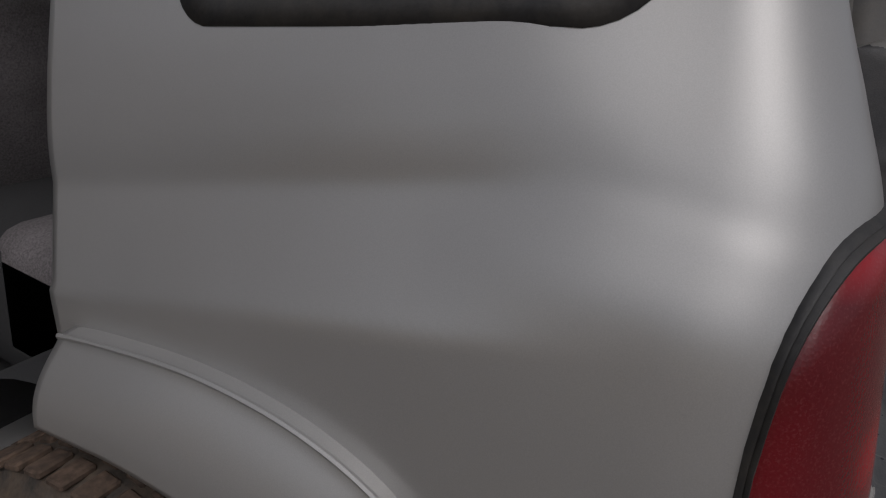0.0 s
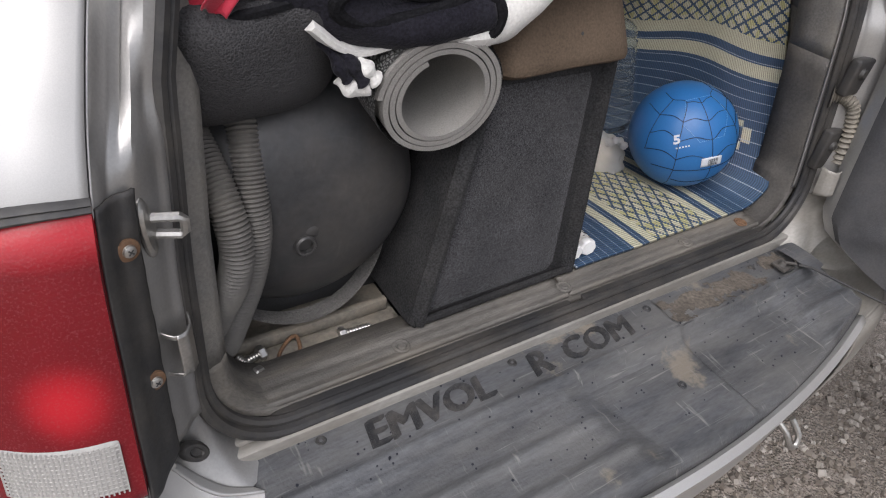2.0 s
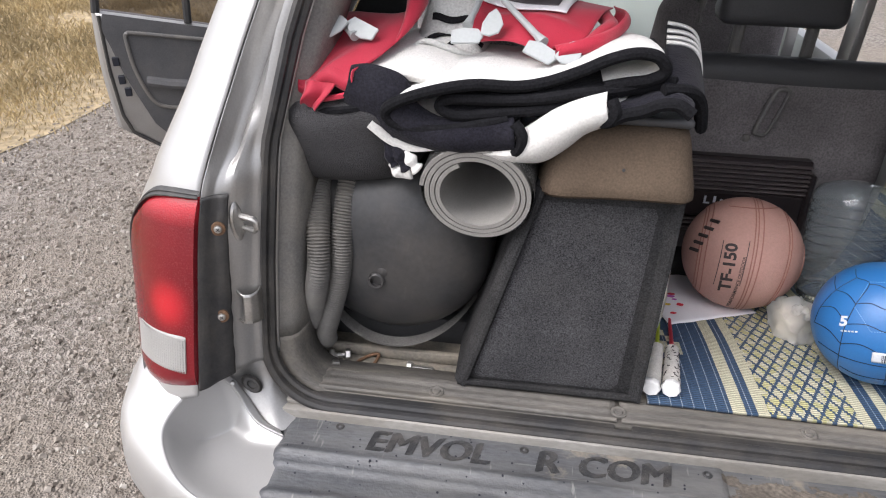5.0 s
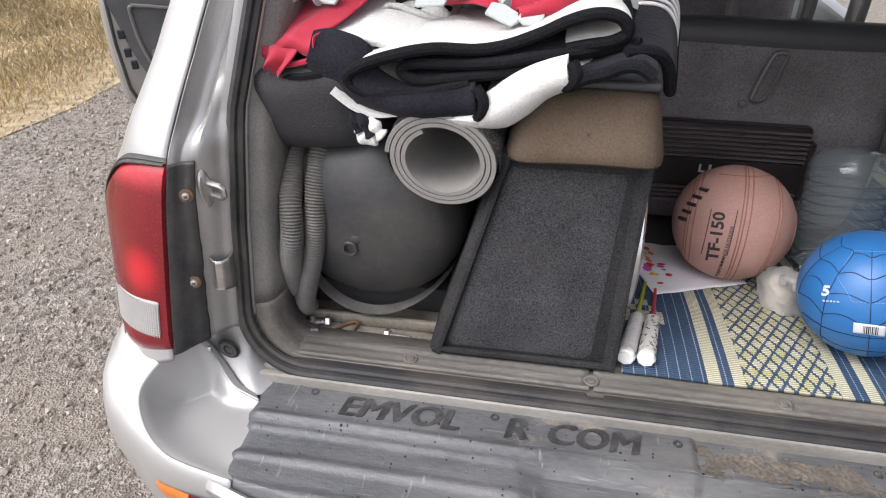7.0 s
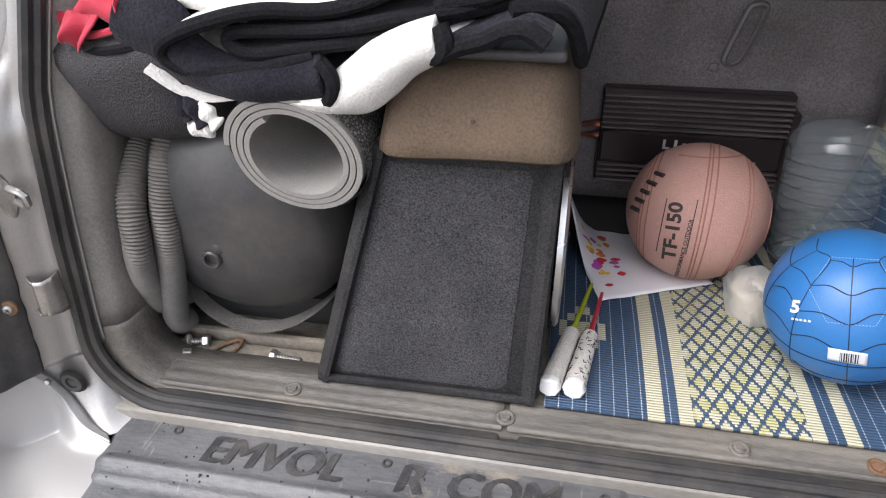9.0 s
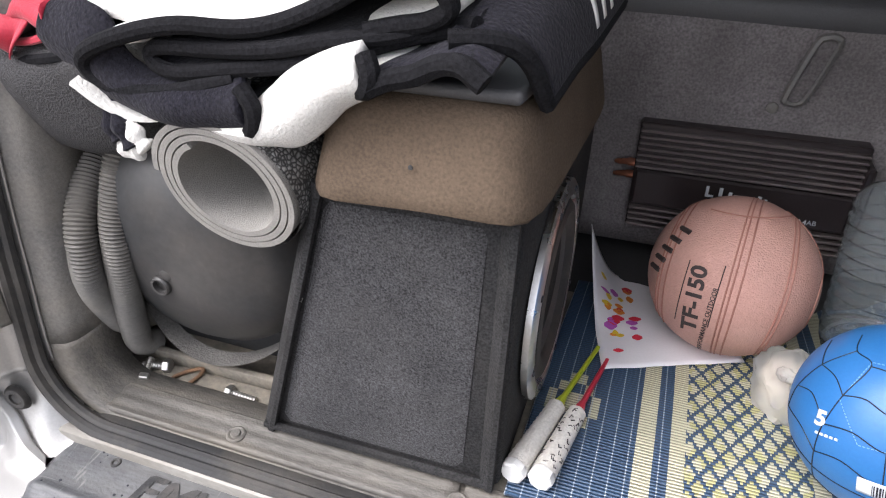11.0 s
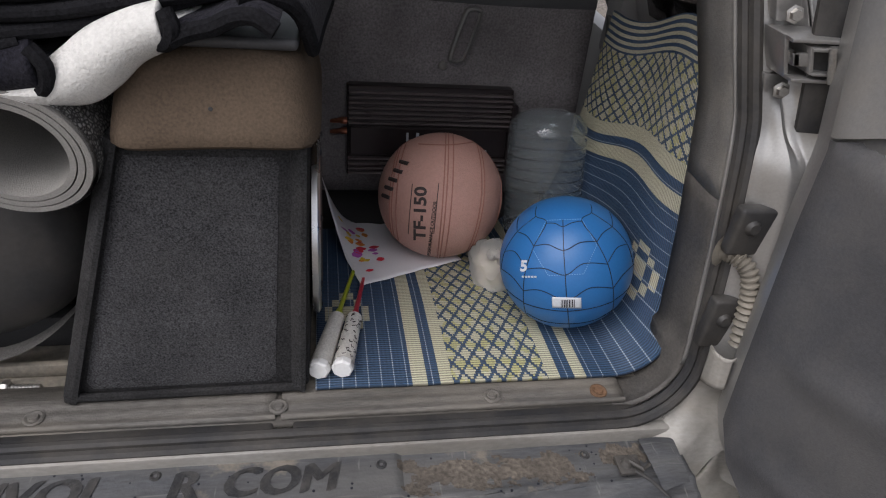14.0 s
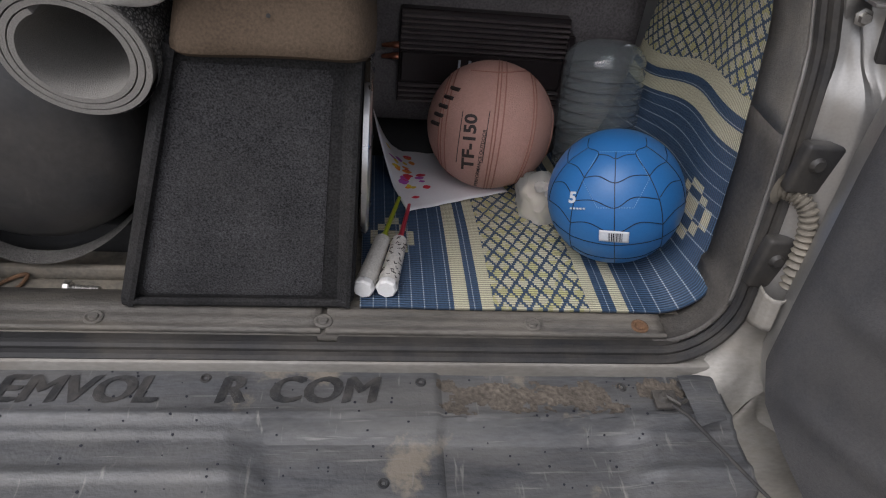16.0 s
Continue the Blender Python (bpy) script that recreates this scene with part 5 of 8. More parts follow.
def ldoor_sheet(grow, top, out, nu=40, nv=30, crown=0.0, low=None):
    def pt(u, v):
        s = grow + (0.95 - grow) * u
        z0, z1 = lerp_table(LD_LOW, s) + grow * 0.8 if low is None else lerp_table(low, s), top - 0.20 * s
        z = z0 + (z1 - z0) * v
        bulge = 0.012 * math.sin(v * 3.14) * (s < 0.05)
        return ldoor(s - bulge, z, out + crown * math.sin(v * 3.14))
    return grid(pt, nu, nv)


ld = part("side_door", ldoor_sheet(0.0, 1.045, -0.05), PAINT, car, "silver rear side door standing open")
solid(ld, 0.06, 1)
rim_ = part("door_rim", ldoor_sheet(0.012, 1.04, 0.022), PAINT_IN, ld)
solid(rim_, 0.01, 0)
lin = part("door_card", ldoor_sheet(0.034, 1.042, 0.034, crown=0.004, low=CARD_LOW), DOORGREY, ld, "grey moulded door card")
REC = [(0.088, 0.950), (0.096, 0.967), (0.12, 0.968), (0.30, 0.938), (0.525, 0.901), (0.92, 0.835), (0.92, 0.56), (0.60, 0.615), (0.415, 0.650), (0.25, 0.685), (0.17, 0.702), (0.14, 0.722), (0.118, 0.765), (0.095, 0.85)]
rec = [ldoor(s, z, 0.040) for s, z in REC]
part("armrest_edge", tube(spline(rec, 6, closed=True), 0.007, 8, closed=True), TRIM, ld)
part("armrest", tube([ldoor(0.128, 0.80, 0.040), ldoor(0.20, 0.785, 0.048), ldoor(0.35, 0.765, 0.054), ldoor(0.9, 0.69, 0.056)], 0.02, 8, flat=0.8), DOORGREY, ld)
part("door_pull", join(box((0, 0, 0), (0.10, 0.07, 0.02), 0.006, 2, Matrix.Translation(ldoor(0.40, 0.665, 0.050)) @ Matrix((LDD, (0, 0, 1), LDN)).transposed().to_4x4())), TRIM, ld)
part("window_pane", grid(lambda u, v: ldoor(0.02 + 0.93 * u + 0.05 * v * (1 - u), 1.038 - 0.185 * u + 0.46 * v, 0.0), 4, 4), GLASS_DARK, ld, "tinted side window").visible_shadow = False
for a, b in (((0.012, 1.035), (0.085, 1.52)), ((0.30, 0.985), (0.33, 1.50)), ((0.95, 0.85), (0.95, 1.35)), ((0.08, 1.52), (0.95, 1.35))):
    part("window_frame", tube([ldoor(*a, 0.01), ldoor(*b, 0.01)], 0.014, 8), RUBBER, ld)
part("door_seal", tube([ldoor(lerp_table([(0.55, 0.13), (0.61, 0.048), (0.68, 0.024), (0.84, 0.015), (1.03, 0.020)], 1.03 - 0.48 * k / 30), 1.03 - 0.48 * k / 30, 0.030) for k in range(31)], 0.006, 6), RUBBER, ld, "black rubber door seal")
for s, z in ((0.030, 0.860), (0.036, 0.795), (0.048, 0.75)):
    part("door_latch", box((0, 0, 0), (0.022, 0.03, 0.012), 0.002, 1, Matrix.Translation(ldoor(s, z, 0.028)) @ Matrix((LDD, (0, 0, 1), LDN)).transposed().to_4x4()), BLACKLINE, ld)

# ---- rear seat ----
seat = thing("rear_seat", (0, 0.72, 0.45), "dark grey rear bench seat seen from behind, felt back", "car seat")


def seat_back(u, v):
    x = -0.63 + 1.27 * u
    z = 0.66 + 0.44 * v
    return Vector((x, 0.682 + 0.075 * (z - 0.70) + 0.006 * math.sin(u * 9) * 0.3, z))


a = part("seat_back", grid(seat_back, 30, 12), SEATCLOTH, seat, "felt-covered seat back")
solid(a, 0.10, -1)
part("top_roll", tube([(-0.63, 0.765, 1.083), (-0.3, 0.763, 1.088), (0.0, 0.761, 1.090), (0.3, 0.761, 1.090), (0.64, 0.763, 1.086)], 0.046, 16, flat=1.25), LEATHER, seat, "dark leatherette top edge")
for x in (-0.18, 0.14, 0.33, 0.47):
    part("seam", tube([(x, 0.716, 1.056), (x, 0.714, 1.091), (x + 0.002, 0.73, 1.126), (x + 0.003, 0.765, 1.138)], 0.0016, 6), DARKIN, seat)
part("seat_base", box((-0.66, 0.74, 0.36), (0.66, 1.25, 0.66), 0.06, 3), SEATCLOTH, seat)
HD = spline([(0.345, 0.672, 0.985), (0.362, 0.674, 0.982), (0.376, 0.675, 0.998), (0.398, 0.682, 1.075), (0.394, 0.683, 1.090), (0.378, 0.683, 1.090), (0.366, 0.682, 1.078), (0.344, 0.674, 1.0)], 5, closed=True)
part("strap_handle", tube([p + Vector((-0.010, 0.020, -0.012)) for p in HD], 0.0042, 6, closed=True, flat=1.4), TRIM, seat, "flat dark pull handle")
part("handle_screw", lathe([(0, 0.003), (0.005, 0.003), (0.009, 0.001), (0.010, -0.002)], 14, axes_m((0.319, 0.698, 0.958), (0, -1, 0.07))), TRIM, seat)


def headrest(x, y, z, w, h, name_parent, posts=True):
    hr = part("headrest", hexa([(x - w / 2, y - 0.05, z), (x + w / 2, y - 0.05, z), (x + w / 2 - 0.02, y - 0.03, z + h), (x - w / 2 + 0.02, y - 0.03, z + h),
                                (x - w / 2, y + 0.05, z), (x + w / 2, y + 0.05, z), (x + w / 2 - 0.02, y + 0.05, z + h), (x - w / 2 + 0.02, y + 0.05, z + h)], 0.03, 4), LEATHER, name_parent)
    if posts:
        for s in (-1, 1):
            part("headrest_post", tube([(x + s * w * 0.28, y, z - 0.12), (x + s * w * 0.28, y, z + 0.03)], 0.014, 10), TRIM, hr)
    return hr


headrest(-0.305, 0.79, 1.245, 0.287, 0.19, seat)
headrest(0.35, 0.79, 1.202, 0.288, 0.19, seat)
for x in (-0.40, 0.40):
    fs = thing("front_seat", (x, 1.75, 0.35), "dark grey front seat with headrest", "car seat", "front seats")
    part("backrest", hexa([(x - 0.25, 1.50, 0.50), (x + 0.25, 1.50, 0.50), (x + 0.20, 1.42, 1.15), (x - 0.20, 1.42, 1.15), (x - 0.25, 1.62, 0.50), (x + 0.25, 1.62, 0.50), (x + 0.20, 1.52, 1.15), (x - 0.20, 1.52, 1.15)], 0.05, 3), SEATCLOTH, fs)
    headrest(x, 1.44, 1.19, 0.27, 0.20, fs)
    part("seat_cushion", box((x - 0.25, 1.55, 0.36), (x + 0.25, 2.05, 0.55), 0.05, 3), SEATCLOTH, fs)
SHADE_FILM = mat("pale_sunshade", (0.78, 0.82, 0.79), 0.6, 0, 0.05, 6, 200, 0.04)
nt_ = SHADE_FILM.node_tree
tl = nt_.nodes.new("ShaderNodeBsdfTranslucent")
tl.inputs["Color"].default_value = (0.88, 0.93, 0.90, 1)
ad = nt_.nodes.new("ShaderNodeMixShader")
ad.inputs[0].default_value = 0.8
nt_.links.new(nt_.nodes["Principled BSDF"].outputs[0], ad.inputs[1])
nt_.links.new(tl.outputs[0], ad.inputs[2])
nt_.links.new(ad.outputs[0], nt_.nodes["Material Output"].inputs[0])
shade = single("windscreen_sunshade", grid(lambda u, v: Vector((-0.62 + 1.24 * u, 1.86 + 0.66 * v, 0.64 + 0.38 * v + 0.012 * math.sin(u * 9))), 20, 8), SHADE_FILM, (0, 2.2, 0.64), "pale folding sunshade lying across the dashboard", "sunshade")
solid(shade, 0.004)

# ---- gas tank with hoses ----
tank = thing("gas_tank", (-0.43, 0.35, 0.676), "black cylindrical gas tank lying in the load bay, dusty", "gas tank")
TC = (-0.418, 0.0, 0.905)
TR = 0.178
prof = [(0, 0.072), (0.03, 0.0725), (0.06, 0.075), (0.10, 0.083), (0.135, 0.098), (0.160, 0.120), (0.172, 0.145), (TR, 0.175), (TR, 0.60), (0.165, 0.63), (0.1, 0.66), (0, 0.67)]
part("tank_body", lathe([(r, h) for r, h in prof], 64, axes_m(TC, (0, 1, 0))), TANK, tank, "black painted steel shell")
part("tank_boss", join(lathe([(0.0100, 0.005), (0.0130, 0.0055), (0.0150, 0.003), (0.0155, -0.012)], 24, axes_m((-0.441, 0.071, 0.879), (0, -1, 0.05))),
                       lathe([(0.0, -0.003), (0.0100, -0.003), (0.0100, 0.005)], 24, axes_m((-0.441, 0.071, 0.879), (0, -1, 0.05))),
                       lathe([(0, 0.002), (0.006, 0.002), (0.0095, 0.0), (0.0095, -0.01)], 24, axes_m((-0.430, 0.0725, 0.897), (0, -1, 0.05)))), TANK, tank, "round filler bosses")
part("felt_strap", grid(lambda u, v: Vector((TC[0] + (TR + 0.004) * math.sin(radians(-62 + 118 * u)), 0.085 + 0.030 * v + 0.075 * abs(2 * u - 1) ** 2, TC[2] - 0.002 - (TR + 0.004) * math.cos(radians(-62 + 118 * u)))), 40, 4), mat("grey_felt", (0.11, 0.105, 0.098), 0.95, 0, 0.2, 20, 300, 0.25, 0.8, 300), tank, "grey felt strip under the tank")
for cy in (0.165, 0.47):
    part("cradle", box((-0.575, cy, 0.676), (-0.275, cy + 0.035, 0.735), 0.004), DARKIN, tank)


def hose(pts, name, label):
    Q = spline(pts, 44)
    P, left = [Q[0]], 0.0
    for a, b in zip(Q, Q[1:]):
        d = (b - a).length
        while left + 0.0013 <= d:
            left += 0.0013
            P.append(a.lerp(b, left / d))
        left -= d
    return single(name, tube(P, 0.019, 14, radii=[0.0180 + (0.0, 0.0018, 0.0030, 0.0018)[k % 4] for k in range(len(P))]), HOSE, pts[-1], label, "hose", group="vent hoses", smooth=60)


hose([(-0.56, 0.25, 1.075), (-0.553, 0.16, 1.04), (-0.540, 0.078, 0.980), (-0.535, 0.050, 0.920), (-0.543, 0.050, 0.870), (-0.557, 0.068, 0.815), (-0.566, 0.090, 0.765), (-0.560, 0.15, 0.735)], "vent_hose", "ribbed grey vent hose hanging beside the tank")
hose([(-0.487, 0.19, 1.085), (-0.495, 0.128, 1.04), (-0.501, 0.091, 0.97), (-0.503, 0.077, 0.92), (-0.5106, 0.0735, 0.87), (-0.5235, 0.076, 0.82), (-0.539, 0.083, 0.768), (-0.552, 0.092, 0.722), (-0.556, 0.12, 0.697)], "vent_hose", "longer ribbed grey vent hose bent towards the floor")

# ---- bolts on the floor ----
def bolt(p, d, ln=0.034, r=0.0058):
    m = axes_m(p, d)
    t = thing("bolt", (p[0], p[1], 0.676), "loose zinc hexagon bolt on the dusty floor", "bolt", "loose bolts")
    part("bolt_head", lathe([(0, 0), (0.0105, 0), (0.0118, 0.002), (0.0118, 0.009), (0.0105, 0.0105), (0, 0.0105)], 6, m), STEEL, t, smooth=20)
    part("shank", lathe([(r, 0.0105)] + [(r * (1.0 + (0.07 if k % 2 else -0.07)), 0.0115 + ln * k / 16) for k in range(17)] + [(0, 0.012 + ln)], 14, m), STEEL, t)


bolt((-0.520, 0.045, 0.690), (-0.35, 0.8, 0.05))
bolt((-0.500, 0.085, 0.690), (-1, -0.25, 0.0))
bolt((-0.388, 0.072, 0.686), (1, -0.05, 0.0), 0.040)
ringp = spline([(-0.484, 0.068, 0.687), (-0.462, 0.092, 0.688), (-0.447, 0.095, 0.688), (-0.452, 0.068, 0.687), (-0.466, 0.052, 0.687)], 5, closed=True)
single("tie_down_ring", tube(ringp, 0.003, 8, closed=True), RUST, (-0.465, 0.075, 0.684), "rusty folded tie-down ring", "metal ring")

# ---- subwoofer box ----
sub = thing("subwoofer_box", (-0.12, 0.20, FLOOR), "black carpeted wedge-shaped subwoofer box on the load floor", "subwoofer")
BK = 0.40
pts = [(-0.294, 0.030, 0.701), (0.043, 0.034, 0.701), (0.048, 0.083, 1.090), (-0.181, 0.083, 1.090), (-0.294, BK + 0.10, 0.701), (0.048, BK + 0.10, 0.701), (0.052, 0.56, 1.0), (-0.181, 0.56, 1.0)]
part("cabinet", hexa(pts, 0.008, 3), BOXEDGE, sub, "felt-covered cabinet")


def face(a, b, out):
    """Front face of the box: a across, b up."""
    lo_p = Vector(pts[0]).lerp(Vector(pts[1]), a)
    hi_p = Vector(pts[3]).lerp(Vector(pts[2]), a)
    return lo_p.lerp(hi_p, b) + Vector((0, -out, 0.0))


part("front_panel", grid(lambda u, v: face(0.085 + 0.77 * u, 0.045 + 0.875 * v, 0.004 - 0.003 * (abs(2 * u - 1) ** 20 + abs(2 * v - 1) ** 20)), 20, 24), CARPET, sub, "speckled charcoal carpet panel")
for a0, b0, a1, b1 in ((0.0, 0.0, 0.0, 0.98), (0.985, 0.0, 0.985, 0.98)):
    part("edge_strip", tube([face(a0 + 0.035 * (1 if a0 < .5 else -0.9), b0 + 0.01, 0.003), face(a1 + 0.035 * (1 if a0 < .5 else -0.9), b1, 0.003)], 0.007, 8, flat=2.0), BOXEDGE, sub)
part("edge_strip", tube([face(0.02, 0.018, 0.004), face(0.98, 0.018, 0.004)], 0.007, 8, flat=1.6), BOXEDGE, sub)
part("scuff", hexa([face(0.06, 0.545, 0.010), face(0.068, 0.545, 0.010), face(0.073, 0.585, 0.010), face(0.066, 0.59, 0.010), face(0.06, 0.545, 0.004), face(0.068, 0.545, 0.004), face(0.073, 0.585, 0.004), face(0.066, 0.59, 0.004)]), STRIPE, sub)
SC = Vector((0.0475, 0.245, 0.862))
sm = axes_m(SC, (1, 0.0, 0.0))
spk = part("speaker", lathe([(0.150, 0.002), (0.150, 0.010), (0.144, 0.014), (0.128, 0.014), (0.124, 0.010), (0.122, 0.006)], 64, sm), CHROME, sub, "bright metal speaker ring")
part("surround", lathe([(0.124, 0.008), (0.118, 0.014), (0.106, 0.016), (0.096, 0.010), (0.092, 0.004)], 56, sm), RUBBER, spk)
part("cone", lathe([(0.094, 0.006), (0.07, -0.008), (0.05, -0.018), (0.048, -0.012), (0.03, -0.004), (0, -0.002)], 48, sm), LEATHER, spk)
for k in range(8):
    a = math.tau * k / 8 + 0.2
    part("ring_screw", lathe([(0, 0.003), (0.004, 0.002), (0.0045, 0)], 10, sm @ Matrix.Translation((0.136 * math.cos(a), 0.136 * math.sin(a), 0.014))), BLACKLINE, spk)

# ---- brown cushion on the box ----
cush = thing("seat_cushion", (-0.06, 0.25, 1.08), "worn brown velour car seat headrest cushion lying on the subwoofer box", "cushion")


def cushion():
    bm = bmesh.new()
    bmesh.ops.create_cube(bm, size=2)
    bmesh.ops.subdivide_edges(bm, edges=bm.edges[:], cuts=11, use_grid_fill=True)
    for v in bm.verts:
        x, y, z = v.co
        n = 8.5
        k = (abs(x) ** n + abs(y) ** n + abs(z) ** n) ** (1 / n)
        x, y, z = x / k, y / k, z / k
        t = (z + 1) / 2
        w = 0.127 - 0.024 * t
        fy = 0.036 + 0.050 * t
        by = 0.60
        py = fy + (by - fy) * (y + 1) / 2
        top = 1.196
        low = 1.070
        slope = -0.18 * (py - 0.06)
        v.co = Vector((-0.058 + x * w, py, low + (top - low) * t + slope + 0.004 * math.sin(x * 2 + 1)))
    return bm


part("cushion_body", cushion(), BROWN, cush, "brown velour")
part("plastic_top", join(box((-0.150, 0.0, 0.0), (0.040, 0.46, 0.014), 0.006, 3, Matrix.Translation((0, 0.085, 1.188)) @ pose(0, 0, 0, -10.2))), LEATHER, cush, "dark grey plastic plate")
part("button", lathe([(0, 0.0005), (0.0018, 0.0008), (0.0026, 0)], 10, axes_m((-0.056, 0.053, 1.131), (0, -1, 0.3))), DARKIN, cush)

# ---- rolled foam mat ----
roll = thing("sleeping_mat", (-0.274, 0.3, 0.99), "rolled grey foam sleeping mat with embossed silver skin", "sleeping mat")
RC, RA = Vector((-0.272, 0.046, 1.073)), Vector((0.05, 1, 0.10)).normalized()
rm = axes_m(RC, RA, (1, 0, 0))


def spiral(t, inner):
    a = radians(120) + t * math.tau * 3.15
    r = 0.0530 + 0.0083 * (t * 3.15) + (0 if inner else 0.0066)
    return a, r * (1 + 0.05 * math.cos(2 * a + 0.5))


def roll_sheet():
    bm = bmesh.new()
    N = 220
    rows = []
    for k in range(N + 1):
        q = []
        for inner in (True, False):
            a, r = spiral(k / N, inner)
            wob = 0.0025 * math.sin(a * 1.0 + 0.7)
            for h in (0.0, 0.62):
                q.append(bm.verts.new(rm @ Vector((r * math.cos(a), -r * math.sin(a), h + (wob if h == 0 else 0)))))
        rows.append(q)
    for a, b in zip(rows, rows[1:]):
        bm.faces.new((a[0], b[0], b[1], a[1]))
        bm.faces.new((a[2], a[3], b[3], b[2]))
        bm.faces.new((a[0], a[2], b[2], b[0]))
        bm.faces.new((a[1], b[1], b[3], a[3]))
    for q in (rows[0], rows[-1]):
        bm.faces.new((q[0], q[1], q[3], q[2]))
    bmesh.ops.recalc_face_normals(bm, faces=bm.faces)
    return bm


part("foam_sheet", roll_sheet(), FOAM, roll, "grey foam, coiled")
part("silver_skin", grid(lambda u, v: rm @ Vector(((0.0530 + 0.0083 * 3.15 + 0.0078) * (1 + 0.05 * math.cos(2 * (radians(120) + u * math.tau) + 0.5)) * (0.972 + 0.028 * ((u - 0.15) % 1)) * math.cos(radians(120) + u * math.tau), -(0.0530 + 0.0083 * 3.15 + 0.0078) * (1 + 0.05 * math.cos(2 * (radians(120) + u * math.tau) + 0.5)) * (0.972 + 0.028 * ((u - 0.15) % 1)) * math.sin(radians(120) + u * math.tau), 0.006 + 0.61 * v)), 64, 6), EMBOSS, roll, "embossed silver outer skin")

# ---- black mesh bag ----
bag = thing("mesh_bag", (-0.50, 0.25, 1.06), "black mesh travel bag with a red zip, squeezed beside the pillar", "bag")


def bag_body():
    bm = bmesh.new()
    bmesh.ops.create_uvsphere(bm, u_segments=40, v_segments=24, radius=1)
    for v in bm.verts:
        x, y, z = v.co
        n = 4.0
        k = (abs(x) ** n + abs(y) ** n + abs(z) ** n) ** (1 / n)
        x, y, z = x / k, y / k, z / k
        px = -0.488 + 0.118 * x
        v.co = Vector((px, 0.262 + 0.20 * y - 0.02 * z + 0.006 * math.sin(px * 40 + z * 3), 1.128 + 0.092 * z + 0.05 * (px + 0.49) * -1.2 + 0.01 * math.sin(x * 3)))
    return bm


part("bag_body", bag_body(), MESHCLOTH, bag, "mesh cloth")
part("red_zip", tube(spline([(-0.590, 0.12, 1.188), (-0.555, 0.083, 1.196), (-0.50, 0.070, 1.205), (-0.45, 0.075, 1.218), (-0.42, 0.10, 1.215)], 8), 0.0045, 6), REDCLOTH, bag, "red zip piping")
part("seam_band", tube(spline([(-0.592, 0.13, 1.172), (-0.555, 0.079, 1.178), (-0.50, 0.066, 1.186), (-0.44, 0.07, 1.196), (-0.40, 0.10, 1.20)], 8), 0.006, 6), BINDING, bag)

# ---- folded blankets ----
def ribbon(path, y0, y1, th, wave=0.004, n=10, seed=0.0, ny=14, taper=None, skew=0.0):
    """A folded cloth: a thick strip that follows a path of (x, z) and runs from y0 to y1."""
    P = spline([(x, 0, z) for x, z in path], n)
    m = len(P)
    nrm = []
    for i in range(m):
        t = (P[min(i + 1, m - 1)] - P[max(i - 1, 0)]).normalized()
        nrm.append(Vector((-t.z, 0, t.x)))
    bm = bmesh.new()
    top, low = [], []
    for i in range(m):
        ra, rb = [], []
        for j in range(ny + 1):
            f = j / ny
            y = y0 + skew * (P[i].x + 0.41) * (1 - f) + (y1 - y0) * f + 0.006 * math.sin(i * 0.09 + seed) * (1 - f)
            w = wave * noise.noise(Vector((P[i].x * 9 + seed, f * 5, P[i].z * 9)))
            rnd = math.sqrt(max(0.0, 1 - max(0, 1 - f / 0.04) ** 2)) * math.sqrt(max(0.0, 1 - max(0, 1 - (1 - f) / 0.04) ** 2))
            c = P[i] + nrm[i] * w * 2
            if taper:
                c = taper(c, f)
            ra.append(bm.verts.new(Vector((c.x, y, c.z)) + nrm[i] * th * 0.5 * (0.25 + 0.75 * rnd)))
            rb.append(bm.verts.new(Vector((c.x, y, c.z)) - nrm[i] * th * 0.5 * (0.25 + 0.75 * rnd)))
        top.append(ra)
        low.append(rb)
    for i in range(m - 1):
        for j in range(ny):
            bm.faces.new((top[i][j], top[i + 1][j], top[i + 1][j + 1], top[i][j + 1]))
            bm.faces.new((low[i][j], low[i][j + 1], low[i + 1][j + 1], low[i + 1][j]))
        bm.faces.new((top[i][0], low[i][0], low[i + 1][0], top[i + 1][0]))
        bm.faces.new((top[i][ny], top[i + 1][ny], low[i + 1][ny], low[i][ny]))
    for i in (0, m - 1):
        for j in range(ny):
            bm.faces.new((top[i][j], top[i][j + 1], low[i][j + 1], low[i][j]))
    bmesh.ops.recalc_face_normals(bm, faces=bm.faces)
    edge = [Vector((P[i].x, y0 + skew * (P[i].x + 0.41) + 0.006 * math.sin(i * 0.09 + seed) + 0.001, P[i].z)) + nrm[i] * wave * 2 * noise.noise(Vector((P[i].x * 9 + seed, 0, P[i].z * 9))) for i in range(m)]
    return bm, edge


def crown(c, f):
    return Vector((c.x, c.y, c.z - 0.034 * f * max(0, (c.z - 1.20) / 0.08) + 0.010 * math.sin(f * 3.1) * (c.z > 1.235)))


blanket = thing("fleece_blanket", (-0.22, 0.25, 1.09), "thick white fleece blanket with black bound edges, folded in layers", "blanket")
W1 = [(-0.10, 1.246), (-0.07, 1.254), (-0.040, 1.261), (-0.022, 1.274), (-0.034, 1.291), (-0.062, 1.295), (-0.098, 1.285), (-0.135, 1.267), (-0.18, 1.249), (-0.221, 1.242), (-0.284, 1.243), (-0.346, 1.232),
      (-0.389, 1.217), (-0.409, 1.203), (-0.412, 1.190), (-0.400, 1.179), (-0.372, 1.173), (-0.322, 1.175), (-0.277, 1.185), (-0.233, 1.196)]
bmw, edge = ribbon(W1, 0.048, 0.34, 0.016, 0.0015, seed=1.0, taper=crown, skew=0.07)
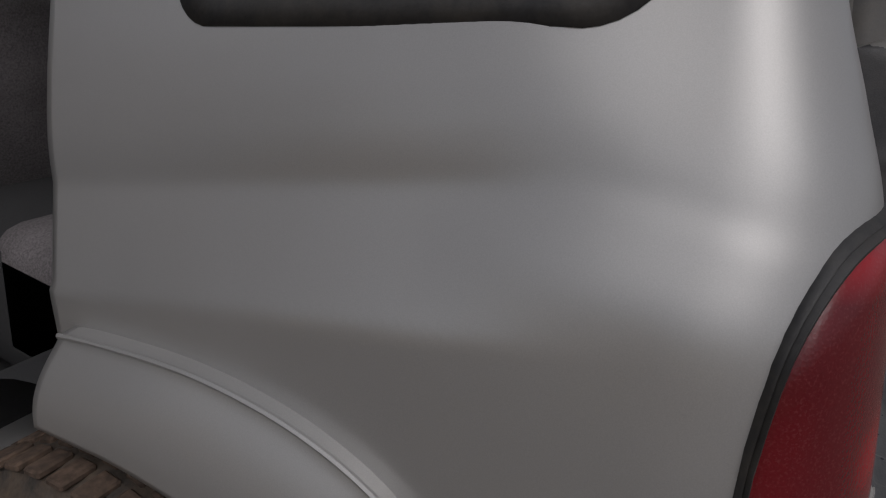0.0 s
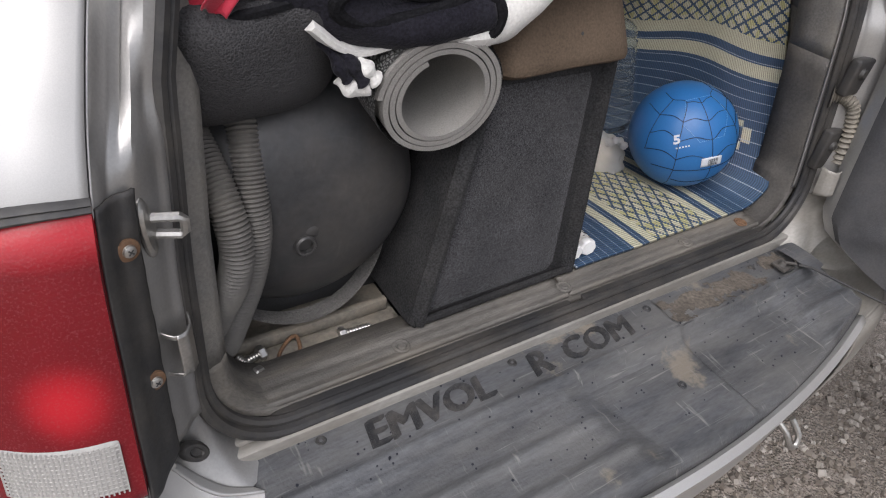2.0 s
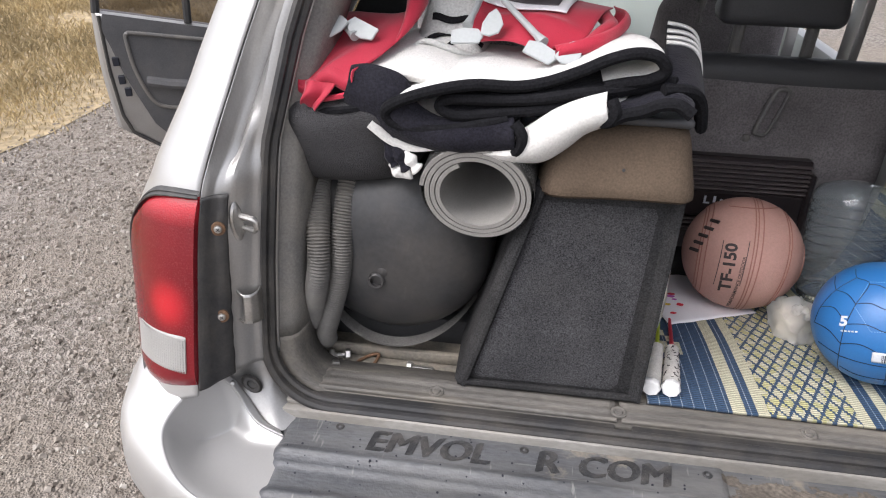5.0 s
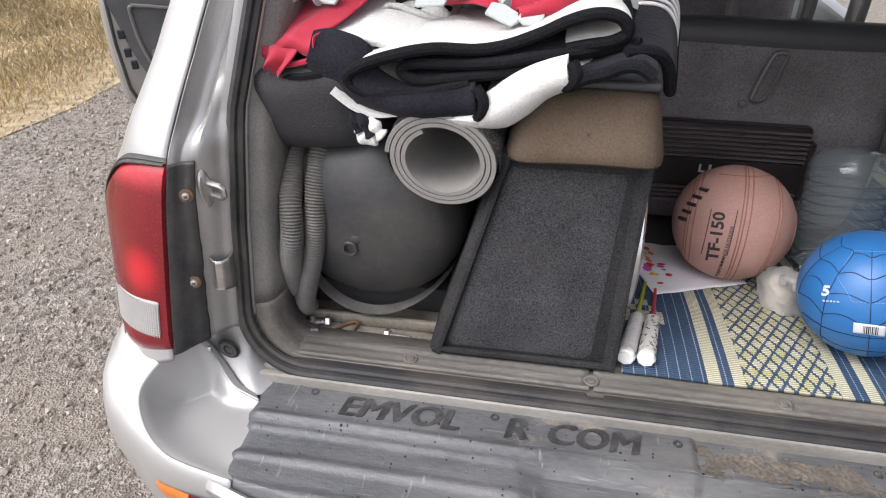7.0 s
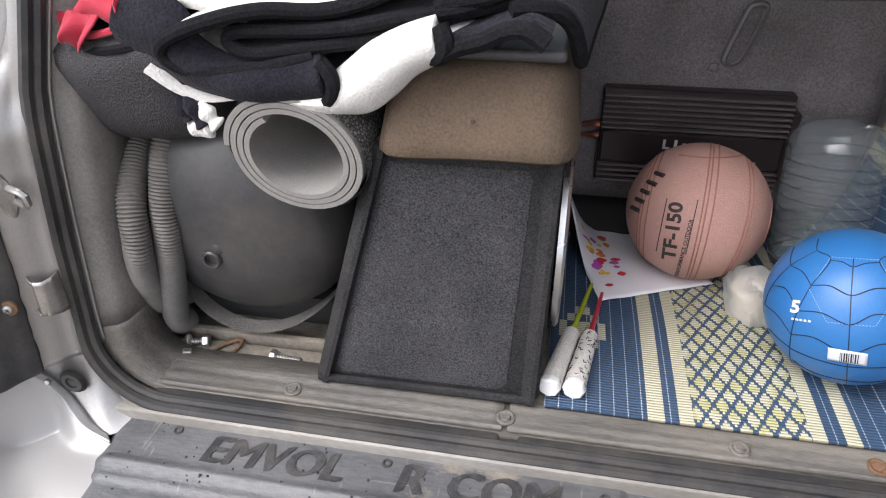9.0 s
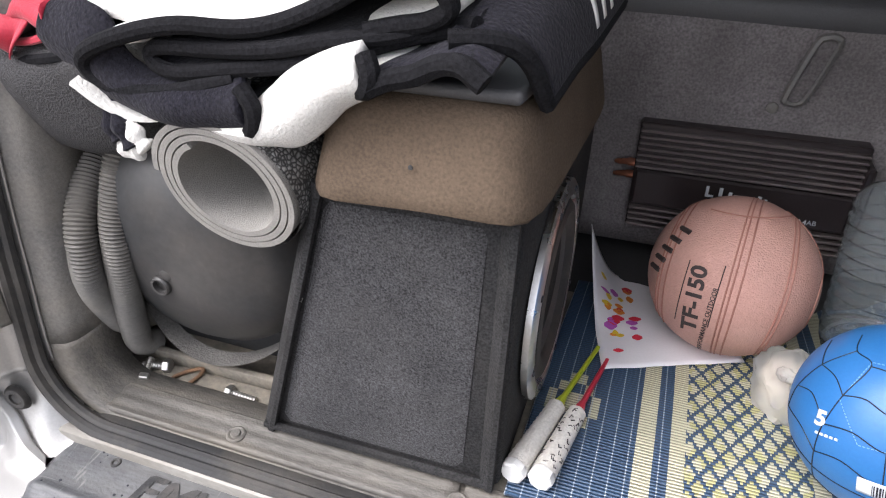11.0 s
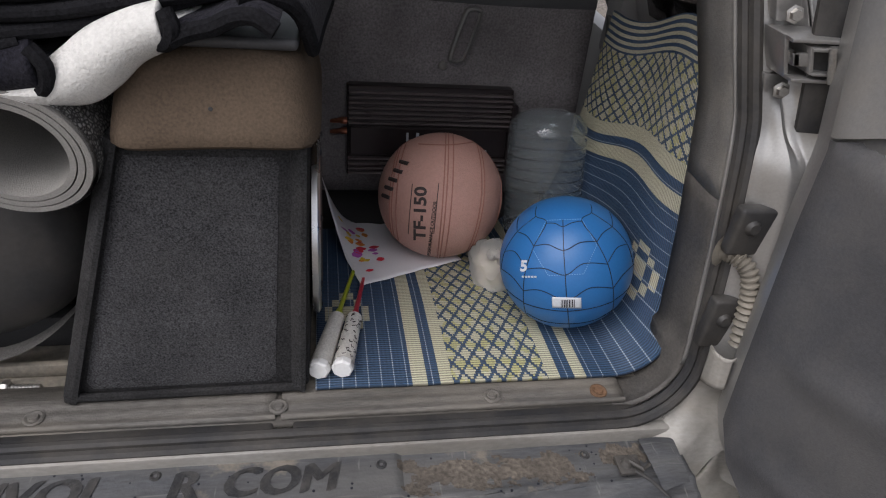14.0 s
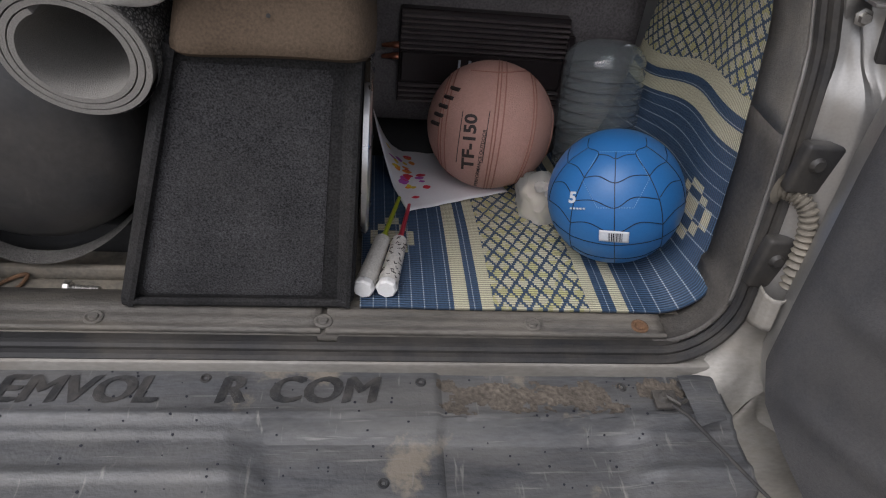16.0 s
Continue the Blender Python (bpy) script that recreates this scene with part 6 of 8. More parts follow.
part("white_layer", bmw, FLEECE, blanket, "white fleece, folded over")
part("binding", tube(edge, 0.0088, 10), BINDING, blanket, "black binding")
W2 = [(-0.034, 1.256), (-0.07, 1.246), (-0.128, 1.237), (-0.188, 1.226), (-0.25, 1.222), (-0.313, 1.219), (-0.329, 1.213), (-0.334, 1.206), (-0.324, 1.199), (-0.298, 1.196), (-0.247, 1.203), (-0.185, 1.212), (-0.125, 1.224), (-0.07, 1.240), (-0.02, 1.252), (0.0, 1.256)]
bm2, edge2 = ribbon(W2, 0.052, 0.34, 0.012, 0.0015, seed=2.0, skew=0.07)
part("dark_layer", bm2, NAVY, blanket, "navy underside")
part("binding", tube(edge2, 0.0085, 10), BINDING, blanket)
cream = [(-0.345, 1.222), (-0.36, 1.216), (-0.385, 1.212), (-0.392, 1.200), (-0.375, 1.190), (-0.33, 1.184)]
bm3, e3 = ribbon(cream, 0.075, 0.40, 0.010, 0.002, seed=3.0)
part("inner_fold", bm3, FLEECE, blanket)
low_blanket = thing("striped_blanket", (-0.22, 0.25, 1.06), "navy and white striped fleece blanket folded under the white one", "blanket")
N1 = [(-0.456, 1.234), (-0.470, 1.226), (-0.479, 1.196), (-0.472, 1.172), (-0.442, 1.162), (-0.40, 1.155), (-0.34, 1.152), (-0.272, 1.152), (-0.235, 1.156), (-0.222, 1.165), (-0.222, 1.178)]
bm4, e4 = ribbon(N1, 0.088, 0.40, 0.018, 0.003, seed=4.0, skew=-0.16)
part("navy_fold", bm4, NAVY, low_blanket, "navy fleece")


def swath(low_line, top_line, front, bulge):
    """The rounded front of a fold, between its lower and its upper line of (x, z); front gives the depth at x."""
    a, b = spline([(x, 0, z) for x, z in low_line], 10), spline([(x, 0, z) for x, z in top_line], 10)

    def pt(u, v):
        k = u * (len(a) - 1)
        i = min(int(k), len(a) - 2)
        p, q = a[i].lerp(a[i + 1], k - i), b[i].lerp(b[i + 1], k - i)
        c = p.lerp(q, v)
        back = bulge * (1 - math.sin(max(0.02, min(0.98, v)) * math.pi)) * 1.6
        return Vector((c.x, front(c.x) + back + 0.003 * noise.noise(Vector((c.x * 22, c.z * 22, 4))), c.z))
    return grid(pt, 50, 12)


navy_front = part("navy_band", swath([(-0.478, 1.200), (-0.470, 1.172), (-0.440, 1.158), (-0.400, 1.149), (-0.340, 1.145), (-0.272, 1.145), (-0.217, 1.152)],
                                     [(-0.468, 1.240), (-0.436, 1.249), (-0.392, 1.240), (-0.380, 1.206), (-0.335, 1.178), (-0.277, 1.184), (-0.222, 1.192)], lambda x: 0.046 - 0.18 * (min(x, -0.30) + 0.30), 0.014), NAVY, low_blanket, "navy fleece band hanging over the front")
solid(navy_front, 0.014, 1)


def shoulder(u, v):
    """White fleece that rises behind the navy band."""
    a = Vector((-0.474 + 0.164 * u, 0.090 - 0.026 * u, 1.237))
    b = Vector((-0.474 + 0.174 * u, 0.30, 1.248))
    p = a.lerp(b, v)
    p.z += 0.015 * math.sin(u * 3.14) + 0.006 * math.sin(v * 3.14) + 0.003 * noise.noise(p * 20)
    return p


sh = part("white_shoulder", grid(shoulder, 16, 20), FLEECE, low_blanket, "white fleece above the navy band")
solid(sh, 0.016, -1)
part("binding", tube(spline([(-0.222, 0.046, 1.147), (-0.212, 0.042, 1.158), (-0.210, 0.042, 1.178), (-0.222, 0.046, 1.194)], 6), 0.0088, 8), BINDING, low_blanket)
N2 = [(-0.44, 1.172), (-0.41, 1.150), (-0.375, 1.139), (-0.332, 1.142), (-0.272, 1.148), (-0.211, 1.147), (-0.178, 1.151), (-0.150, 1.168), (-0.124, 1.194), (-0.088, 1.214), (-0.06, 1.218)]
bm5, e5 = ribbon(N2, 0.054, 0.40, 0.022, 0.003, seed=5.0)
part("white_fold", bm5, FLEECE, low_blanket, "white fleece")
white_front = part("white_swell", swath([(-0.262, 1.141), (-0.225, 1.139), (-0.204, 1.138), (-0.178, 1.141), (-0.155, 1.158), (-0.128, 1.186), (-0.096, 1.204)],
                                       [(-0.262, 1.150), (-0.232, 1.153), (-0.213, 1.164), (-0.186, 1.188), (-0.160, 1.208), (-0.120, 1.226), (-0.094, 1.233)], lambda x: 0.050 + 0.10 * max(0.0, -0.225 - x), 0.012), FLEECE, low_blanket, "white fleece swelling out over the cushion")
solid(white_front, 0.014, 1)
part("binding", tube(spline([(-0.098, 0.052, 1.202), (-0.088, 0.044, 1.208), (-0.083, 0.043, 1.222), (-0.090, 0.050, 1.236)], 6), 0.0095, 8), BINDING, low_blanket)
N3 = [(-0.088, 1.206), (-0.07, 1.212), (-0.045, 1.218), (-0.02, 1.232), (0.0, 1.236), (0.02, 1.226)]
bm6, e6 = ribbon(N3, 0.043, 0.36, 0.022, 0.003, seed=6.0)
part("navy_end", bm6, NAVY, low_blanket)
part("binding", tube(e6, 0.010, 8), BINDING, low_blanket)


def flap(u, v):
    """The dark corner that hangs over the cushion."""
    a = Vector((-0.02, 0.065, 1.250)).lerp(Vector((0.02, 0.34, 1.285)), v)
    b = Vector((0.055, 0.115, 1.182)).lerp(Vector((0.085, 0.36, 1.205)), v)
    p = a.lerp(b, u)
    p.z += 0.022 * math.sin(u * 3.14) + 0.004 * noise.noise(p * 14)
    p.x += 0.014 * math.sin(u * 3.14)
    return p


f_ = part("hanging_corner", grid(flap, 20, 20), NAVY, low_blanket, "navy corner hanging down")
solid(f_, 0.014, 0)
part("binding", tube([flap(k / 14, 0) for k in range(15)] + [flap(1, k / 10) for k in range(1, 11)], 0.009, 8), BINDING, low_blanket)
for q in (0.56, 0.66, 0.76, 0.88):
    s_ = part("white_stripe", grid(lambda u, v: flap(-0.05 + 1.0 * u, q + 0.035 * v) + Vector((0.004, -0.002, 0.009)), 16, 2), STRIPE, low_blanket)
    solid(s_, 0.004, 0)
TAIL = [((-0.425, 0.080, 1.160), (-0.412, 0.062, 1.140), (-0.404, 0.052, 1.122), (-0.398, 0.050, 1.112)), ((-0.412, 0.074, 1.156), (-0.398, 0.058, 1.136), (-0.388, 0.050, 1.120), (-0.380, 0.048, 1.106)),
        ((-0.404, 0.060, 1.112), (-0.398, 0.052, 1.104), (-0.386, 0.049, 1.099), (-0.374, 0.049, 1.103)), ((-0.386, 0.058, 1.130), (-0.376, 0.052, 1.122), (-0.368, 0.050, 1.112), (-0.362, 0.050, 1.106))]
for k, line_ in enumerate(TAIL):
    part("tassel", tube(spline(line_, 5), 0.0085, 10, radii=[0.0095 + 0.0022 * math.sin(j * 0.9 + k) - (0.003 if j in (0, 15) else 0) for j in range(16)], flat=0.8), NAVY if k in (0, 1) else FLEECE, low_blanket, "navy and white fringe" if k == 0 else "")
# grey towel behind
towel = thing("grey_towel", (-0.33, 0.38, 1.22), "light grey terry towel with black stripes, rolled behind the blanket", "towel")
TERRY = mat("grey_terry", (0.50, 0.50, 0.48), 0.95, 0, 0.06, 10, 260, 0.15, 0.8, 260)


def towel_pt(u, v):
    """A heaped towel: low folds in front, a rounded heap behind."""
    x = -0.408 + 0.125 * u + 0.012 * v
    y = 0.185 + 0.27 * v
    rise = max(0.0, min(1.0, (v - 0.12) / 0.42))
    rise = rise * rise * (3 - 2 * rise)
    side = 1 - abs(2 * u - 1) ** 4
    z = 1.248 + side * (0.016 + 0.088 * rise) + 0.010 * side * math.sin(v * 40 + u * 5) * max(0.0, 1 - v / 0.35)
    return Vector((x, y, z + 0.003 * noise.noise(Vector((x * 30, y * 30, 1)))))


tw = part("towel_cloth", grid(towel_pt, 30, 60), TERRY, towel, smooth=60)
solid(tw, 0.008, -1)
for q in (0.05, 0.12, 0.25):
    wavy = part("stripe", grid(lambda u, v: towel_pt(0.24 + 0.72 * u, q + 0.024 * v + 0.05 * u * u - 0.02 * math.sin(u * 5 + q * 20)) + Vector((0, -0.002, 0.003)), 24, 3), BINDING, towel, "black woven stripe", smooth=60)
    solid(wavy, 0.003, 0)

# ---- car-window flags ----
CLIP_FLAT = [(-0.022, -0.028), (-0.023, -0.008), (-0.006, -0.001), (0.018, -0.002), (0.027, -0.013), (0.021, -0.025)]
CLIP_BLADE = [(0.022, -0.012), (0.024, 0.006), (0.032, 0.022), (0.043, 0.031), (0.051, 0.020), (0.056, 0.006), (0.050, -0.009), (0.036, -0.015)]


def plate(outline, base, ex, ey, out, th):
    bm = bmesh.new()
    n = ex.cross(ey)
    low_ = [bm.verts.new(base + ex * a + ey * b + n * out) for a, b in outline]
    f = bm.faces.new(low_)
    top_ = bmesh.ops.extrude_face_region(bm, geom=[f])
    bmesh.ops.translate(bm, verts=[g for g in top_["geom"] if isinstance(g, bmesh.types.BMVert)], vec=n * th)
    bmesh.ops.recalc_face_normals(bm, faces=bm.faces)
    bmesh.ops.bevel(bm, geom=[e for e in bm.edges if e.calc_face_angle(0) > 1.2], offset=0.001, segments=2, affect='EDGES')
    return bm


def flag_clip(parent, a, b, turn=0.0):
    """A grey plastic pole, a collar and the two plates of its window clip."""
    a, b = Vector(a), Vector(b)
    d = (b - a).normalized()
    part("pole", tube([a, b - d * 0.02, b], 0.005, 10, radii=[0.0048, 0.0056, 0.0085]), GREYPLASTIC, parent, "grey plastic pole")
    c, s_ = math.cos(turn), math.sin(turn)
    ex0, ey0 = Vector((1, 0, 0)), Vector((0, 0.62, 0.78))
    ex, ey = ex0 * c + ey0 * s_, ey0 * c - ex0 * s_
    clip = part("clip", plate(CLIP_FLAT, b + d * 0.004, ex, ey, -0.002, 0.005), GREYPLASTIC, parent, "grey plastic window clip")
    part("clip_blade", plate(CLIP_BLADE, b + d * 0.004, ex, ey, 0.003, 0.004), GREYPLASTIC, clip)


def cloth(fn, nu, nv, material, name, parent, label="", th=0.002):
    o = part(name, grid(fn, nu, nv), material, parent, label, smooth=60)
    solid(o, th, 0)
    return o


fl1 = thing("car_window_flag", (-0.48, 0.2, 1.16), "crumpled red car-window flag on a grey plastic pole", "flag", "car flags")


def red1(u, v):
    w = min(v / 0.90, 1.0)
    c = min(u / 0.86, 1.0)
    a = Vector((-0.535, 0.255, 1.290)).lerp(Vector((-0.398, 0.245, 1.300)), c)
    m = Vector((-0.543, 0.160, 1.268)).lerp(Vector((-0.412, 0.150, 1.280)), c)
    b = Vector((-0.553, 0.088, 1.232)).lerp(Vector((-0.466, 0.078, 1.247)), c)
    p = a * ((1 - w) * (1 - 2 * w)) + m * (4 * w * (1 - w)) + b * (w * (2 * w - 1))
    p.z += 0.006 * math.sin(u * 9 + v * 4) * (0.3 + v) + 0.003 * noise.noise(Vector((u * 4, v * 4, 2)))
    # its right end stands up in an open roll, its lower end turns under
    if u > 0.86:
        t, r = (u - 0.86) / 0.14 * 4.2, 0.017 * max(0.0, 1 - v / 0.5) + 0.001
        p += Vector((r * math.sin(t), 0, r * (1 - math.cos(t))))
    if v > 0.90:
        t, r = (v - 0.90) / 0.10 * 3.8, 0.012
        p += Vector((0, -r * math.sin(t), -r * (1 - math.cos(t))))
    return p


cloth(red1, 50, 60, REDCLOTH, "flag_cloth", fl1, "bright red cloth")


def red1b(u, v):
    a = Vector((-0.540, 0.078, 1.226)).lerp(Vector((-0.488, 0.076, 1.236)), u)
    b = Vector((-0.542, 0.064, 1.196)).lerp(Vector((-0.520, 0.060, 1.186)), u)
    p = a.lerp(b, v)
    return p + Vector((0.003 * math.sin(v * 5), -0.010 * math.sin(v * 3.1) - 0.006 * math.sin(u * 5 + v * 2), 0.003 * math.sin(u * 9)))


cloth(red1b, 16, 12, REDCLOTH, "flag_fold", fl1)
flag_clip(fl1, (-0.560, 0.215, 1.318), (-0.474, 0.130, 1.284), math.pi - 0.5)
fl2 = thing("car_window_flag", (-0.22, 0.22, 1.25), "red car-window flag with a white printed panel, on grey plastic poles", "flag", "car flags")


def red2(u, v):
    a = Vector((-0.327, 0.40, 1.342)).lerp(Vector((-0.080, 0.29, 1.312)), u)
    b = Vector((-0.308, 0.22, 1.272)).lerp(Vector((-0.140, 0.135, 1.278)), u)
    p = a.lerp(b, v)
    p.z += 0.012 * math.sin(v * 3.1) + 0.006 * math.sin(u * 7 + v * 5) * (0.3 + v) + 0.012 * math.exp(-((v - 0.72) / 0.08) ** 2) * math.sin(u * 3.1)
    p.y -= 0.03 * math.sin(u * 3.1) * v
    return p


cloth(red2, 30, 30, REDCLOTH, "flag_cloth", fl2, "red cloth, rolled at its end")
ROLL = spline([(-0.172, 0.122, 1.282), (-0.130, 0.140, 1.292), (-0.096, 0.185, 1.300), (-0.084, 0.235, 1.306), (-0.092, 0.285, 1.308)], 8)


def curl(u, v):
    """The flag's rolled end, an open spiral."""
    k = v * (len(ROLL) - 1)
    i = min(int(k), len(ROLL) - 2)
    p = ROLL[i].lerp(ROLL[i + 1], k - i)
    d = (ROLL[i + 1] - ROLL[i]).normalized()
    side = Vector((d.y, -d.x, 0)).normalized()
    a = 0.6 + 6.6 * u
    r = (0.005 + 0.013 * u) * (0.75 + 0.35 * math.sin(v * 2.6)) + 0.0022 * math.sin(v * 13 + u * 5)
    return p + side * (r * 1.35 * math.cos(a)) + Vector((0, 0, r * math.sin(a) - 0.003))


cloth(curl, 30, 36, REDCLOTH, "flag_roll", fl2)
cloth(lambda u, v: red2(0.02 + 0.76 * u, 0.0 + 0.56 * v) + Vector((0, -0.003, 0.006)), 24, 20, WHITECLOTH, "printed_panel", fl2, "white panel with a dark printed badge")
cloth(lambda u, v: red2(0.10 + 0.60 * u, 0.06 + 0.40 * v) + Vector((0, -0.004, 0.0085)), 24, 20, CHARCOAL, "badge", fl2, "dark printed badge", 0.001)


def on_flag(a, b, c):
    return red2(0.40 + a, 0.26 - b) + Vector((0, -0.005, 0.0100 + c))


for a0, w, b0, h in ((-0.22, 0.035, 0.02, 0.09), (-0.16, 0.06, 0.07, 0.02), (-0.08, 0.035, 0.02, 0.10), (-0.02, 0.07, 0.02, 0.025), (0.06, 0.035, 0.03, 0.09), (0.11, 0.05, 0.08, 0.025)):
    cloth(lambda u, v: on_flag(a0 + w * u, b0 - 0.03 + h * v, 0.0008), 4, 4, WHITEPRINT, "print_bar", fl2, "", 0.0006)
cloth(lambda u, v: on_flag(-0.12 + 0.20 * u, 0.11 + 0.06 * v, 0.0008), 6, 4, REDCLOTH, "print_bar", fl2, "", 0.0006)
part("print_text", text_bm("4x4", 0.11, 0.0002, bend=lambda a, b, c: on_flag(a * 1.2 - 0.02, b * 1.0 - 0.10, 0.0008 + c)), WHITEPRINT, fl2)
flag_clip(fl2, (-0.284, 0.30, 1.352), (-0.308, 0.175, 1.298))
flag_clip(fl2, (-0.257, 0.22, 1.330), (-0.190, 0.130, 1.290), -0.5)

# ---- woven mat ----
def mat_xz(s):
    """Across the mat: flat on the floor, then up the side trim."""
    if s < 0.462:
        return 0.052 + s, FLOOR + 0.0052
    t = s - 0.462
    R = 0.080
    a = min(t / R, radians(66))
    x, z = 0.514 + R * math.sin(a), FLOOR + 0.0052 + R * (1 - math.cos(a))
    rest = t - R * radians(66)
    if rest > 0:
        x, z = x + 0.022 * (1 - math.exp(-rest / 0.06)) + 0.085 * rest, z + rest * 0.98
    return x, z


def mat_pt(s, y):
    # the rise is skewed: the front climbs higher than the back
    s += (0.062 - 0.115 * y) * max(0.0, min(1.0, (s - 0.46) / 0.12))
    x, z = mat_xz(s)
    k = max(0.0, min(1.0, (s - 0.38) / 0.25))
    y2 = y + 0.46 * max(0.0, s - 0.545) * (1 - y / 0.62)
    z += 0.0015 * noise.noise(Vector((s * 9, y * 9, 0))) + k * 0.010 * math.sin(y * 14 + s * 5) * min(1, max(0, s - 0.55) * 5)
    return Vector((x + k * 0.006 * math.sin(y * 17 + 2), y2, max(z, FLOOR + 0.004) + (floor_z(y2) - FLOOR) * (1 - 0.6 * k)))


def woven_mat():
    NS, NY = 190, 110
    bm = bmesh.new()
    uv = bm.loops.layers.uv.new("weave")
    V = [[bm.verts.new(mat_pt(0.965 * i / NS, 0.026 + 0.60 * j / NY)) for j in range(NY + 1)] for i in range(NS + 1)]
    for i in range(NS):
        for j in range(NY):
            f = bm.faces.new((V[i][j], V[i + 1][j], V[i + 1][j + 1], V[i][j + 1]))
            for lp, (a, b) in zip(f.loops, ((i, j), (i + 1, j), (i + 1, j + 1), (i, j + 1))):
                lp[uv].uv = (0.965 * a / NS, 0.60 * b / NY)
    return bm


def woven_material():
    """Blue and cream plastic straw: stripes across s, lozenges in the wide bands, cross-straw relief."""
    m = bpy.data.materials.new("woven_straw")
    m.use_nodes = True
    n, l = m.node_tree.nodes, m.node_tree.links
    b = n["Principled BSDF"]
    uvn = n.new("ShaderNodeUVMap"); uvn.uv_map = "weave"
    sep = n.new("ShaderNodeSeparateXYZ")
    l.new(uvn.outputs[0], sep.inputs[0])

    def math_(op, a, c=None, d=None):
        k = n.new("ShaderNodeMath")
        k.operation = op
        for i, val in enumerate((a, c, d)):
            if val is None:
                continue
            if isinstance(val, (int, float)):
                k.inputs[i].default_value = val
            else:
                l.new(val, k.inputs[i])
        return k.outputs[0]

    s, y = sep.outputs[0], sep.outputs[1]
    # 0 blue, 0.5 lozenge band, 1 cream
    ramp = n.new("ShaderNodeValToRGB")
    ramp.color_ramp.interpolation = 'CONSTANT'
    stops = [(0.0, 0), (0.143, 1), (0.165, 0), (0.185, 1), (0.207, 0.5), (0.356, 1), (0.376, 0), (0.402, 1), (0.421, 0), (0.690, 1), (0.715, 0), (0.738, 1), (0.762, 0.5), (0.900, 0.75)]
    els = ramp.color_ramp.elements
    while len(els) > 1:
        els.remove(els[-1])
    for i, (p, v) in enumerate(stops):
        e = els[0] if i == 0 else els.new(p)
        e.position = p
        e.color = (v, v, v, 1)
    l.new(s, ramp.inputs["Fac"])
    kind = ramp.outputs[0]
    # lozenges
    P, Q = 0.0250, 0.042
    qs_ = math_('MULTIPLY', math_('ADD', math_('FLOOR', math_('DIVIDE', s, 0.0016)), 0.5), 0.0016)
    qy_ = math_('MULTIPLY', math_('ADD', math_('FLOOR', math_('DIVIDE', y, 0.0052)), 0.5), 0.0052)
    a1 = math_('ADD', math_('DIVIDE', qs_, P), math_('DIVIDE', qy_, Q))
    a2 = math_('SUBTRACT', math_('DIVIDE', qs_, P), math_('DIVIDE', qy_, Q))
    def line(a):
        return math_('LESS_THAN', math_('ABSOLUTE', math_('SUBTRACT', math_('FRACT', a), 0.5)), 0.115)
    lines = math_('MAXIMUM', line(a1), line(a2))
    loz = math_('SUBTRACT', 1.0, lines)
    is_loz = math_('MULTIPLY', math_('GREATER_THAN', kind, 0.4), math_('LESS_THAN', kind, 0.6))
    is_cream = math_('GREATER_THAN', kind, 0.9)
    is_bars = math_('MULTIPLY', math_('GREATER_THAN', kind, 0.6), math_('LESS_THAN', kind, 0.9))
    bars = math_('GREATER_THAN', math_('FRACT', math_('DIVIDE', s, 0.0125)), 0.5)
    # stepped cream blocks inside the blue field
    def block(sc, yc):
        ds = math_('ABSOLUTE', math_('SUBTRACT', s, sc))
        dy = math_('ABSOLUTE', math_('SUBTRACT', y, yc))
        qs = math_('FLOOR', math_('DIVIDE', ds, 0.0125))
        qy = math_('FLOOR', math_('DIVIDE', dy, 0.022))
        near = math_('LESS_THAN', math_('ADD', qs, qy), 3.5)
        chk = math_('LESS_THAN', math_('ABSOLUTE', math_('SUBTRACT', math_('MODULO', math_('ADD', qs, qy), 2.0), 0.0)), 0.5)
        return math_('MULTIPLY', near, chk)
    blocks = math_('MAXIMUM', block(0.052, 0.18), block(0.575, 0.13))
    cream = math_('MAXIMUM', math_('MAXIMUM', is_cream, math_('MULTIPLY', is_bars, bars)), math_('MAXIMUM', math_('MULTIPLY', is_loz, loz), math_('MULTIPLY', math_('LESS_THAN', kind, 0.1), blocks)))
    # pale warp threads in the blue
    thread = math_('MULTIPLY', math_('LESS_THAN', math_('FRACT', math_('DIVIDE', s, 0.0195)), 0.075), math_('LESS_THAN', kind, 0.1))
    noise_ = n.new("ShaderNodeTexNoise"); noise_.inputs["Scale"].default_value = 40
    l.new(uvn.outputs[0], noise_.inputs["Vector"])
    straw = math_('FRACT', math_('DIVIDE', y, 0.0052))
    relief = math_('ABSOLUTE', math_('SUBTRACT', straw, 0.5))
    warp = math_('ABSOLUTE', math_('SUBTRACT', math_('FRACT', math_('DIVIDE', s, 0.0065)), 0.5))
    mix1 = n.new("ShaderNodeMix"); mix1.data_type = 'RGBA'
    mix1.inputs["A"].default_value = (0.034, 0.075, 0.145, 1)
    l.new(cream, mix1.inputs["Factor"])
    yel = n.new("ShaderNodeMix"); yel.data_type = 'RGBA'
    yel.inputs["A"].default_value = (0.58, 0.55, 0.40, 1); yel.inputs["B"].default_value = (0.52, 0.49, 0.24, 1)
    l.new(math_('MULTIPLY', is_loz, math_('GREATER_THAN', noise_.outputs["Fac"], 0.52)), yel.inputs["Factor"])
    l.new(yel.outputs["Result"], mix1.inputs["B"])
    mix2 = n.new("ShaderNodeMix"); mix2.data_type = 'RGBA'
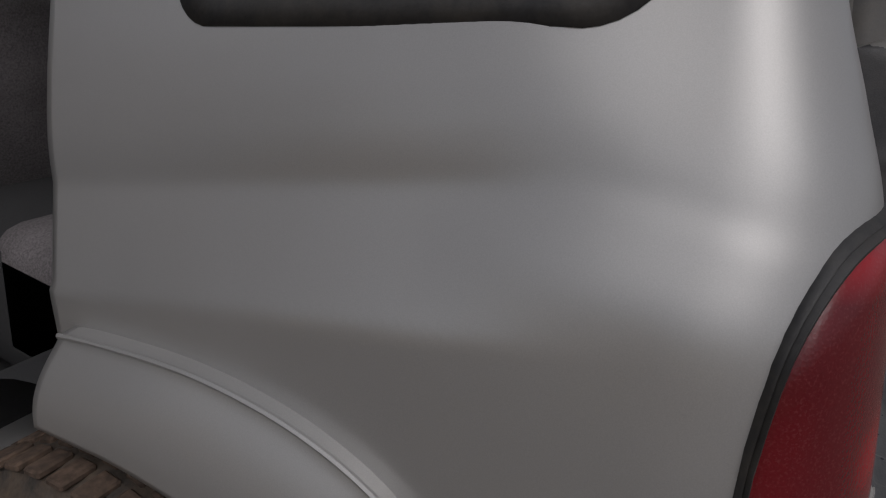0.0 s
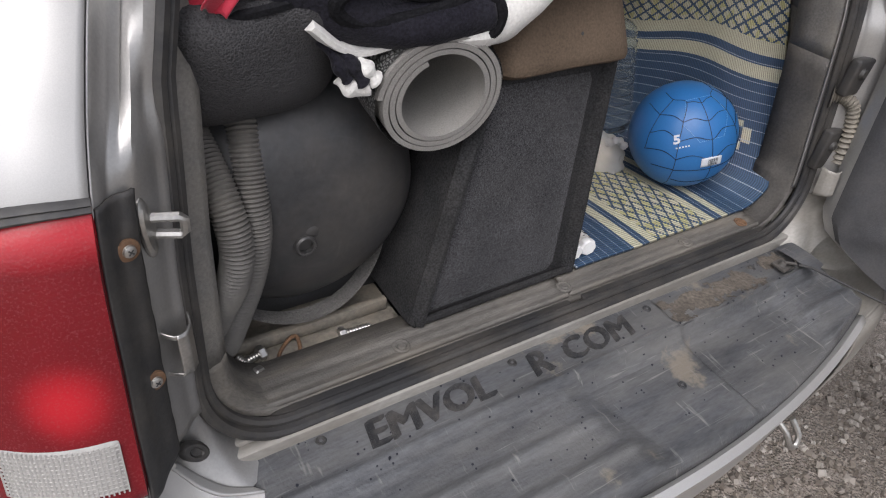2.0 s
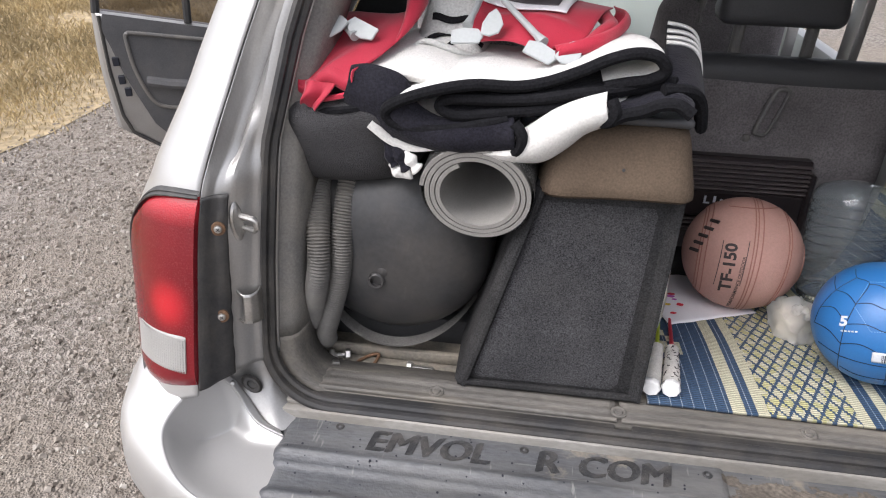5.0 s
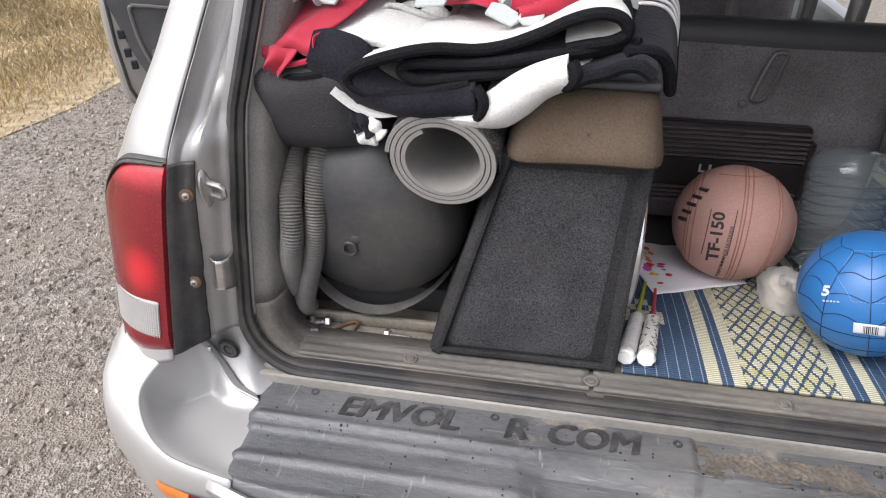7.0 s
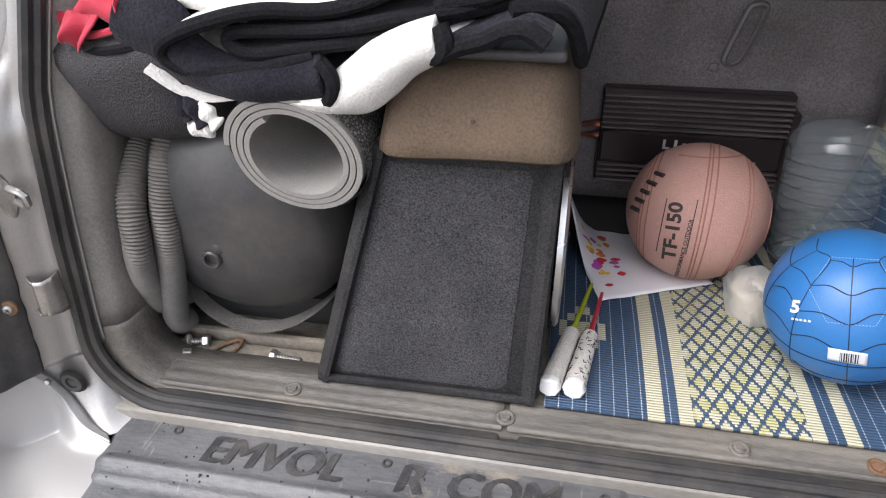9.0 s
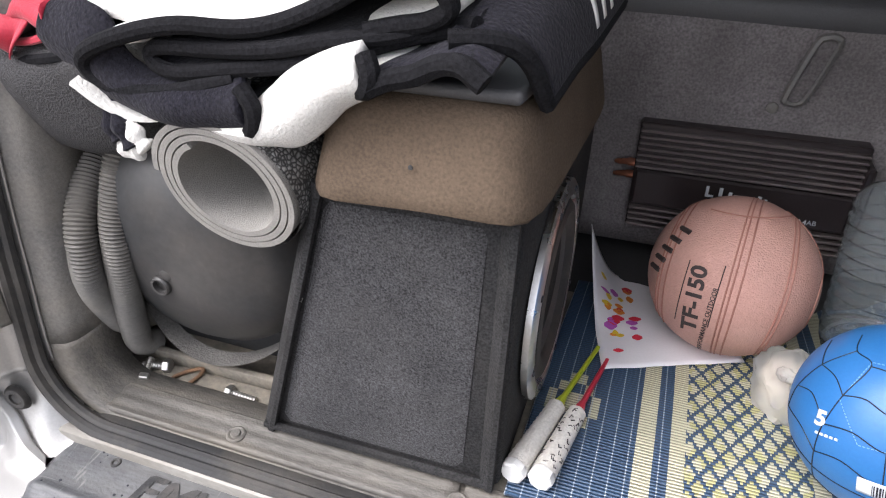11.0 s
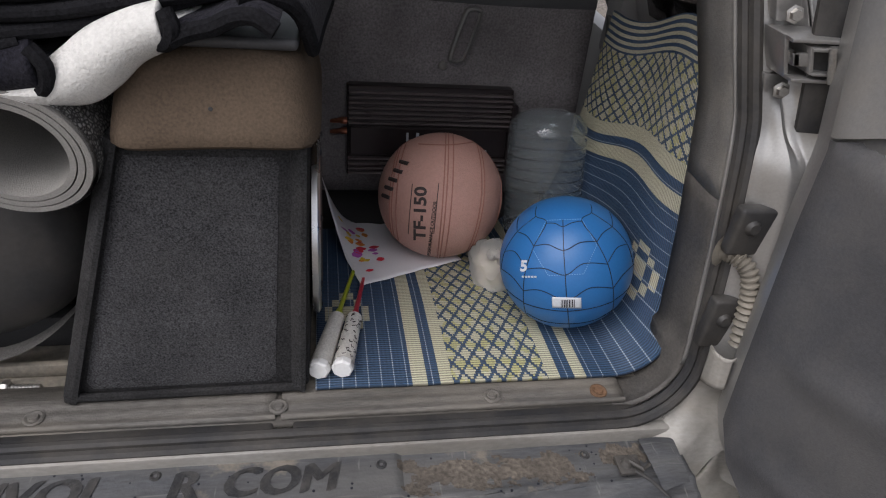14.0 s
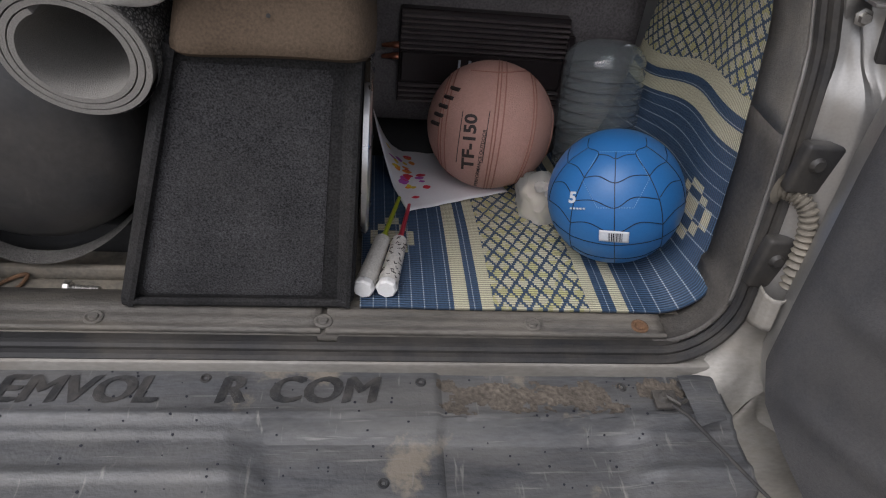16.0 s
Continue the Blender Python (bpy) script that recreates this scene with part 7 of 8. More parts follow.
    l.new(math_('MULTIPLY', thread, 0.75), mix2.inputs["Factor"]); l.new(mix1.outputs["Result"], mix2.inputs["A"]); mix2.inputs["B"].default_value = (0.45, 0.50, 0.56, 1)
    dark = n.new("ShaderNodeMix"); dark.data_type = 'RGBA'; dark.blend_type = 'MULTIPLY'
    l.new(math_('MULTIPLY', math_('GREATER_THAN', relief, 0.36), 0.75), dark.inputs["Factor"]); l.new(mix2.outputs["Result"], dark.inputs["A"]); dark.inputs["B"].default_value = (0.25, 0.25, 0.25, 1)
    l.new(dark.outputs["Result"], b.inputs["Base Color"])
    b.inputs["Roughness"].default_value = 0.5
    bp = n.new("ShaderNodeBump"); bp.inputs["Strength"].default_value = 0.9; bp.inputs["Distance"].default_value = 0.002
    l.new(math_('SUBTRACT', math_('SUBTRACT', 1.0, math_('MULTIPLY', relief, 1.6)), math_('MULTIPLY', warp, 0.4)), bp.inputs["Height"])
    l.new(bp.outputs[0], b.inputs["Normal"])
    return m


wm = single("woven_mat", woven_mat(), woven_material(), (0.3, 0.3, FLOOR), "blue and cream woven straw mat with lozenge bands, curling upward", "mat", smooth=60)
solid(wm, 0.0042, 0)

# ---- balls ----
EYE_REF = Vector((0.056, -0.669, 1.422))


def ball_frame(c):
    f = (EYE_REF - c).normalized()
    u = Vector((-0.018, 0.599, 0.80))
    u = (u - f * u.dot(f)).normalized()
    return f, u.cross(f), u


def on_ball(c, rad, a, b, lift=0.0):
    """A point of a ball by its place across and up its face."""
    f, r, u = ball_frame(c)
    q = a * a + b * b
    k = math.sqrt(max(0.0, 1 - q)) if q < 1 else 0
    if q > 1:
        a, b = a / math.sqrt(q), b / math.sqrt(q)
    return c + (f * k + r * a + u * b) * (rad + lift)


def sphere(c, r):
    bm = bmesh.new()
    bmesh.ops.create_uvsphere(bm, u_segments=64, v_segments=40, radius=r)
    bmesh.ops.translate(bm, verts=bm.verts, vec=c)
    return bm


BC, BR = Vector((0.2964, 0.4634, 0.7762)), 0.1245
bb = thing("basketball", (BC.x, BC.y, BC.z - BR), "faded pink rubber basketball with black print, standing on paper", "ball")
part("ball_skin", sphere(BC, BR), PINKBALL, bb, "pebbled pink rubber")
f, r, u = ball_frame(BC)


def chan(fn, nm="channel"):
    part(nm, tube([fn(k / 40) for k in range(41)], 0.0012, 6), PINKSEAM, bb)


for a0, bow in ((-0.66, -0.10), (-0.62, -0.10), (-0.56, -0.09), (0.02, 0.03), (0.06, 0.04), (0.13, 0.05), (0.46, 0.16), (0.50, 0.165), (0.80, 0.16)):
    chan(lambda t: on_ball(BC, BR, a0 + bow * (1 - (2 * t - 1) ** 2) + 0.10 * (2 * t - 1), 0.99 * (2 * t - 1), 0.0004))
chan(lambda t: on_ball(BC, BR, -0.30 + 1.2 * t, 0.80 - 0.10 * math.sin(t * 3) + 0.15 * t, 0.0004))


def ball_text(word, a, b, size, ang, stretch=1.0, bold=0.0):
    ca, sa = math.cos(radians(ang)), math.sin(radians(ang))
    return text_bm(word, size, 0.0002, bend=lambda x, y, z: on_ball(BC, BR, a + (x * ca - y * sa), b + (x * sa + y * ca), 0.0008 + z), stretch=stretch, bold=bold)


part("print_number", ball_text("TF-150", -0.29, -0.25, 0.25, 86, 1.12, 0.008), BALLINK, bb, "black model lettering")
for dx, w in ((-0.465, 0.006), (-0.075, 0.004)):
    part("print_line", tube([on_ball(BC, BR, dx + 0.10 * (k / 12 - 0.5) + 0.02, -0.55 + 0.75 * k / 12, 0.0006) for k in range(13)], 0.0008, 5), BALLINK, bb)
part("print_words", ball_text("PERFORMANCE OUTDOOR", -0.135, -0.50, 0.072, 81, 1.0, 0.001), BALLINK, bb, "small black lettering")
for k in range(5):
    a, b = -0.80 + 0.05 * k + 0.006 * k * k, 0.02 + 0.125 * k
    part("brand_bar", tube([on_ball(BC, BR, a - 0.075, b + 0.02, 0.0006), on_ball(BC, BR, a + 0.045, b - 0.02, 0.0006)], 0.0042, 6, flat=1.0), BALLINK, bb)

FC, FR = Vector((0.4709, 0.1957, 0.8067)), 0.112
fb = thing("football", (FC.x, FC.y, FC.z - FR), "glossy blue football with a black web pattern and a barcode sticker", "ball")
part("ball_skin", sphere(FC, FR), BLUEBALL, fb, "stitched blue panels")


def web(pts, r_=0.0011, lift=0.0003):
    P = spline([(a, b, 0) for a, b in pts], 6)
    part("web_line", tube([on_ball(FC, FR, p.x, p.y, lift) for p in P], r_, 5), BLACKLINE, fb)


WEB = [
    [(-0.01, 0.61), (-0.01, 0.18), (0.0, -0.16), (0.01, -0.56), (0.03, -1.01)],
    [(-0.39, 0.83), (-0.39, 0.68), (-0.24, 0.58), (-0.42, 0.25), (-0.55, -0.09), (-0.6, -0.38), (-0.61, -0.68), (-0.57, -0.83)],
    [(0.39, 0.83), (0.39, 0.7), (0.25, 0.59), (0.44, 0.28), (0.59, -0.06), (0.65, -0.37), (0.66, -0.68), (0.62, -0.8)],
    [(-0.39, 0.68), (-0.67, 0.47), (-0.87, 0.19), (-0.95, -0.07)],
    [(0.39, 0.7), (0.67, 0.49), (0.88, 0.24), (0.97, -0.06)],
    [(-0.24, 0.57), (-0.12, 0.56), (-0.01, 0.51), (0.11, 0.56), (0.25, 0.58)],
    [(-0.42, 0.25), (-0.23, 0.27), (-0.01, 0.18), (0.22, 0.28), (0.44, 0.29)],
    [(-0.55, -0.07), (-0.29, -0.06), (0.0, -0.16), (0.25, -0.01), (0.59, -0.03)],
    [(-0.6, -0.38), (-0.35, -0.37), (0.01, -0.51), (0.33, -0.35), (0.65, -0.37)],
    [(-0.61, -0.57), (-0.35, -0.64), (0.01, -0.68), (0.39, -0.64), (0.66, -0.57)],
    [(-0.58, -0.74), (-0.35, -0.85), (0.03, -0.89), (0.39, -0.85), (0.65, -0.72)],
]
WEB_SIDES = [
    [(-0.67, 0.47), (-0.52, 0.4), (-0.42, 0.25)],
    [(-0.87, 0.19), (-0.7, 0.18), (-0.58, 0.0)],
    [(-0.94, -0.07), (-0.76, -0.18), (-0.6, -0.38)],
    [(0.67, 0.49), (0.54, 0.41), (0.44, 0.28)],
    [(0.88, 0.24), (0.72, 0.19), (0.59, 0.0)],
    [(0.98, -0.06), (0.81, -0.18), (0.65, -0.37)],
    [(-0.66, 0.71), (-0.68, 0.59), (-0.67, 0.47)],
    [(0.66, 0.71), (0.68, 0.59), (0.67, 0.49)],
    [(-0.88, -0.38), (-0.76, -0.47), (-0.61, -0.56)],
    [(0.93, -0.38), (0.81, -0.47), (0.66, -0.56)],
]
for line_ in WEB + WEB_SIDES:
    web(line_, 0.0007)
STITCH = mat("pale_blue_thread", (0.16, 0.33, 0.58), 0.6, 0, 0.05)
SEAMS = [(-0.24, 0.61), (0.25, 0.61), (0.44, 0.24), (0.25, -0.15), (-0.23, -0.16), (-0.44, 0.21)]
for k in range(6):
    p0, p1 = SEAMS[k], SEAMS[(k + 1) % 6]
    seam = bmesh.new()
    for t in range(14):
        ends = [on_ball(FC, FR, p0[0] + (p1[0] - p0[0]) * f, p0[1] + (p1[1] - p0[1]) * f, 0.0002) for f in ((t + 0.2) / 14, (t + 0.8) / 14)]
        seam = join(seam, tube(ends, 0.0006, 5))
    part("stitch_line", seam, STITCH, fb)
st = part("sticker", grid(lambda a, b: on_ball(FC, FR, -0.195 + 0.40 * a, -0.615 + 0.155 * b - 0.02 * a, 0.0012), 12, 6), WHITEPRINT, fb, "white barcode sticker")
solid(st, 0.0006, 0)
rs = random.Random(3)
x_ = -0.07
while x_ < 0.12:
    w = rs.choice((0.006, 0.010, 0.016))
    part("barcode_bar", grid(lambda a, b: on_ball(FC, FR, x_ + w * a, -0.60 + 0.115 * b - 0.015, 0.0018), 1, 4), BLACKLINE, st)
    x_ += w + rs.choice((0.008, 0.012))
part("size_mark", text_bm("5", 0.21, 0.0002, bend=lambda x, y, z: on_ball(FC, FR, -0.57 + x + 0.1 * y, -0.03 + y, 0.0008 + z), bold=0.008), WHITEPRINT, fb, "white size figure")
for k in range(5):
    part("print_bar", tube([on_ball(FC, FR, -0.60 + 0.045 * k, -0.175, 0.0007), on_ball(FC, FR, -0.575 + 0.045 * k, -0.178, 0.0007)], 0.0016, 5), WHITEPRINT, fb)

# ---- amplifier on the seat back ----
amp = thing("amplifier", (0.29, 0.66, 0.716), "black finned car amplifier fixed to the seat back", "amplifier")
AW, AH, AT = 0.362, 0.205, 0.045
am = Matrix.Translation((0.117, 0.645, 0.716)) @ pose(0, 0, 0, -5, 0, 0)


def amp_box(x0, y0, z0, x1, y1, z1, bev=0.002):
    return box((x0, y0, z0), (x1, y1, z1), bev, 1, am)


part("case", amp_box(0, 0.008, 0, AW, AT, AH, 0.003), AMP, amp, "black metal case")
part("face_plate", amp_box(0.004, -0.002, 0.050, AW - 0.004, 0.012, 0.118, 0.004), AMP, amp, "smooth glossy face")
for k in range(11):
    z = 0.006 + 0.0115 * k if k < 4 else 0.123 + 0.0112 * (k - 4)
    part("fin", amp_box(0.002, -0.004, z, AW - 0.002, 0.012, z + 0.0045, 0.0015), FIN, amp)
part("end_cap", amp_box(AW - 0.004, -0.006, 0.03, AW + 0.012, AT, AH - 0.03, 0.004), AMP, amp)
for z in (0.098, 0.122):
    part("terminal", tube([am @ Vector((0.0, 0.022, z)), am @ Vector((-0.012, 0.022, z)), am @ Vector((-0.014, 0.022, z)), am @ Vector((-0.030, 0.022, z - 0.002)), am @ Vector((-0.036, 0.023, z - 0.003))], 0.006, 10, radii=[0.0075, 0.0075, 0.006, 0.005, 0.003]), COPPER, amp, "copper plug")
# maker's mark as plain shapes
part("mark_shape", join(amp_box(0.128, -0.0035, 0.086, 0.133, -0.0015, 0.106, 0.0), amp_box(0.128, -0.0035, 0.086, 0.142, -0.0015, 0.090, 0.0),
                        amp_box(0.150, -0.0035, 0.090, 0.156, -0.0015, 0.106, 0.0)), WHITEPRINT, amp, "plain white maker's mark")
for k in range(7):
    part("mark_bar", amp_box(0.166 + 0.0095 * k, -0.0035, 0.086, 0.172 + 0.0095 * k, -0.0015, 0.096 + (0.004 if k in (0, 5) else 0), 0.0), WHITEPRINT, amp)
part("power_text", text_bm("80.4AB", 0.0125, 0.0003, m=am @ Matrix(((1, 0, 0, 0.295), (0, 0, -1, -0.0028), (0, 1, 0, 0.064), (0, 0, 0, 1)))), WHITEPRINT, amp)

# ---- water bottle ----
bot = thing("water_bottle", (0.505, 0.46, FLOOR + 0.01), "large empty clear ribbed plastic water bottle leaning on the seat", "bottle")
bm_m = axes_m((0.527, 0.470, floor_z(0.47) + 0.022), (-0.03, 0.25, 0.96))
pr = [(0.0, 0.004), (0.05, 0.0), (0.072, 0.008), (0.080, 0.03)]
for k in range(9):
    h = 0.04 + 0.022 * k
    pr += [(0.081, h), (0.081, h + 0.010), (0.0765, h + 0.0145), (0.0765, h + 0.018)]
pr += [(0.080, 0.242), (0.076, 0.258), (0.062, 0.273), (0.040, 0.281), (0.018, 0.284), (0.0, 0.285)]
o = part("bottle_shell", lathe(pr[3:], 56, bm_m), BOTTLE, bot, "thin clear plastic")
o2 = part("bottle_base", lathe(pr[:4], 56, bm_m), BOTTLE, bot)
solid(o2, 0.0012, -1)
o2.visible_shadow = False
solid(o, 0.0012, -1)
o.visible_shadow = False

# ---- plastic bag and paper ----
def crumple(c, size, seed, flat=0.7):
    bm = bmesh.new()
    bmesh.ops.create_icosphere(bm, subdivisions=4, radius=1)
    for v in bm.verts:
        p = v.co.copy()
        k = 1 + 0.30 * noise.noise(p * 2.3 + Vector((seed, 0, 0))) + 0.16 * abs(noise.noise(p * 6 + Vector((0, seed, 0))))
        q = Vector((p.x * size[0], p.y * size[1], p.z * size[2])) * k
        v.co = Vector(c) + q
        v.co.z = max(v.co.z, floor_z(v.co.y) + 0.0085)
    return bm


BAGFILM.node_tree.nodes["Principled BSDF"].inputs["Transmission Weight"].default_value = 0.88
BAGFILM.node_tree.nodes["Principled BSDF"].inputs["IOR"].default_value = 1.15
pbag = thing("plastic_bag", (0.385, 0.322, floor_z(0.322) + 0.008), "thin white translucent plastic bag round a small tub", "plastic bag")
film = part("film", crumple((0.385, 0.322, floor_z(0.322) + 0.036), (0.042, 0.060, 0.042), 2.0), BAGFILM, pbag, "crumpled translucent film", smooth=50)
film.visible_shadow = False
part("tub", lathe([(0, 0.0), (0.022, 0.0), (0.025, 0.004), (0.028, 0.034), (0.031, 0.036), (0.031, 0.042), (0.027, 0.044), (0, 0.044)], 28, pose(0.383, 0.325, floor_z(0.325) + 0.010)), mat("cream_tub", (0.55, 0.50, 0.42), 0.5, 0, 0.06), pbag, "cream plastic tub")
part("knot", tube(spline([(0.375, 0.300, floor_z(0.30) + 0.070), (0.368, 0.288, floor_z(0.30) + 0.086), (0.376, 0.275, floor_z(0.30) + 0.092), (0.386, 0.262, floor_z(0.30) + 0.080)], 6), 0.006, 8, radii=[0.006 + 0.004 * abs(math.sin(k * 0.9)) for k in range(19)]), BAGFILM, pbag)
paper = thing("printed_paper", (0.17, 0.40, FLOOR + 0.007), "creased white paper with small coloured prints under the ball", "paper")


def paper_pt(u, v):
    c = [Vector((0.133, 0.290, 0.0)), Vector((0.340, 0.392, 0.0)), Vector((0.250, 0.655, 0.0)), Vector((0.062, 0.590, 0.0))]
    p = c[0].lerp(c[1], u).lerp(c[3].lerp(c[2], u), v)
    rise = max(0.0, 1 - u * 2.6)
    p.z = floor_z(p.y) + 0.0125 + 0.115 * rise ** 2 * max(0, v - 0.30) ** 1.3 * 1.7 + 0.002 * noise.noise(Vector((u * 6, v * 6, 0)))
    return p


o = part("sheet", grid(paper_pt, 24, 24), PAPER, paper, "white sheet")
solid(o, 0.0006, 0)
rs = random.Random(11)
cols = [mat("print_" + nm, c, 0.6, 0, 0.1) for nm, c in (("orange", (0.75, 0.25, 0.03)), ("red", (0.65, 0.03, 0.06)), ("yellow", (0.75, 0.52, 0.04)), ("violet", (0.45, 0.10, 0.45)))]
for k in range(26):
    u0, v0 = rs.uniform(0.10, 0.36), rs.uniform(0.12, 0.78)
    w, h = rs.uniform(0.05, 0.12), rs.uniform(0.03, 0.09)
    part("print_spot", grid(lambda u, v: paper_pt(u0 + w * (u - 0.5) * (1.2 - abs(2 * v - 1)), v0 + h * v) + Vector((0, 0, 0.0008)), 3, 3), cols[k % 4], paper)

# ---- badminton rackets ----
def racket(p0, p1, p2, shaft, label, r=0.0148):
    p0, p1, p2 = Vector(p0), Vector(p1), Vector(p2)
    d = (p1 - p0).normalized()
    t = thing("racket", (p0.x, p0.y, FLOOR + 0.007), label, "racket", "badminton rackets")
    L = (p1 - p0).length
    m = axes_m(p0, d)
    part("butt_cap", lathe([(0, -0.001), (r * 0.95, -0.001), (r * 1.12, 0.002), (r * 1.15, 0.008), (r * 1.05, 0.014)], 8, m), WHITEPLASTIC, t, "white octagonal butt cap", smooth=20)
    prof = []
    nt = 26
    for k in range(nt + 1):
        q = k / nt
        prof += [(r * (1.05 - 0.22 * q) * (1.0 if k % 2 else 1.06), 0.012 + (L - 0.02) * q)]
    prof += [(0.006, L)]
    part("grip", lathe(prof, 16, m), GRIPWHITE, t, "wound white grip tape, dirty")
    part("shaft", tube([p1 - d * 0.012, p1, p1 + (p2 - p1) * 0.12, p2], 0.0036, 8, radii=[0.0085, 0.0075, 0.0042, 0.0036]), shaft, t, "coloured shaft")


racket((0.0560, 0.044, FLOOR + 0.0235), (0.0880, 0.183, floor_z(0.183) + 0.0235), (0.120, 0.345, floor_z(0.345) + 0.012), LIME, "badminton racket with white grip and lime shaft")
racket((0.0910, 0.045, FLOOR + 0.0235), (0.1160, 0.181, floor_z(0.181) + 0.0235), (0.138, 0.318, floor_z(0.318) + 0.011), REDSHAFT, "badminton racket with speckled white grip and red shaft")
speckled = [o for o in bpy.data.objects if o.name.startswith("racket")][-1]
rg = random.Random(5)
ga, gd = Vector((0.0910, 0.045, FLOOR + 0.0235)), Vector((0.025, 0.136, floor_z(0.181) - FLOOR))
gx = gd.cross(Vector((0, 0, 1))).normalized()
gz = gx.cross(gd).normalized()
for k in range(34):
    q, an = rg.uniform(0.12, 0.92), rg.uniform(0.2, 2.9)
    rad_ = 0.0148 * (1.05 - 0.22 * q) * 1.06 + 0.0002
    mark = [ga + gd * (q + 0.012 * j * rg.uniform(-1, 1)) + (gx * math.cos(an + 0.11 * j) + gz * math.sin(an + 0.11 * j)) * rad_ for j in range(4)]
    part("speckle", tube(mark, rg.uniform(0.0004, 0.0009), 5), BALLINK, speckled)

# ---- ground ----
def ground_material():
    m = bpy.data.materials.new("gravel_ground")
    m.use_nodes = True
    n, l = m.node_tree.nodes, m.node_tree.links
    b = n["Principled BSDF"]
    tc = n.new("ShaderNodeTexCoord")
    vo = n.new("ShaderNodeTexVoronoi"); vo.inputs["Scale"].default_value = 55
    v2 = n.new("ShaderNodeTexVoronoi"); v2.inputs["Scale"].default_value = 130
    no = n.new("ShaderNodeTexNoise"); no.inputs["Scale"].default_value = 1.3; no.inputs["Detail"].default_value = 6
    for k in (vo, v2, no):
        l.new(tc.outputs["Object"], k.inputs["Vector"])
    cr = n.new("ShaderNodeValToRGB")
    cr.color_ramp.elements[0].position, cr.color_ramp.elements[0].color = 0.15, (0.145, 0.125, 0.105, 1)
    cr.color_ramp.elements[1].position, cr.color_ramp.elements[1].color = 0.85, (0.31, 0.275, 0.24, 1)
    sp = n.new("ShaderNodeSeparateXYZ")
    l.new(vo.outputs["Color"], sp.inputs[0])
    l.new(sp.outputs[0], cr.inputs["Fac"])
    mx = n.new("ShaderNodeMix"); mx.data_type = 'RGBA'
    mr = n.new("ShaderNodeMapRange"); mr.inputs["From Min"].default_value = 0.42; mr.inputs["From Max"].default_value = 0.62; mr.inputs["To Max"].default_value = 0.75
    l.new(no.outputs["Fac"], mr.inputs["Value"]); l.new(mr.outputs[0], mx.inputs["Factor"])
    l.new(cr.outputs[0], mx.inputs["A"]); mx.inputs["B"].default_value = (0.24, 0.205, 0.168, 1)
    l.new(mx.outputs["Result"], b.inputs["Base Color"])
    b.inputs["Roughness"].default_value = 0.95
    bp = n.new("ShaderNodeBump"); bp.inputs["Strength"].default_value = 0.9; bp.inputs["Distance"].default_value = 0.012
    ad = n.new("ShaderNodeMath"); ad.operation = 'ADD'
    l.new(vo.outputs["Distance"], ad.inputs[0]); l.new(v2.outputs["Distance"], ad.inputs[1])
    l.new(ad.outputs[0], bp.inputs["Height"]); l.new(bp.outputs[0], b.inputs["Normal"])
    return m


def ground_z(x, y):
    far = max(0.0, min(1.0, (math.hypot(x, y) - 1.5) / 3))
    return far * 0.06 * noise.noise(Vector((x * 0.35, y * 0.35, 0.0))) - 0.012


gb = bmesh.new()
GX = sorted({round(-4.5 + 0.15 * k, 3) for k in range(48)} | {-900, -300, -100, -40, -20, -12, -8, -6, 4, 7, 12, 25, 60, 200, 900})
GY = sorted({round(-2.5 + 0.15 * k, 3) for k in range(60)} | {-900, -200, -50, -15, -6, 8, 10, 14, 20, 35, 70, 200, 900})
GV = [[gb.verts.new((x, y, ground_z(x, y) if abs(x) < 30 and abs(y) < 40 else 0)) for y in GY] for x in GX]
for i in range(len(GX) - 1):
    for j in range(len(GY) - 1):
        gb.faces.new((GV[i][j], GV[i + 1][j], GV[i + 1][j + 1], GV[i][j + 1]))
gr = part("ground", gb, ground_material(), None, smooth=60)
tagged(gr, "grey-brown gravel track with packed dirt", "ground", kind="structure")


def stones(n, area, size, seed, material, name, label):
    rg = np.random.default_rng(seed)
    base = np.array([(1, 0, -.35), (-.5, .87, -.35), (-.5, -.87, -.35), (.55, .5, .45), (-.75, .1, .45), (.3, -.75, .45), (0, 0, .8)])
    faces = np.array([(0, 1, 3), (1, 2, 4), (2, 0, 5), (0, 3, 5), (1, 4, 3), (2, 5, 4), (3, 4, 6), (4, 5, 6), (5, 3, 6)])
    xs = rg.uniform(area[0], area[1], n)
    ys = rg.uniform(area[2], area[3], n)
    sz = size[0] * (size[1] / size[0]) ** (rg.random(n) ** 2.2)
    ang = rg.uniform(0, math.tau, n)
    sq = rg.uniform(0.6, 1.0, (n, 3))
    jit = rg.uniform(0.75, 1.25, (n, 7, 3))
    v = base[None] * jit * sq[:, None] * sz[:, None, None]
    c, s = np.cos(ang)[:, None], np.sin(ang)[:, None]
    x = v[..., 0] * c - v[..., 1] * s + xs[:, None]
    y = v[..., 0] * s + v[..., 1] * c + ys[:, None]
    z = v[..., 2] + (np.array([ground_z(a, b) for a, b in zip(xs, ys)]) + sz * 0.18)[:, None]
    co = np.stack([x, y, z], -1).reshape(-1, 3)
    fa = (faces[None] + 7 * np.arange(n)[:, None, None]).reshape(-1, 3)
    me = bpy.data.meshes.new(name)
    me.from_pydata(co.tolist(), [], fa.tolist())
    me.materials.append(material)
    return tagged(new(name, me), label, "gravel", kind="stuff")


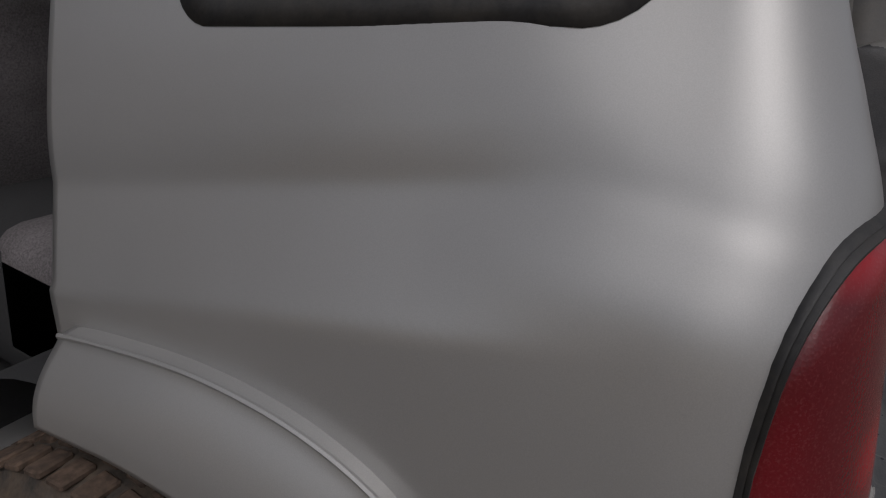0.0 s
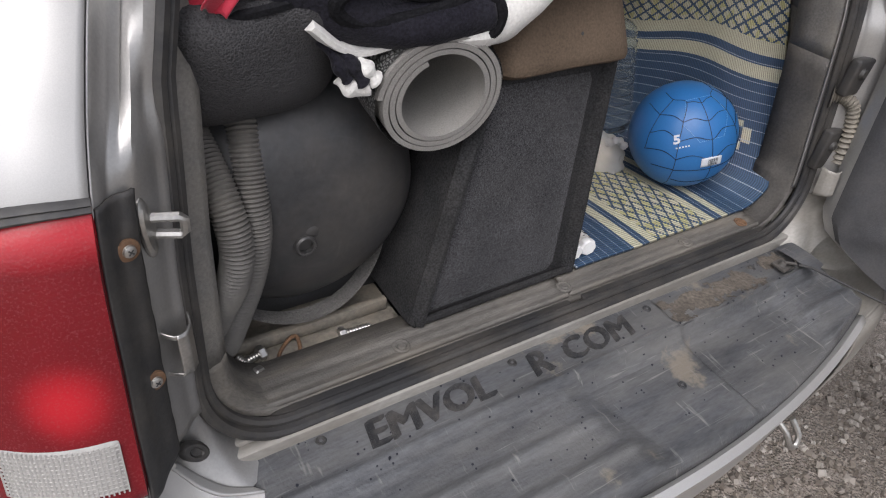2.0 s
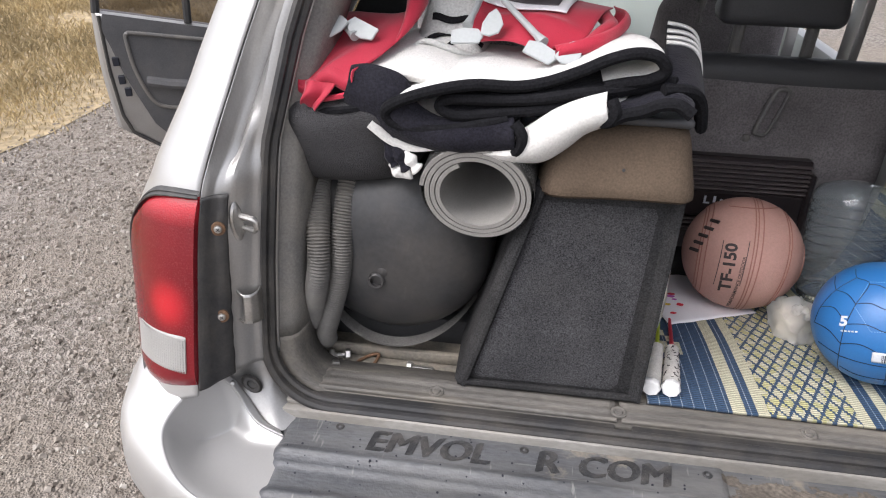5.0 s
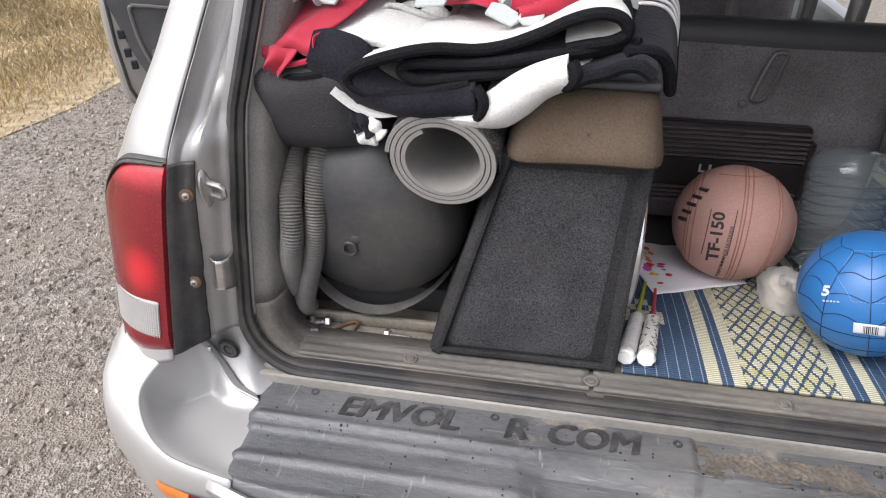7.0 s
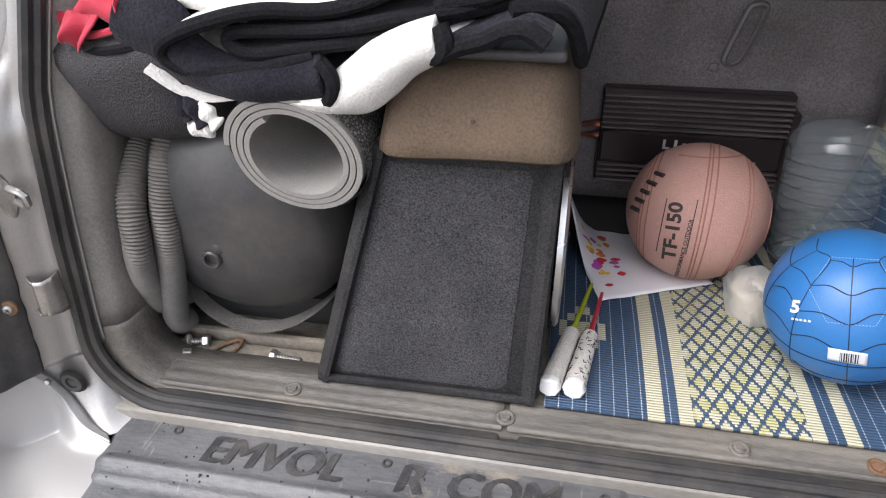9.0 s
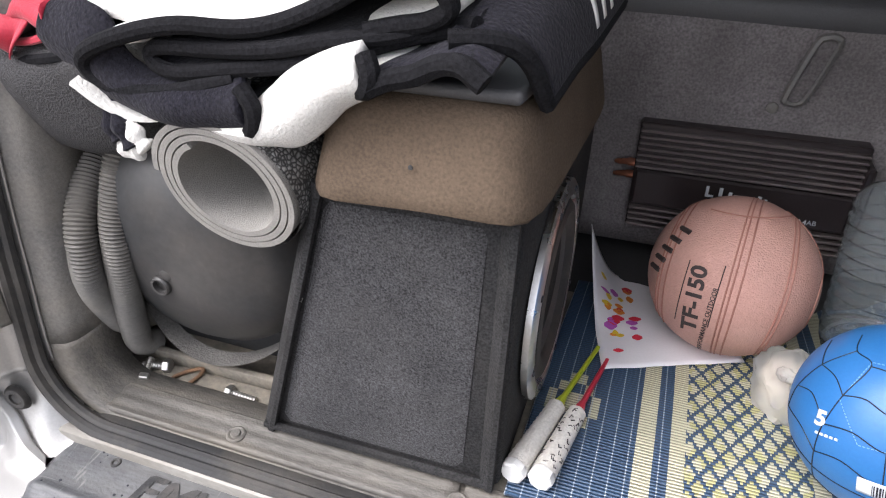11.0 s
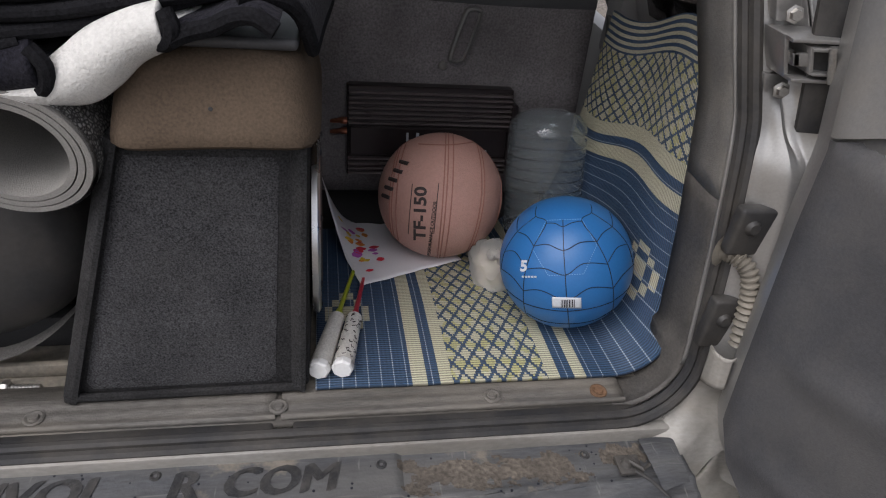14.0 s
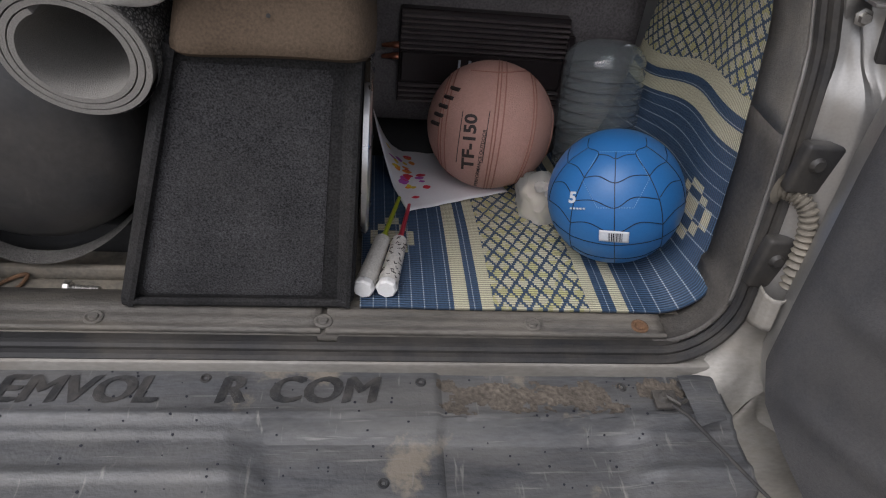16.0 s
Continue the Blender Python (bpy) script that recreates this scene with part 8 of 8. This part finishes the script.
def stone_material():
    m = bpy.data.materials.new("gravel_stone")
    m.use_nodes = True
    n, l = m.node_tree.nodes, m.node_tree.links
    b = n["Principled BSDF"]
    ge = n.new("ShaderNodeNewGeometry")
    cr = n.new("ShaderNodeValToRGB")
    cr.color_ramp.elements[0].position, cr.color_ramp.elements[0].color = 0.0, (0.12, 0.10, 0.085, 1)
    cr.color_ramp.elements[1].position, cr.color_ramp.elements[1].color = 1.0, (0.40, 0.37, 0.33, 1)
    e = cr.color_ramp.elements.new(0.6); e.color = (0.21, 0.18, 0.15, 1)
    l.new(ge.outputs["Random Per Island"], cr.inputs["Fac"]); l.new(cr.outputs[0], b.inputs["Base Color"])
    b.inputs["Roughness"].default_value = 0.9
    return m


STONE = stone_material()
stones(26000, (-3.2, -0.75, -0.6, 4.2), (0.004, 0.018), 1, STONE, "gravel", "loose grey and brown gravel stones beside the car")
stones(12000, (-0.75, 1.6, -1.6, -0.15), (0.004, 0.020), 2, STONE, "gravel", "loose grey and brown gravel stones behind the car")


def dry_grass(n, area, seed, hgt, name):
    rg = np.random.default_rng(seed)
    co, fa = [], []
    k = 0
    while k < n:
        x, y = rg.uniform(area[0], area[1]), rg.uniform(area[2], area[3])
        edge = -3.15 + 0.25 * noise.noise(Vector((y * 0.8, 3, 0))) + 0.06 * (y - 3)
        d = edge - x
        k += 1
        if d < -0.55 * rg.random() ** 2.5 or noise.noise(Vector((x * 1.2, y * 1.2, 5))) < -0.45 + 0.5 * rg.random():
            continue
        h = hgt * rg.uniform(0.4, 1.2) * min(1, 0.35 + max(0.0, d))
        a = rg.uniform(0, math.tau)
        lean = rg.uniform(0.2, 0.9) * h
        w = 0.0035
        z = ground_z(x, y) - 0.005
        dx, dy = math.cos(a), math.sin(a)
        i = len(co)
        co += [(x - dy * w, y + dx * w, z), (x + dy * w, y - dx * w, z), (x + dx * lean * 0.5 + dy * w * .6, y + dy * lean * 0.5 - dx * w * .6, z + h * 0.7), (x + dx * lean, y + dy * lean, z + h)]
        fa += [(i, i + 1, i + 2), (i, i + 2, i + 3)]
    me = bpy.data.meshes.new(name)
    me.from_pydata(co, [], fa)
    m = mat("straw_grass", (0.36, 0.28, 0.15), 0.9, 0, 0.35, 1.2, 30, 0.3)
    me.materials.append(m)
    return tagged(new(name, me), "dry straw-coloured grass along the track", "grass", kind="stuff")


dry_grass(120000, (-9.0, -3.0, 0.5, 9.0), 4, 0.09, "dry_grass")
dirt = bmesh.new()
DV = [[dirt.verts.new((-3.12 - 0.9 * i + (0.22 * noise.noise(Vector((j * 0.32, 3, 0))) + 0.16 * noise.noise(Vector((j * 1.7, 8, 0))) if i == 0 else 0) + 0.035 * (j - 17), -10 + 0.7 * j, ground_z(-3.12 - 0.9 * i, -10 + 0.7 * j) + 0.006 + 0.004 * (i > 0))) for j in range(60)] for i in range(24)]
for i in range(23):
    for j in range(59):
        dirt.faces.new((DV[i][j], DV[i][j + 1], DV[i + 1][j + 1], DV[i + 1][j]))
tagged(part("field", dirt, mat("dry_field", (0.27, 0.21, 0.125), 0.95, 0, 0.4, 0.9, 16, 0.35, 0.8, 20), None, smooth=60), "dry grassy field beside the track", "ground", kind="structure")
